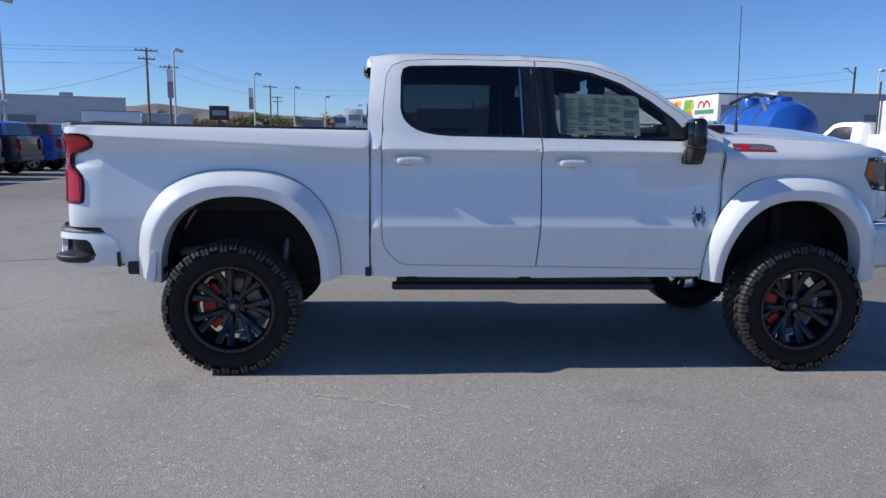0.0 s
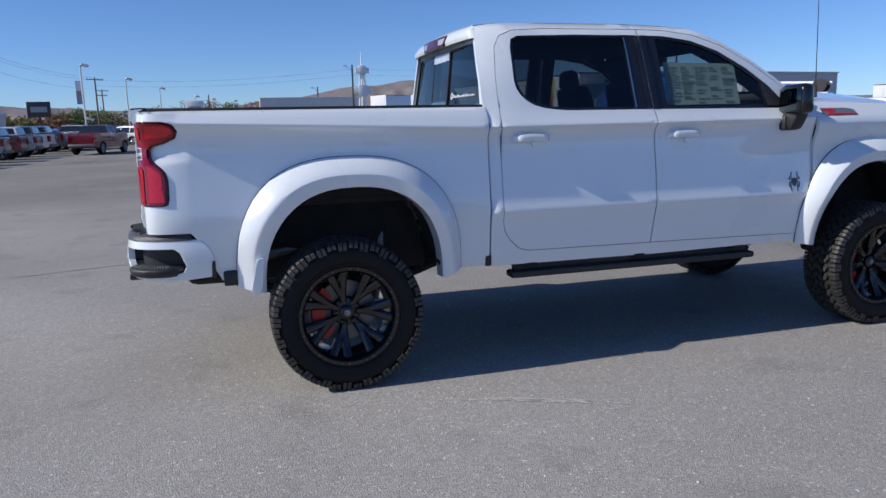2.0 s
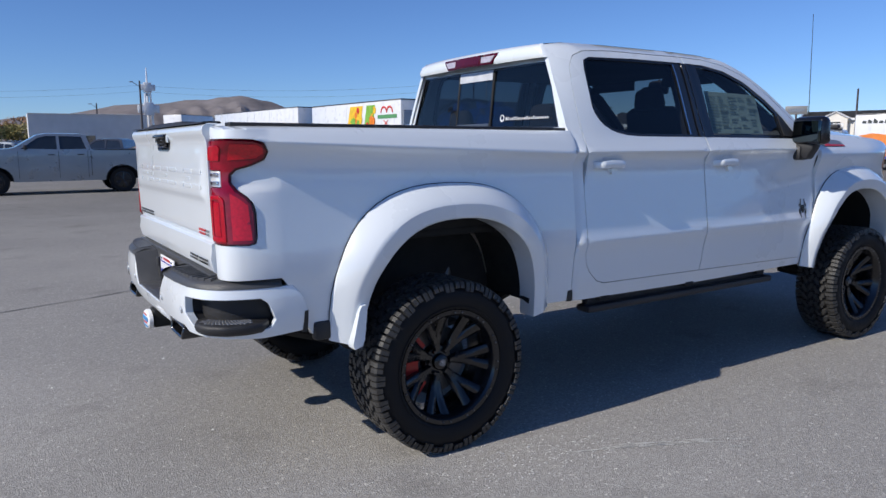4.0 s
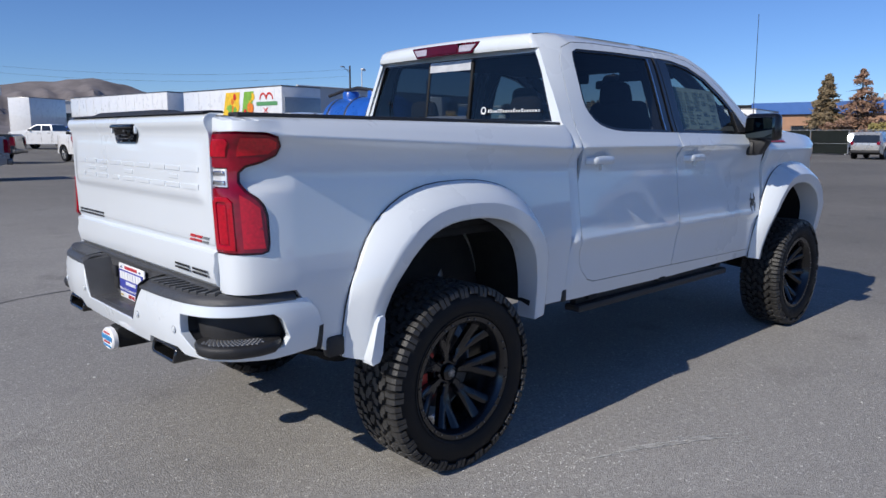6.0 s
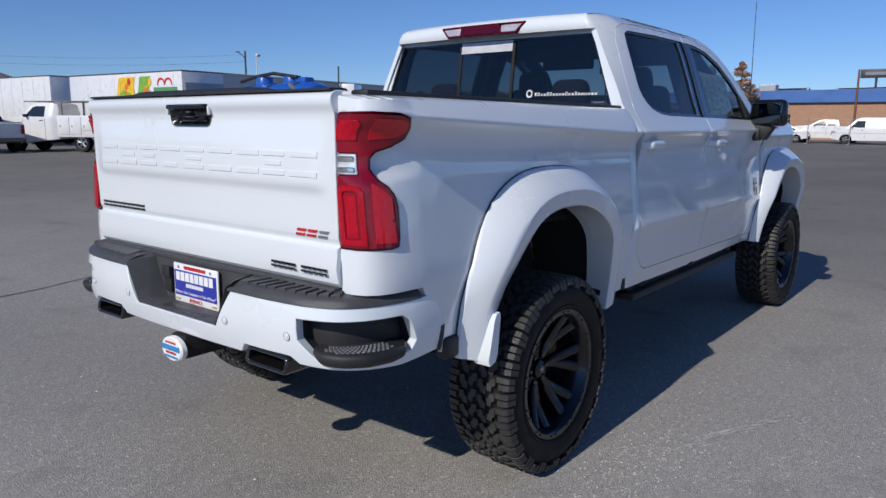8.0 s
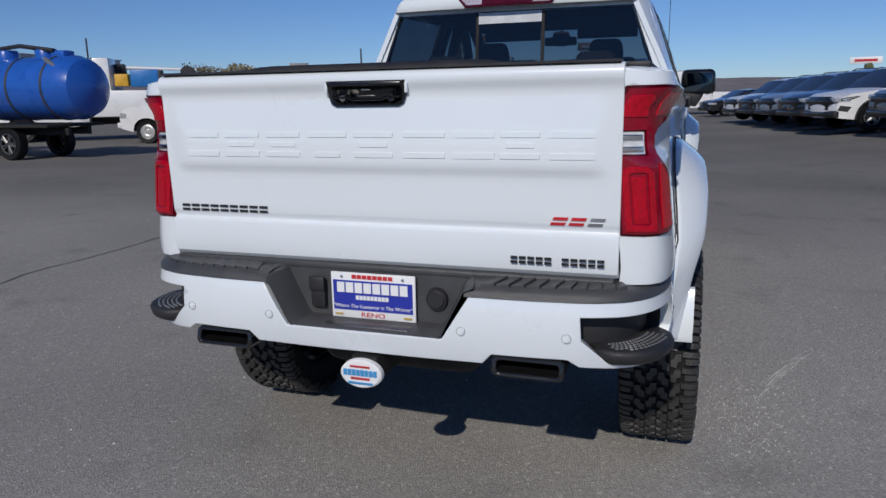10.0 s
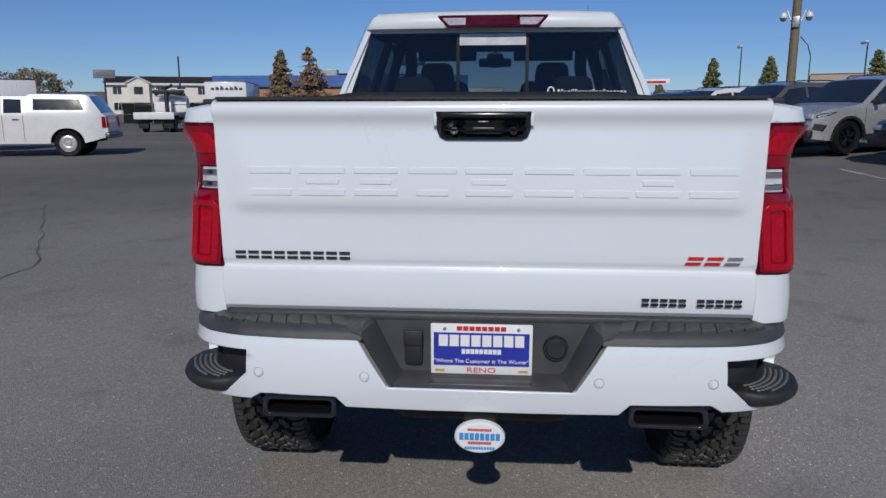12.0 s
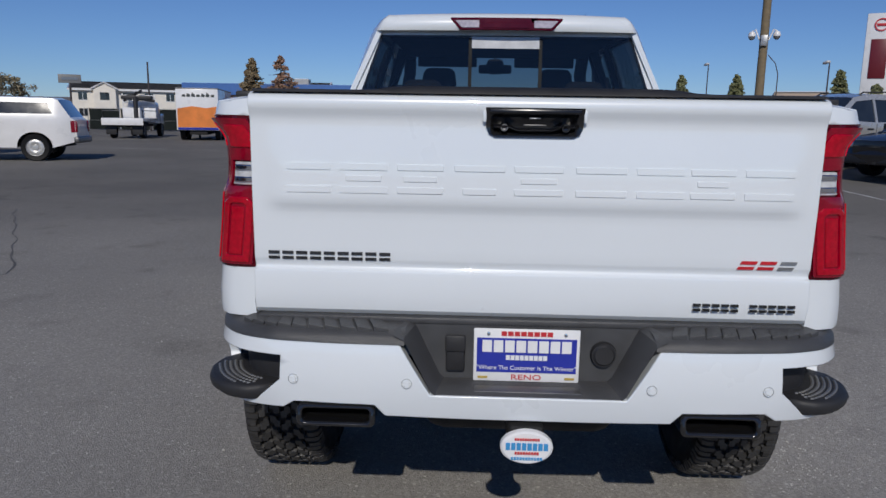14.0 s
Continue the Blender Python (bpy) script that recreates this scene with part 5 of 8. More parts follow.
    lathe(b, [(RR - 0.012, h - 0.05), (RR - 0.03, h - 0.06), (RR - 0.045, 0.02), (RR - 0.03, -h + 0.09), (RR - 0.022, -h + 0.03), (RR - 0.010, -h + 0.016), (RR + 0.010, -h + 0.014), (RR + 0.014, -h + 0.024), (RR - 0.004, -h + 0.04)], "y", 64)
    out.append(("rim", b, SATIN_BLACK, "satin black alloy rim", 40))
    b = bmesh.new()
    lathe(b, [(0.0, -0.030), (0.030, -0.030), (0.040, -0.022), (0.042, 0.0), (0.075, 0.006), (0.085, 0.02), (0.085, 0.06)], "y", 32, (0, -0.012, 0))
    out.append(("hub", b, SATIN_BLACK, "black wheel hub", 40))
    b = bmesh.new()
    lathe(b, [(0.0, -0.046), (0.010, -0.046), (0.013, -0.043), (0.018, -0.043), (0.019, -0.040)], "y", 12)
    for q in range(4):
        a = q * math.pi / 2 + 0.6
        box(b, (0.014 * math.cos(a), -0.047, 0.014 * math.sin(a)), (0.006, 0.004, 0.014), 0.001, Euler((0, -a, 0)).to_matrix())
    out.append(("centre_badge", b, BADGE_GREY, "grey centre badge", 40))
    return out


def spoke_mesh(a):
    """A split spoke: two flat arms that leave the hub together and part towards the rim."""
    h = (TY1 - TY0) / 2
    b = bmesh.new()
    for s in (-1, 1):
        prev = None
        for i in range(7):
            u = i / 6
            r = 0.055 + (RR - 0.014 - 0.055) * u
            ang = s * 0.185 * max(0.0, (u - 0.06) / 0.94) ** 0.7
            half = 0.016 + 0.010 * u
            y = -0.018 - 0.075 * u**1.6
            c, sn = math.cos(ang), math.sin(ang)
            ring = []
            for t, dy in ((-half, 0.030), (-half, 0.002), (-half * 0.55, -0.007), (half * 0.55, -0.007), (half, 0.002), (half, 0.030)):
                ring.append(b.verts.new((r * c - t * sn, y + dy, r * sn + t * c)))
            if prev:
                for k in range(6):
                    b.faces.new((prev[k], prev[(k + 1) % 6], ring[(k + 1) % 6], ring[k]))
            else:
                b.faces.new(ring)
            prev = ring
        b.faces.new(prev)
    bmesh.ops.recalc_face_normals(b, faces=b.faces[:])
    return b


mid = (TY0 + TY1) / 2
first = empty("wheel", pose(0, -mid, HUB))
first.parent = truck
tagged(first, "black alloy wheel with a chunky all-terrain tyre")
for nm, b, m, lab, sm in wheel_meshes():
    part(nm, b, m, first, lab, smooth=sm)
sp = part("spoke", spoke_mesh(0), SATIN_BLACK, first, smooth=40)
for i in range(1, 7):
    q = sp.copy()
    scene.collection.objects.link(q)
    q.rotation_euler = (0, radians(360 / 7 * i), 0)
b = bmesh.new()
lathe(b, [(0.0, -0.006), (0.0035, -0.005), (0.0045, 0.0)], "y", 8)
bolt = part("rim_bolt", b, STEEL, first)
for i in range(24):
    q = bolt if i == 0 else bolt.copy()
    if i:
        scene.collection.objects.link(q)
    a = radians(15 * i + (3 if i % 2 else -3))
    q.location = ((RR - 0.002) * math.cos(a), -(TY1 - TY0) / 2 + 0.014, (RR - 0.002) * math.sin(a))
b = bmesh.new()
lathe(b, [(0.0, -0.022), (0.008, -0.022), (0.010, -0.018), (0.010, 0.0)], "y", 6)
nut = part("lug_nut", b, GLOSS_BLACK, first)
for i in range(6):
    q = nut if i == 0 else nut.copy()
    if i:
        scene.collection.objects.link(q)
    q.location = (0.062 * math.cos(radians(60 * i)), -0.006, 0.062 * math.sin(radians(60 * i)))
WHEELBASE = 3.742
for x, sg, spin in ((WHEELBASE, -1, 17), (0, 1, 8), (WHEELBASE, 1, 31)):
    w = copy_thing(first, pose(x, sg * mid, HUB, 0, spin, 0 if sg < 0 else 180))
for x, sg in ((0, -1), (WHEELBASE, -1), (0, 1), (WHEELBASE, 1)):
    b = bmesh.new()
    lathe(b, [(0.06, -0.012), (0.175, -0.012), (0.175, 0.012), (0.06, 0.012)], "y", 40, (x, sg * 0.86, HUB), closed=True)
    part("brake_disc", b, STEEL, truck, "steel brake disc")
    b = bmesh.new()
    lathe(b, [(0.12, -0.04), (0.195, -0.04), (0.205, -0.02), (0.205, 0.05), (0.12, 0.05)], "y", 12, (x, sg * 0.87, HUB), closed=True, a0=130, a1=232)
    part("brake_caliper", b, RED_CALIPER, truck, "red brake caliper")

# ---- running gear and frame
b = bmesh.new()
tube(b, [(0, -0.84, HUB), (0, 0.84, HUB)], 0.048, 14)
lathe(b, [(0.0, -0.16), (0.08, -0.15), (0.15, -0.08), (0.165, 0.0), (0.15, 0.08), (0.08, 0.15), (0.0, 0.16)], "y", 20, (0, 0, HUB))
part("rear_axle", b, DARK, truck, "black rear axle with a round housing")
b = bmesh.new()
tube(b, [(0.1, 0, 0.47), (1.9, 0, 0.62)], 0.045, 12)
part("drive_shaft", b, DARK, truck)
for sg in (-1, 1):
    b = bmesh.new()
    box(b, (1.7, sg * 0.45, 0.69), (5.3, 0.07, 0.13), 0.012)
    part("frame_rail", b, DARK, truck)
    b = bmesh.new()
    prev = None
    tube(b, [(-0.78, sg * 0.52, 0.66), (-0.4, sg * 0.52, 0.53), (0.0, sg * 0.52, 0.50), (0.4, sg * 0.52, 0.53), (0.78, sg * 0.52, 0.66)], 0.03, 6)
    part("leaf_spring", b, DARK, truck)
    b = bmesh.new()
    tube(b, [(0.22, sg * 0.58, 0.42), (0.32, sg * 0.50, 0.95)], 0.033, 12)
    tube(b, [(0.32, sg * 0.50, 0.70), (0.32, sg * 0.50, 1.0)], 0.02, 8)
    part("shock_absorber", b, STEEL, truck, "steel shock absorber")
    b = bmesh.new()
    tube(b, [(-1.0, sg * 0.54, 0.70), (-0.6, sg * 0.56, 0.72), (-0.1, sg * 0.50, 0.78), (0.7, sg * 0.36, 0.62), (1.6, sg * 0.25, 0.60)], 0.035, 10)
    part("exhaust_pipe", b, STEEL, truck)
    b = bmesh.new()
    tube(b, [(WHEELBASE - 0.1, sg * 0.42, 0.50), (WHEELBASE, sg * 0.82, HUB)], 0.045, 10)
    tube(b, [(WHEELBASE + 0.1, sg * 0.45, 0.95), (WHEELBASE, sg * 0.80, HUB + 0.2)], 0.03, 10)
    tube(b, [(WHEELBASE, sg * 0.60, 0.45), (WHEELBASE + 0.02, sg * 0.56, 1.1)], 0.05, 12)
    part("front_suspension", b, DARK, truck)
b = bmesh.new()
box(b, (1.3, 0.30, 0.60), (1.1, 0.36, 0.20), 0.05)
part("fuel_tank", b, DARK, truck)
b = bmesh.new()
box(b, (2.4, -0.05, 0.60), (1.1, 0.5, 0.22), 0.06)
part("gearbox", b, DARK, truck)
b = bmesh.new()
box(b, (-0.55, 0, 0.62), (0.70, 0.64, 0.18), 0.08, seg=3)
part("spare_wheel_well", b, DARK, truck)
# inner shells that close the cab and the engine bay
b = bmesh.new()
box(b, (2.02, 0, 0.72), (2.24, 1.72, 0.06), 0.01)
box(b, (3.17, 0, 1.12), (0.05, 1.70, 0.86), 0.01)
for sg in (-1, 1):
    box(b, (2.02, sg * 0.85, 1.11), (2.22, 0.05, 0.80), 0.01)
part("cab_lining", b, CLOTH, truck, "black cab lining")
b = bmesh.new()
box(b, (3.8, 0, 1.05), (1.16, 1.0, 0.80), 0.02)
part("engine_bay", b, DARK, truck)

# ---- inside the cab
def seat(x, y, width, rests, name, drop=0.0):
    s = empty(name)
    s.parent = truck
    tagged(s, "black cloth seat")
    b = bmesh.new()
    box(b, (x + 0.12, y, 1.18), (0.52, width, 0.16), 0.05, Euler((0, radians(-6), 0)).to_matrix(), 3)
    part("cushion", b, CLOTH, s)
    b = bmesh.new()
    box(b, (x - 0.19, y, 1.47 - drop), (0.15, width * 0.96, 0.58), 0.06, Euler((0, radians(-14), 0)).to_matrix(), 3, taper=(0.8, 0.86))
    part("backrest", b, CLOTH, s)
    for r in rests:
        b = bmesh.new()
        box(b, (x - 0.285, y + r, 1.80 - drop), (0.10, 0.25, 0.15), 0.045, Euler((0, radians(-8), 0)).to_matrix(), 3, taper=(0.85, 0.85))
        part("headrest", b, CLOTH, s)


seat(2.32, -0.40, 0.52, (0,), "front_seat")
seat(2.32, 0.40, 0.52, (0,), "front_seat")
seat(1.35, 0, 1.46, (-0.45, 0.45), "rear_bench", 0.13)
b = bmesh.new()
box(b, (2.93, 0, 1.46), (0.36, 1.60, 0.20), 0.06, seg=3)
part("dashboard", b, BLACK_PL, truck, "black dashboard")
b = bmesh.new()
lathe(b, [(0.165 + 0.015 * math.cos(a), 0.015 * math.sin(a)) for a in np.linspace(0, 2 * math.pi, 9)[:-1]], "x", 28, (0, 0, 0), closed=True)
tube(b, [(0, -0.16, 0), (0.03, 0, 0), (0, 0.16, 0)], 0.014, 6)
tube(b, [(0.03, 0, 0), (0, 0, -0.16)], 0.014, 6)
for v in b.verts:
    v.co = Matrix.Translation((2.66, 0.40, 1.46)) @ Matrix.Rotation(radians(-24), 4, "Y") @ v.co
part("steering_wheel", b, BLACK_PL, truck, "black steering wheel")
b = bmesh.new()
box(b, (2.55, 0, 1.905), (0.03, 0.25, 0.065), 0.015)
tube(b, [(2.56, 0, 1.92), (2.60, 0, 1.985)], 0.012, 8)
part("interior_mirror", b, BLACK_PL, truck, "interior mirror")
b = bmesh.new()
box(b, (1.70, 0, 1.995), (1.56, 1.30, 0.03), 0.012)
part("headliner", b, mat("dark_headliner", (0.05, 0.05, 0.052), 0.9, vary=0.05), truck)
for sg in (-1, 1):
    b = bmesh.new()
    box(b, (2.47, sg * 0.36, 1.955), (0.03, 0.44, 0.085), 0.01)
    part("sun_visor", b, CLOTH, truck)
    b = bmesh.new()
    tube(b, [(2.36, sg * 0.63, 1.985), (2.60, sg * 0.65, 1.87), (2.96, sg * 0.735, 1.62)], 0.045, 8)
    part("pillar_trim", b, CLOTH, truck)
    b = bmesh.new()
    tube(b, [(1.97, sg * 0.640, 1.985), (1.985, sg * 0.775, 1.58), (1.985, sg * 0.80, 1.45)], 0.042, 8)
    part("pillar_trim", b, CLOTH, truck)
b = bmesh.new()
box(b, (2.58, 0, 1.925), (0.10, 0.13, 0.11), 0.03)
part("sensor_pod", b, BLACK_PL, truck)
PRINT_FAINT = mat("faint_print", (0.30, 0.385, 0.385), 0.6, vary=0.2, scale=20)
# window sticker behind the right front pane, its print as plain bars
stick = lambda d0: (lambda u, v, d: Vector((u, -(CAB(v) - 0.024 + d0 - d), v)))
b = bmesh.new()
sheet(b, [(2.11, 1.565), (2.11, 1.835), (2.64, 1.825), (2.64, 1.565)], [], stick(0), 0.1, 0.002)
sticker = part("window_sticker", b, PAPER, truck, "large pale printed window sticker")
for col in range(5):
    for row in range(13):
        if random.random() < 0.2:
            continue
        x0, z0 = 2.122 + col * 0.102, 1.806 - row * 0.0182
        w = random.uniform(0.04, 0.092)
        b = bmesh.new()
        h = 0.011 if random.random() < 0.2 else 0.0045
        sheet(b, [(x0, z0), (x0 + w, z0), (x0 + w, z0 - h), (x0, z0 - h)], [], stick(0.003), 0.1, 0.001)
        part("print_bar", b, PRINT_FAINT, sticker, smooth=0)

# ---- badges and antenna
for sg in (-1, 1):
    b = bmesh.new()
    sp = lambda d0: side_place(CAB, sg, d0)
    cx, cz = 3.035, 1.045
    sheet(b, [(cx + 0.013 * math.cos(a), cz - 0.012 + 0.02 * math.sin(a)) for a in np.linspace(0, 6.283, 13)[:-1]], [], sp(0.004), 0.03, 0.004)
    sheet(b, [(cx + 0.009 * math.cos(a), cz + 0.016 + 0.009 * math.sin(a)) for a in np.linspace(0, 6.283, 11)[:-1]], [], sp(0.004), 0.03, 0.004)
    emblem = part("door_emblem", b, GLOSS_BLACK, truck, "black eight-legged door emblem", smooth=0)
    for m in (-1, 1):
        for rise, reach, tip in ((0.03, 0.026, 0.065), (0.018, 0.042, 0.032), (-0.008, 0.042, -0.038), (-0.02, 0.028, -0.066)):
            b = bmesh.new()
            for p, q in (((0.008, 0.006), (reach, rise)), ((reach, rise), (reach * 0.86, tip))):
                d = Vector((q[0] - p[0], q[1] - p[1])).normalized()
                w = Vector((-d.y, d.x)) * 0.0028
                sheet(b, [(cx + m * (a[0] + s * w.x), cz + a[1] + s * w.y) for a, s in ((p, 1), (q, 1), (q, -1), (p, -1))], [], sp(0.004), 0.03, 0.003)
            part("emblem_leg", b, GLOSS_BLACK, emblem, smooth=0)
    fp = lambda d0: side_place(FEN, sg, d0)
    b = bmesh.new()
    sheet(b, [(3.262, 1.474), (3.238, 1.486), (3.246, 1.526), (3.46, 1.524), (3.52, 1.514), (3.53, 1.474)], [], fp(0.004), 0.05, 0.006)
    bd = part("bonnet_badge", b, BADGE_GREY, truck, "grey and red bonnet badge", bevel=0.002)
    b = bmesh.new()
    sheet(b, [(3.250, 1.508), (3.252, 1.520), (3.37, 1.518), (3.325, 1.492), (3.52, 1.488), (3.52, 1.479), (3.268, 1.480), (3.308, 1.506)], [], fp(0.008), 0.05, 0.003)
    part("red_mark", b, BADGE_RED, bd, smooth=0)
b = bmesh.new()
tube(b, [(3.325, -0.775, 1.60), (3.322, -0.775, 1.68)], 0.012, 10, 0.007)
tube(b, [(3.322, -0.775, 1.68), (3.300, -0.775, 2.42)], 0.0032, 6, 0.002)
part("antenna", b, BLACK_PL, truck, "thin black whip antenna")

# ---------------------------------------------------------------- other vehicles
def paint(name, c, rough=0.3):
    return mat(name, c, rough, vary=0.05, scale=3, coat=0.8)


P_SILVER, P_NAVY, P_BLUE = mat("silver_paint", (0.30, 0.33, 0.36), 0.3, 0.5, vary=0.06, scale=3, coat=0.9), paint("navy_paint", (0.012, 0.018, 0.035)), paint("blue_paint", (0.02, 0.10, 0.42))
P_RED, P_GREY, P_CHAMP = paint("dark_red_paint", (0.16, 0.012, 0.018)), paint("grey_paint", (0.09, 0.095, 0.10)), mat("warm_silver_paint", (0.56, 0.56, 0.55), 0.28, 0.5, vary=0.06, scale=3, coat=0.9)
P_WHITE, P_DARK = paint("plain_white_paint", (0.78, 0.78, 0.78)), paint("black_paint", (0.012, 0.012, 0.014), 0.2)
CAR_GLASS = mat("car_window", (0.018, 0.022, 0.026), 0.06, vary=0.3, scale=4, coat=1)
ALLOY = mat("alloy_rim", (0.34, 0.35, 0.36), 0.4, 0.8, vary=0.1, scale=12)
DISC_RIM = mat("steel_disc_rim", (0.58, 0.58, 0.57), 0.35, 0.5, vary=0.15, scale=14)
HEAD = mat("car_headlamp", (0.55, 0.57, 0.6), 0.1, 0.4, vary=0.3, scale=12, coat=1)

KINDS = {
    # sil: outline over the top from rear foot to front foot; belt: shoulder height; win: side panes; seg: glazed stretches of the outline
    "pickup": dict(sil=[(-2.88, 0.55), (-2.92, 0.75), (-2.88, 1.36), (-2.80, 1.40), (-0.98, 1.42), (-0.95, 1.45), (-0.82, 1.90), (-0.65, 1.95), (0.35, 1.96), (0.62, 1.90), (1.25, 1.52), (1.40, 1.48), (2.45, 1.42), (2.80, 1.36), (2.90, 1.20), (2.93, 0.60), (2.85, 0.42)], belt=1.40, half=0.99, r=0.42, ax=(-1.87, 1.87),
                   win=[[(-0.80, 1.46), (-0.68, 1.86), (-0.02, 1.88), (-0.02, 1.45)], [(0.06, 1.45), (0.06, 1.88), (0.38, 1.88), (0.60, 1.82), (1.08, 1.48)]], seg=((5, 6), (9, 10)), head=(2.72, 1.20, 0.26, 0.20), tail=(-2.83, 1.10, 0.14, 0.42)),
    "suv": dict(sil=[(-2.42, 0.45), (-2.50, 0.70), (-2.46, 1.05), (-2.30, 1.55), (-2.05, 1.74), (-1.2, 1.80), (0.0, 1.79), (0.45, 1.70), (1.20, 1.16), (1.35, 1.12), (2.15, 1.02), (2.42, 0.90), (2.50, 0.65), (2.46, 0.35)], belt=1.08, half=0.98, r=0.38, ax=(-1.48, 1.52),
                win=[[(-2.12, 1.18), (-1.92, 1.55), (-1.25, 1.64), (-1.25, 1.14)], [(-1.18, 1.14), (-1.18, 1.65), (-0.25, 1.67), (-0.25, 1.12)], [(-0.18, 1.12), (-0.18, 1.67), (0.38, 1.61), (0.98, 1.16)]], seg=((2, 3), (7, 8)), head=(2.32, 0.86, 0.34, 0.12), tail=(-2.40, 1.05, 0.14, 0.22)),
    "sedan": dict(sil=[(-2.25, 0.40), (-2.32, 0.60), (-2.28, 0.92), (-2.10, 1.02), (-1.65, 1.08), (-0.95, 1.40), (-0.35, 1.46), (0.25, 1.42), (1.05, 0.98), (1.25, 0.94), (1.95, 0.84), (2.22, 0.70), (2.30, 0.50), (2.25, 0.30)], belt=0.95, half=0.91, r=0.33, ax=(-1.32, 1.38),
                  win=[[(-1.35, 1.06), (-0.92, 1.32), (-0.32, 1.37), (-0.32, 1.0)], [(-0.25, 1.0), (-0.25, 1.37), (0.20, 1.35), (0.85, 1.0)]], seg=((4, 5), (7, 8)), head=(2.10, 0.70, 0.34, 0.11), tail=(-2.2, 0.85, 0.12, 0.14)),
    "van": dict(sil=[(-2.75, 0.50), (-2.80, 0.75), (-2.72, 1.95), (-2.55, 2.08), (0.6, 2.10), (1.05, 2.02), (1.75, 1.32), (1.95, 1.24), (2.55, 1.10), (2.75, 0.98), (2.82, 0.65), (2.78, 0.42)], belt=1.25, half=1.0, r=0.37, ax=(-1.65, 1.75),
                win=[[(0.45, 1.32), (0.45, 1.85), (1.0, 1.85), (1.45, 1.34)]], seg=((5, 6),), head=(2.62, 0.95, 0.28, 0.16), tail=(-2.72, 1.2, 0.12, 0.40)),
    "topper": dict(sil=[(-2.95, 0.60), (-3.0, 0.78), (-2.96, 1.28), (-2.85, 1.36), (-2.50, 1.90), (-2.35, 1.95), (-0.75, 1.97), (-0.65, 1.90), (0.45, 1.91), (0.72, 1.85), (1.35, 1.42), (1.50, 1.38), (2.6, 1.28), (2.85, 1.18), (2.98, 0.95), (3.0, 0.55)], belt=1.30, half=0.98, r=0.42, ax=(-1.80, 1.95),
                   win=[[(-2.35, 1.47), (-2.22, 1.80), (-0.85, 1.82), (-0.85, 1.47)], [(-0.52, 1.38), (-0.50, 1.80), (0.0, 1.82), (0.0, 1.38)], [(0.08, 1.38), (0.08, 1.83), (0.5, 1.83), (0.75, 1.76), (1.18, 1.40)]], seg=((3, 4), (9, 10)), head=(2.8, 1.0, 0.26, 0.2), tail=(-2.9, 1.08, 0.12, 0.36)),
    "cab": dict(sil=[(-0.95, 0.62), (-0.98, 0.95), (-0.95, 2.08), (-0.85, 2.33), (-0.5, 2.39), (0.25, 2.37), (0.5, 2.29), (0.98, 1.74), (1.15, 1.71), (1.95, 1.64), (2.26, 1.56), (2.36, 1.40), (2.38, 0.6)], belt=1.64, half=1.0, r=0.47, ax=(1.42,),
                win=[[(-0.3, 1.70), (-0.3, 2.22), (0.22, 2.22), (0.42, 2.16), (0.82, 1.72)]], seg=((6, 7),), head=(2.2, 1.28, 0.22, 0.24), tail=None),
}


def wheel_parts(parent, x, y, r, sg, rim):
    w = 0.13 if r < 0.44 else 0.15
    e = empty("wheel")
    e.parent = parent
    b = bmesh.new()
    lathe(b, [(r * 0.64, -w * 0.8), (r * 0.80, -w), (r * 0.94, -w), (r, -w * 0.75), (r, w * 0.75), (r * 0.94, w), (r * 0.64, w * 0.8)], "y", 28, (x, y, r))
    part("tyre", b, RUBBER, e)
    b = bmesh.new()
    o = y + sg * (w - 0.035)
    lathe(b, [(r * 0.66, o + sg * 0.02), (r * 0.62, o + sg * 0.022), (r * 0.58, o - sg * 0.03), (r * 0.2, o - sg * 0.03)], "y", 24, (x, 0, r))
    part("rim", b, SATIN_BLACK, e)
    b = bmesh.new()
    if rim is DISC_RIM:
        lathe(b, [(r * 0.64, o + sg * 0.026), (r * 0.58, o + sg * 0.006), (r * 0.50, o + sg * 0.020), (r * 0.34, o + sg * 0.022), (r * 0.24, o + sg * 0.002), (r * 0.20, o + sg * 0.03), (0.0, o + sg * 0.035)], "y", 28, (x, 0, r))
    for i in range(0 if rim is DISC_RIM else 10):
        a = (i // 2) * math.pi * 0.4 + (0.17 if i % 2 else -0.17) + x
        tube(b, [(x + r * 0.1 * math.cos(a), o, r + r * 0.1 * math.sin(a)), (x + r * 0.6 * math.cos(a), o + sg * 0.006, r + r * 0.6 * math.sin(a))], r * 0.075, 6, r * 0.06)
    if rim is not DISC_RIM:
        lathe(b, [(r * 0.57, o + sg * 0.01), (r * 0.60, o + sg * 0.026), (r * 0.645, o + sg * 0.024)], "y", 28, (x, 0, r))
    lathe(b, [(0.0, o + sg * 0.02), (r * 0.17, o + sg * 0.015), (r * 0.19, o - sg * 0.02)], "y", 14, (x, 0, r))
    part("spokes", b, rim, e)


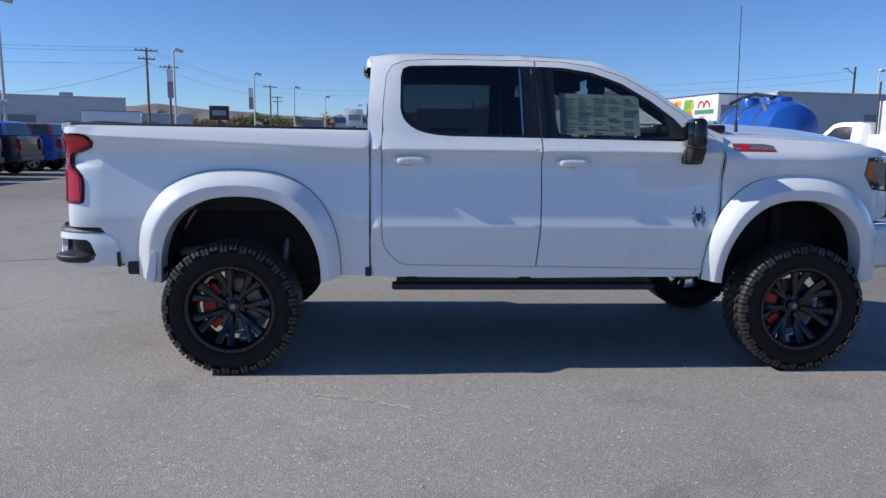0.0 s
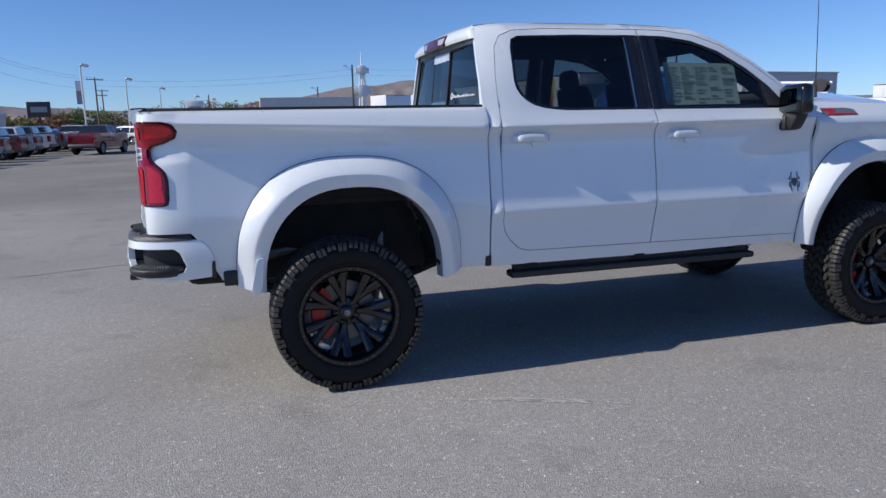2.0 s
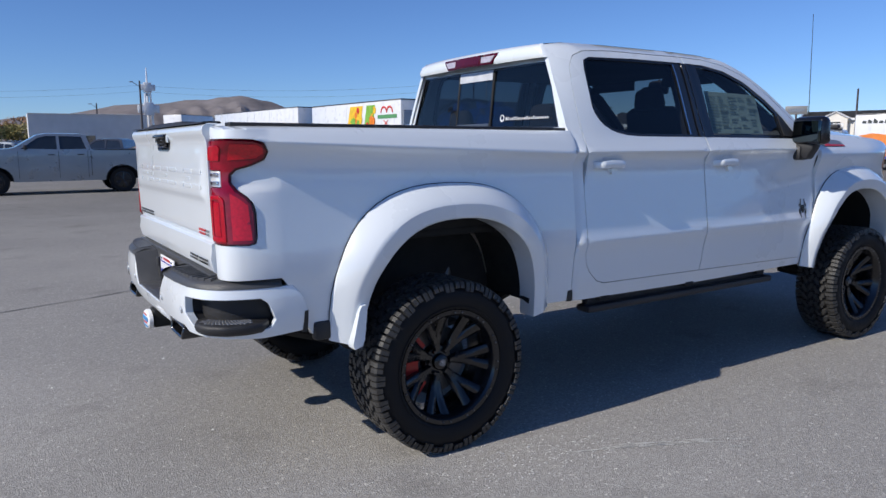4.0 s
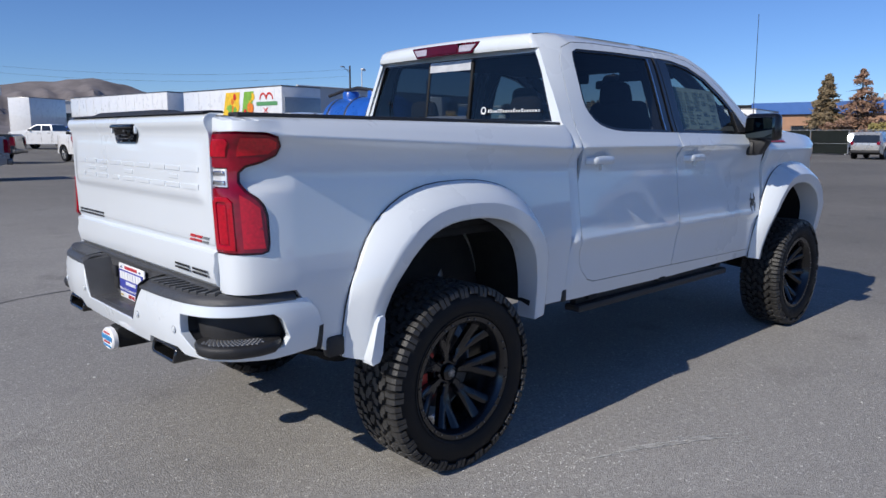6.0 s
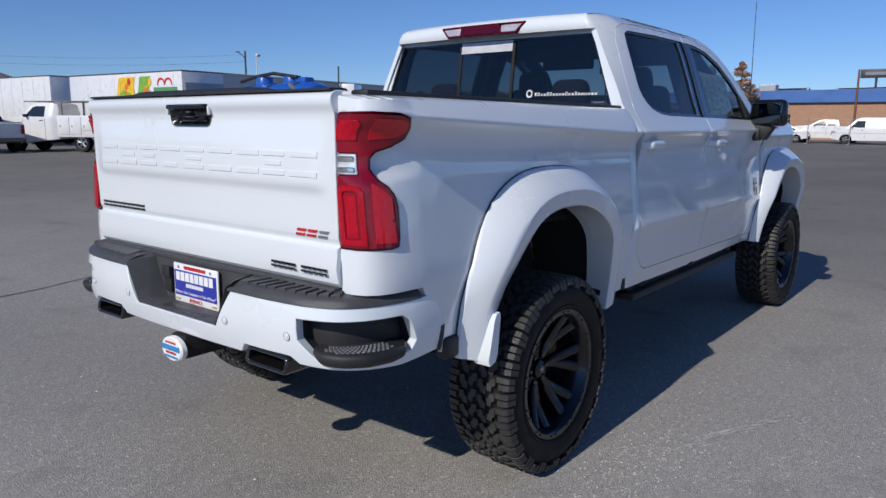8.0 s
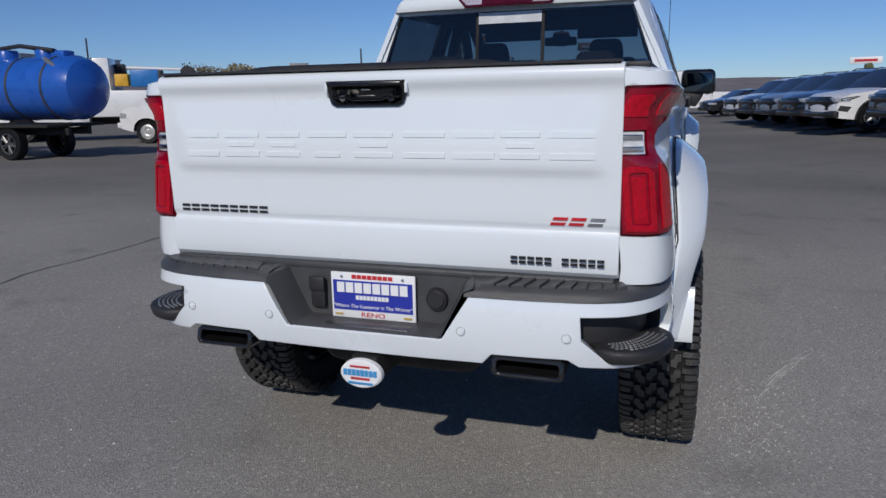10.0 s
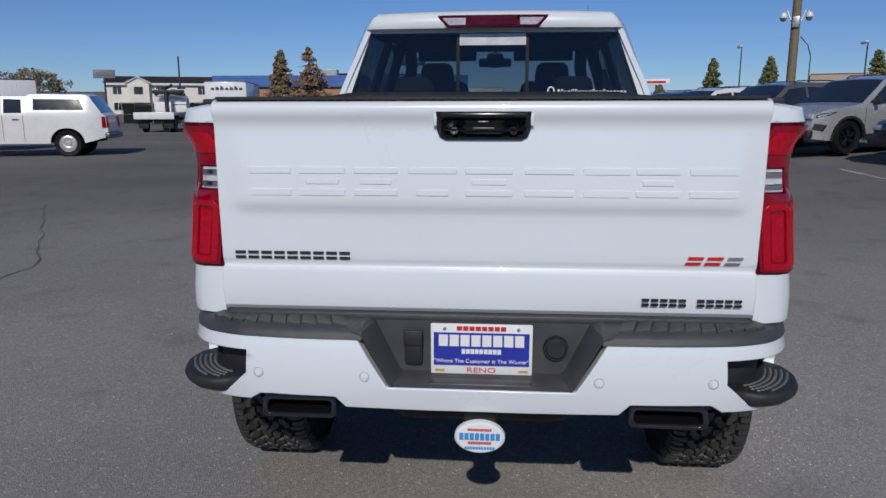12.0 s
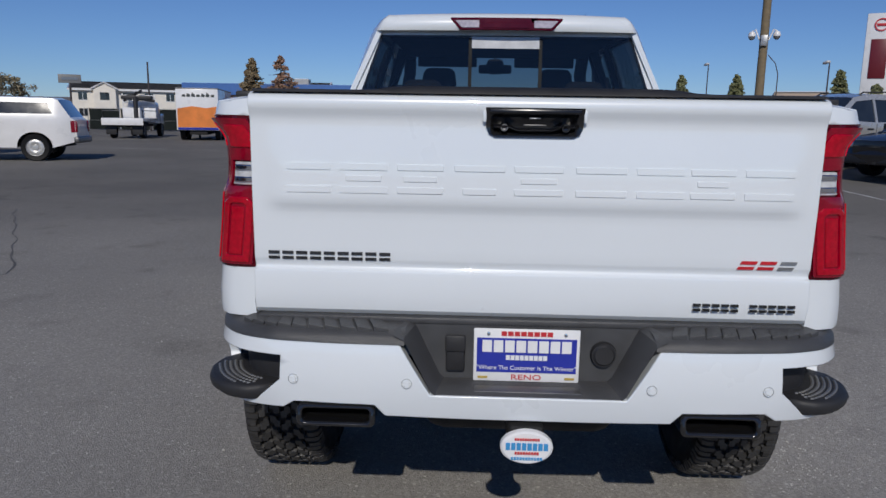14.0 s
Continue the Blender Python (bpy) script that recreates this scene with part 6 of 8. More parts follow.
def car(name, kind, paint_m, x, y, heading, label, category, rim=None, group="", rear_axle=True):
    k = KINDS[kind]
    e = empty(name, label=label, category=category, group=group)
    half, belt, sil, r = k["half"], k["belt"], k["sil"], k["r"]
    x0, x1 = sil[0][0], sil[-1][0]
    top = max(z for _, z in sil)

    def hw(u, v):
        w = half - 0.05 * max(0, (0.75 - v)) - max(0, v - belt) * 0.26 - 0.05 * max(0, (v - belt + 0.15)) ** 2
        f = max(0, (abs(u - (x0 + x1) / 2) / ((x1 - x0) / 2) - 0.78) / 0.22)
        return w - 0.16 * min(1, f) ** 2

    sill = 0.42 if kind in ("pickup", "topper", "cab") else 0.30
    base = [(x1, sil[-1][1])]
    for ax in sorted(k["ax"], reverse=True):
        a = arch(ax, r * 1.22, sill, r + r * 1.16, 2.1, 14)
        base += [(ax + r * 1.22, sill)] + list(reversed(a))[1:-1] + [(ax - r * 1.22, sill)]
    outline = [p for p in sil] + base[1:]
    b = bmesh.new()
    for sg in (-1, 1):
        sheet(b, outline, k["win"], lambda u, v, d: Vector((u, sg * (hw(u, v) - d), v)), 0.12, 0.04)
    n = 10
    rows = []
    for u, v in sil:
        w = hw(u, v)
        c = 0.03 if v > belt + 0.2 else 0.02
        bow = 0.10 if (u - (x0 + x1) / 2) > 0 and v < belt + 0.05 and abs(u) > x1 * 0.8 else 0.0
        rows.append([(u + bow * (1 - (2 * q / n - 1) ** 2), (2 * q / n - 1) * w, v + (c * (1 - abs(2 * q / n - 1) ** 2.4) if v > 0.9 else 0)) for q in range(n + 1)])
    for i in range(len(rows) - 1):
        if (i, i + 1) in k["seg"]:
            continue
        r0, r1 = [b.verts.new(p) for p in rows[i]], [b.verts.new(p) for p in rows[i + 1]]
        for q in range(n):
            b.faces.new((r0[q], r0[q + 1], r1[q + 1], r1[q]))
    bmesh.ops.remove_doubles(b, verts=b.verts[:], dist=0.001)
    bmesh.ops.recalc_face_normals(b, faces=b.faces[:])
    part("body", b, paint_m, e, smooth=32)
    for i, j in k["seg"]:
        b = bmesh.new()
        r0, r1 = [b.verts.new(p) for p in rows[i]], [b.verts.new(p) for p in rows[j]]
        for q in range(n):
            b.faces.new((r0[q], r0[q + 1], r1[q + 1], r1[q]))
        part("windscreen" if i == k["seg"][-1][0] else "rear_window", b, CAR_GLASS, e)
    for sg in (-1, 1):
        for w in k["win"]:
            b = bmesh.new()
            sheet(b, shrink(w, -0.005), [], lambda u, v, d: Vector((u, sg * (hw(u, v) - 0.018), v)), 0.2, 0)
            part("side_window", b, CAR_GLASS, e)
        hx, hz, hl, hh = k["head"]
        b = bmesh.new()
        sheet(b, [(hx - hl / 2, hz + hh * 0.3), (hx + hl / 2, hz + hh / 2), (hx + hl / 2 + 0.03, hz - hh / 2), (hx - hl / 3, hz - hh / 2)], [], lambda u, v, d: Vector((u, sg * (hw(u, v) + 0.008 - d), v)), 0.1, 0.03)
        box(b, (hx + hl / 2 + 0.02, sg * (half - 0.32), hz), (0.08, 0.26, hh), 0.02)
        part("headlamp", b, HEAD, e)
        if k["tail"]:
            tx, tz, tl, th = k["tail"]
            b = bmesh.new()
            sheet(b, [(tx - tl / 2, tz - th / 2), (tx - tl / 2 + 0.01, tz + th / 2), (tx + tl / 2, tz + th / 2), (tx + tl / 2, tz - th / 2)], [], lambda u, v, d: Vector((u, sg * (hw(u, v) + 0.010 - d), v)), 0.1, 0.03)
            box(b, (tx - tl / 2 - 0.03, sg * (half - 0.22), tz), (0.05, 0.16, th), 0.015)
            part("tail_lamp", b, RED_LAMP, e)
        mz, mx = belt + 0.12, k["win"][-1][-1][0] - 0.12
        b = bmesh.new()
        box(b, (mx, sg * (half + 0.09), mz), (0.10, 0.20, 0.15), 0.03)
        box(b, (mx, sg * (half - 0.02), mz - 0.05), (0.06, 0.12, 0.05), 0.015)
        part("door_mirror", b, BLACK_PL, e)
        for w in k["win"][-2:]:
            b = bmesh.new()
            hxx = min(p[0] for p in w) + 0.18
            box(b, (hxx, sg * (half + 0.012), belt - 0.12), (0.20, 0.03, 0.035), 0.012)
            part("door_handle", b, BLACK_PL, e)
        for gx in [min(p[0] for p in w) - 0.03 for w in k["win"][-2:]] + [max(p[0] for p in k["win"][-1]) + 0.10]:
            b = bmesh.new()
            sheet(b, [(gx - 0.006, sill + 0.10), (gx - 0.006, belt), (gx + 0.006, belt), (gx + 0.006, sill + 0.10)], [], lambda u, v, d: Vector((u, sg * (hw(u, v) + 0.004 - d), v)), 0.3, 0.006)
            part("door_gap", b, DARK, e, smooth=0)
        for ax in k["ax"]:
            wheel_parts(e, ax, sg * (half - 0.14), r, sg, rim or ALLOY)
    b = bmesh.new()
    box(b, ((x0 + x1) / 2, 0, sill + 0.22), (x1 - x0 - 0.7, half * 1.5, 0.40), 0.02)
    part("underbody", b, DARK, e)
    b = bmesh.new()
    box(b, (x1 + 0.03, 0, sil[-1][1] + 0.10), (0.16, half * 1.72, 0.20), 0.05, seg=3)
    part("front_bumper", b, BLACK_PL if kind in ("suv", "sedan", "cab") else paint_m, e)
    if kind != "cab":
        b = bmesh.new()
        box(b, (x0 - 0.04, 0, sil[0][1] + 0.06), (0.18, half * 1.76, 0.20), 0.05, seg=3)
        part("rear_bumper", b, BLACK_PL if kind in ("suv", "sedan") else STEEL, e)
    b = bmesh.new()
    grz = (k["head"][1] + sil[-1][1]) / 2 + 0.15
    box(b, (x1 + 0.055, 0, grz), (0.12, half * 1.05, abs(k["head"][1] - sil[-1][1]) * 0.75), 0.03)
    grl = part("grille", b, GLOSS_BLACK, e)
    if kind == "suv":
        skin = lambda out: (lambda u, v, d: Vector((u, sg * (hw(u, v) + out - d), v)))
        for sg in (-1, 1):
            for ax in k["ax"]:      # black cladding round the wheel openings
                inner, outer = arch(ax, r * 1.21, sill, r + r * 1.15, 2.1, 14), arch(ax, r * 1.36, sill, r + r * 1.30, 2.1, 14)
                b = bmesh.new()
                sheet(b, outer + list(reversed(inner)), [], skin(0.014), 0.12, 0.02)
                part("arch_cladding", b, BLACK_PL, e)
            b = bmesh.new()
            sheet(b, [(k["ax"][0] + r * 1.36, sill), (k["ax"][0] + r * 1.36, sill + 0.16), (k["ax"][1] - r * 1.36, sill + 0.16), (k["ax"][1] - r * 1.36, sill)], [], skin(0.014), 0.3, 0.02)
            part("sill_cladding", b, BLACK_PL, e)
            b = bmesh.new()     # slim dark lamp with a bright strip, and a fog lamp pocket below
            sheet(b, [(1.92, 0.965), (2.30, 0.925), (2.44, 0.865), (2.40, 0.82), (2.12, 0.875)], [], skin(0.010), 0.1, 0.02)
            slim = part("lamp_surround", b, GLOSS_BLACK, e)
            b = bmesh.new()
            sheet(b, [(2.02, 0.935), (2.28, 0.905), (2.40, 0.858), (2.36, 0.842), (2.14, 0.892)], [], skin(0.018), 0.1, 0.01)
            part("lamp_strip", b, HEAD, slim, "bright lamp strip")
            b = bmesh.new()
            sheet(b, [(2.16, 0.66), (2.42, 0.70), (2.47, 0.56), (2.24, 0.52)], [], skin(0.010), 0.1, 0.02)
            pocket = part("fog_pocket", b, BLACK_PL, e)
            b = bmesh.new()
            sheet(b, [(2.16, 0.66), (2.19, 0.665), (2.27, 0.525), (2.24, 0.52)], [], skin(0.020), 0.1, 0.01)
            part("fog_trim", b, CHROME, pocket)
            b = bmesh.new()
            tube(b, [(-1.95, sg * 0.60, 1.76), (-1.85, sg * 0.62, 1.84), (-0.9, sg * 0.64, 1.865), (-0.05, sg * 0.63, 1.845), (0.10, sg * 0.62, 1.77)], 0.018, 6)
            part("roof_rail", b, BLACK_PL, e)
        b = bmesh.new()
        box(b, (x1 + 0.06, 0, 0.45), (0.14, half * 1.5, 0.14), 0.03)
        box(b, (x1 + 0.075, 0, 0.80), (0.12, half * 1.30, 0.16), 0.03)
        part("lower_grille", b, GLOSS_BLACK, e)
    if kind in ("pickup", "topper"):
        for sg in (-1, 1):
            for ax in k["ax"]:
                b = bmesh.new()
                inner, outer = arch(ax, r * 1.215, sill, r + r * 1.155, 2.1, 14), arch(ax, r * 1.27, sill, r + r * 1.21, 2.1, 14)
                sheet(b, outer + list(reversed(inner)), [], lambda u, v, d: Vector((u, sg * (hw(u, v) + 0.012 - d), v)), 0.12, 0.02)
                part("arch_lip", b, BLACK_PL if kind == "pickup" else paint_m, e)
    if kind in ("pickup",):
        b = bmesh.new()
        box(b, (-1.92, 0, 1.43), (1.72, 1.66, 0.03), 0.01)
        part("bed_cover", b, BLACK_PL, e)
        for sg in (-1, 1):
            b = bmesh.new()
            box(b, (-0.93, sg * (half - 0.01), 1.0), (0.015, 0.03, 0.80))
            part("cab_gap", b, DARK, e)
    e.matrix_world = pose(x, y, gz(x, y), 0, 0, heading)
    return e


car("pickup_truck", "pickup", P_SILVER, 0.35, 23.7, 180, "silver-grey crew cab pickup parked side on", "truck", SATIN_BLACK)
row = [(P_RED, "dark red"), (P_DARK, "black"), (P_NAVY, "navy blue"), (P_BLUE, "bright blue"), (P_RED, "dark red"), (P_DARK, "black"), (P_BLUE, "bright blue"), (P_SILVER, "silver-grey"), (P_RED, "dark red"), (P_SILVER, "silver-grey"), (P_WHITE, "white"), (P_GREY, "dark grey"), (P_SILVER, "silver-grey")]
ROW_Y = (16.4, 19.0, 21.9, 25.3, 29.2, 32.8, 36.6, 40.8, 44.6, 48.4, 52.6, 57.0, 61.5)
for i, (pm, word) in enumerate(row):
    car("pickup_truck", "pickup", pm, -15.2 - 0.05 * i, ROW_Y[i], 180 + (i * 37 % 5 - 2) * 0.6, word + " pickup in a row of parked trucks", "truck", ALLOY, "row of parked trucks")
car("pickup_truck", "pickup", P_RED, -9.4, 50.5, 76, "dark red pickup standing in the lane", "truck")
car("pickup_truck", "pickup", P_WHITE, -12.6, 60.0, 80, "white pickup with dark windows far off", "truck")
far_row = [(P_WHITE, "white"), (P_SILVER, "silver-grey"), (P_DARK, "black"), (P_GREY, "dark grey"), (P_BLUE, "blue"), (P_WHITE, "white"), (P_SILVER, "silver-grey"), (P_DARK, "black"), (P_RED, "dark red"), (P_WHITE, "white")]
for i, (pm, word) in enumerate(far_row):
    car("parked_car", ("suv", "sedan", "suv", "pickup")[i % 4], pm, -10.5 + 3.1 * i * 0.55, 72.0 + 4.2 * i * 0.55, 150, word + " car in a far row of parked cars", "car", None, "far row of cars")
for i in range(9):
    pm, word = far_row[(i * 3 + 1) % 10]
    car("parked_car", ("sedan", "suv", "pickup")[i % 3], pm, -22.5 + 1.7 * i, 84 + 2.6 * i, 160 + (i * 29 % 7), word + " car in a far row of parked cars", "car", None, "far row of cars")
car("pickup_truck", "pickup", P_WHITE, 14.1, 60.8, 132, "white pickup seen from behind, before a low building", "truck")
car("pickup_truck", "pickup", P_BLUE, 18.2, 66.5, 118, "blue pickup parked behind a white one", "truck")
car("parked_suv", "suv", P_CHAMP, 52.0, 12.5, 3, "warm silver crossover seen from behind by a fence", "car")
car("parked_suv", "suv", P_WHITE, 64.6, 17.7, 10, "white sport utility seen from behind past a fence", "car")
car("parked_car", "sedan", P_WHITE, 65.6, 14.3, 100, "white sedan parked past a fence", "car")
car("pickup_truck", "pickup", P_WHITE, 67.0, 10.8, 95, "white pickup parked past a fence", "truck")
car("pickup_truck", "pickup", P_WHITE, 10.4, 37.2, 98, "white crew cab pickup seen from its tail", "truck")
for i, (pm, kd, word) in enumerate(((P_WHITE, "pickup", "white pickup"), (P_SILVER, "suv", "silver-grey crossover"), (P_WHITE, "van", "white van"), (P_DARK, "sedan", "black sedan"), (P_WHITE, "suv", "white crossover"), (P_BLUE, "pickup", "bright blue pickup"))):
    car("parked_car", kd, pm, -5.0 + 3.1 * i, -25.5 - 0.1 * i, 90 + (i * 31 % 5 - 2), word + " parked across the lane", "car", None, "row across the lane")
car("cargo_van", "van", P_WHITE, 64.0, 7.0, 92, "white cargo van behind a chain-link fence", "van")
car("pickup_truck", "pickup", P_WHITE, 47.5, -1.3, 96, "white crew cab pickup with dark windows", "truck")
car("parked_car", "sedan", P_DARK, 42.6, -3.9, 112, "black hatchback with a low nose", "car")
car("pickup_truck", "topper", P_WHITE, 19.45, 15.8, 106, "white older pickup with a canopy over its bed", "truck", DISC_RIM)
car("pickup_truck", "pickup", P_NAVY, 4.3, 39.0, 150, "navy blue pickup standing at an angle", "truck")
suvs = [(P_DARK, "sedan", "black sedan with a front plate"), (P_CHAMP, "suv", "warm silver crossover with black wheels"), (P_GREY, "suv", "dark grey crossover in a row"), (P_WHITE, "suv", "white crossover in a row"), (P_DARK, "suv", "black crossover in a row"), (P_SILVER, "suv", "silver-grey crossover in a row"), (P_DARK, "suv", "black crossover in a row"), (P_WHITE, "suv", "white crossover in a row")]
for i, (pm, kd, lab) in enumerate(suvs[:9]):
    car("parked_suv" if kd == "suv" else "parked_car", kd, pm, 12.95 + 2.85 * i, -10.27 + 1.12 * min(i, 3) + 0.46 * max(0, i - 3), 112, lab, "car", SATIN_BLACK if i < 2 else None, "row of crossovers")

# ---------------------------------------------------------------- work trucks and trailers
def plain(name, label, category, group=""):
    return empty(name, label=label, category=category, group=group)


TANK_BLUE = mat("tank_blue", (0.015, 0.10, 0.45), 0.3, vary=0.12, scale=3, coat=0.5)
vac = car("vacuum_truck", "cab", P_WHITE, 14.54, 23.27, 92, "white chassis cab truck carrying a blue tank", "truck", STEEL)
for nm, m, make in (
    ("chassis", DARK, lambda b: (box(b, (-3.4, 0.35, 0.78), (5.2, 0.12, 0.2), 0.01), box(b, (-3.4, -0.35, 0.78), (5.2, 0.12, 0.2), 0.01), box(b, (-3.4, 0, 0.95), (5.0, 2.0, 0.08), 0.01))),
    ("tank", TANK_BLUE, lambda b: lathe(b, [(0.0, -6.75), (0.45, -6.7), (0.76, -6.5), (0.88, -6.2), (0.88, -3.05), (0.76, -2.8), (0.4, -2.65), (0.0, -2.6)], "x", 32, (0, 0, 1.98))),
    ("hatch", TANK_BLUE, lambda b: lathe(b, [(0.0, 3.08), (0.26, 3.07), (0.30, 3.0), (0.30, 2.75)], "z", 20, (-3.6, 0, 0))),
    ("hatch", TANK_BLUE, lambda b: lathe(b, [(0.0, 3.08), (0.26, 3.07), (0.30, 3.0), (0.30, 2.75)], "z", 20, (-5.1, 0, 0))),
    ("hose_rail", BLACK_PL, lambda b: tube(b, [(-2.5, 0.2, 2.95), (-3.2, 0.1, 3.1), (-4.4, 0.25, 3.16), (-5.6, 0.2, 3.0)], 0.06, 8)),
    ("pump_box", TANK_BLUE, lambda b: box(b, (-5.7, 0.0, 2.90), (0.5, 0.4, 0.2), 0.05)),
    *[("tank_band", STEEL, lambda b, x=x: lathe(b, [(0.885, x - 0.04), (0.90, x - 0.03), (0.90, x + 0.03), (0.885, x + 0.04)], "x", 32, (0, 0, 1.98))) for x in (-3.3, -4.4, -5.7)],
    ("pump", mat("beige_pump", (0.42, 0.38, 0.32), 0.5), lambda b: (lathe(b, [(0.0, -0.3), (0.2, -0.28), (0.26, -0.1), (0.26, 0.2), (0.15, 0.3), (0.0, 0.3)], "y", 16, (-1.8, 0.85, 1.25)), box(b, (-1.8, 0.75, 0.85), (0.9, 0.5, 0.5), 0.05))),
    ("intake_stack", BLACK_PL, lambda b: (box(b, (-1.35, 0.6, 1.9), (0.3, 0.5, 0.8), 0.06), tube(b, [(-1.7, 0.6, 1.1), (-1.6, 0.65, 1.8), (-1.9, 0.4, 2.3)], 0.09, 8))),
    ("side_hose", BADGE_GREY, lambda b: tube(b, [(-5.6, 0.5, 2.75), (-6.1, 0.62, 2.5), (-6.3, 0.5, 1.9), (-6.2, 0.3, 1.3)], 0.07, 8)),
):
    b = bmesh.new()
    make(b)
    part(nm, b, m, vac)
for sg in (-1, 1):
    wheel_parts(vac, -4.3, sg * 0.82, 0.46, sg, STEEL)
vac.matrix_world = pose(12.35, 20.31, gz(12.35, 20.31), 0, 0, 88.5) @ Matrix.Scale(0.95, 4)

svc = car("service_truck", "cab", P_WHITE, 13.61, 35.86, 117, "white service truck with cabinets and a ladder rack", "truck", ALLOY)
b = bmesh.new()
for sg in (-1, 1):
    box(b, (-2.4, sg * 0.82, 1.25), (2.7, 0.40, 1.05), 0.03)
box(b, (-2.4, 0, 0.85), (2.7, 1.5, 0.12), 0.02)
part("service_body", b, P_WHITE, svc)
for sg in (-1, 1):
    for i in range(4):
        b = bmesh.new()
        box(b, (-3.4 + i * 0.66, sg * 1.03, 1.28), (0.60, 0.03, 0.85 if i != 1 else 0.45), 0.012)
        cd = part("cabinet_door", b, P_WHITE, svc)
        b = bmesh.new()
        box(b, (-3.4 + i * 0.66 + 0.2, sg * 1.05, 1.25), (0.04, 0.03, 0.10), 0.008)
        part("latch", b, STEEL, cd)
    wheel_parts(svc, -2.3, sg * 0.82, 0.44, sg, ALLOY)
b = bmesh.new()
for x in (-3.6, -2.4, -1.2, 0.6):
    tube(b, [(x, -0.8, 2.45), (x, 0.8, 2.45)], 0.025, 6)
for sg in (-1, 1):
    tube(b, [(-3.7, sg * 0.8, 2.45), (0.9, sg * 0.8, 2.45)], 0.03, 6)
rack = part("ladder_rack", b, STEEL, svc)
for sg in (-1, 1):
    for x in (-3.6, -2.4, -1.2):
        b = bmesh.new()
        tube(b, [(x, sg * 0.8, 1.75), (x, sg * 0.8, 2.45)], 0.03, 6)
        part("post", b, STEEL, rack)

flatbed = plain("flatbed_trailer", "black flatbed trailer with a low headboard", "trailer")
b = bmesh.new()
box(b, (0, 0, 0.95), (3.6, 2.2, 0.16), 0.02)
part("deck", b, DARK, flatbed)
b = bmesh.new()
box(b, (1.80, 0, 1.45), (0.08, 2.2, 0.9), 0.02)
part("headboard", b, DARK, flatbed)
b = bmesh.new()
box(b, (0.9, 0.22, 1.18), (1.66, 1.7, 0.30), 0.03)
part("deck_box", b, DARK, flatbed)
b = bmesh.new()
box(b, (0.0, -0.87, 1.63), (3.4, 0.44, 1.20), 0.03)
part("tool_chest", b, BLACK_PL, flatbed)
for sg in (-1, 1):
    wheel_parts(flatbed, -1.1, sg * 0.85, 0.40, sg, STEEL)
flatbed.matrix_world = pose(16.22, 30.74, 0, 0, 0, 117)
cone = plain("traffic_cone", "orange traffic cone with a white band on the flatbed", "cone")
b = bmesh.new()
box(b, (0, 0, 0.02), (0.36, 0.36, 0.04), 0.01)
lathe(b, [(0.14, 0.04), (0.10, 0.30)], "z", 16)
lathe(b, [(0.075, 0.46), (0.03, 0.72), (0.0, 0.72)], "z", 16)
part("body", b, mat("cone_orange", (0.75, 0.09, 0.02), 0.5), cone)
b = bmesh.new()
lathe(b, [(0.10, 0.30), (0.075, 0.46)], "z", 16)
part("band", b, PAPER_WHITE, cone)
cone.matrix_world = pose(14.83, 31.71, 1.331)

# long white trailer, then a shorter one with fruit pictures as coloured patches
def trailer(name, label, length, wide, z0, z1, m):
    e = plain(name, label, "trailer")
    b = bmesh.new()
    box(b, (0, 0, (z0 + z1) / 2), (length, wide, z1 - z0), 0.05)
    part("box", b, P_WHITE, e)
    for i in range(int(length / 1.2)):
        for sg in (-1, 1):
            b = bmesh.new()
            box(b, (-length / 2 + 0.6 + i * 1.2, sg * (wide / 2 + 0.006), (z0 + z1) / 2), (0.03, 0.012, z1 - z0 - 0.2))
            part("side_rib", b, P_WHITE, e)
    b = bmesh.new()
    box(b, (0, 0, z1 + 0.02), (length, wide + 0.03, 0.06), 0.02)
    part("top_rail", b, STEEL, e)
    b = bmesh.new()
    box(b, (0, 0, z0 - 0.15), (length * 0.95, 1.0, 0.2), 0.02)
    part("chassis", b, DARK, e)
    for sg in (-1, 1):
        for x in (-length / 2 + 1.2, -length / 2 + 2.5):
            wheel_parts(e, x, sg * (wide / 2 - 0.2), 0.48, sg, STEEL)
        b = bmesh.new()
        box(b, (length / 2 - 1.5, sg * 0.7, z0 / 2 - 0.05), (0.12, 0.12, z0 - 0.1), 0.01)
        part("landing_leg", b, DARK, e)
    e.matrix_world = m
    return e


trailer("semi_trailer", "long plain white box trailer", 14.0, 2.5, 1.1, 4.0, pose(16.6, 49.2, gz(16.6, 49.2), 0, 0, 97))
food = trailer("food_trailer", "white box trailer with fruit pictures and a green band", 9.5, 2.5, 0.95, 3.88, pose(17.42, 33.82, gz(17.42, 33.82), 0, 0, 96))
FRUIT = [mat("fruit_" + n, c, 0.5, vary=0.2, scale=6) for n, c in (("orange", (0.75, 0.2, 0.02)), ("yellow", (0.8, 0.5, 0.03)), ("red", (0.6, 0.03, 0.02)), ("green", (0.2, 0.42, 0.05)))]
SIDE = 1.256
def side_patch(name, poly, m, lift=0.0, lab=""):
    b = bmesh.new()
    poly = [(-4.75 + (u + 4.75) * 0.78, v) for u, v in poly]
    sheet(b, poly, [], lambda u, v, d: Vector((u, SIDE + 0.012 + lift - d, v)), 0.4, 0.01)
    return part(name, b, m, food, lab, smooth=0)
side_patch("picture_band", [(2.6, 1.1), (1.6, 3.7), (-0.1, 3.7), (0.7, 1.1)], FRUIT[1], 0, "picture band of fruit")
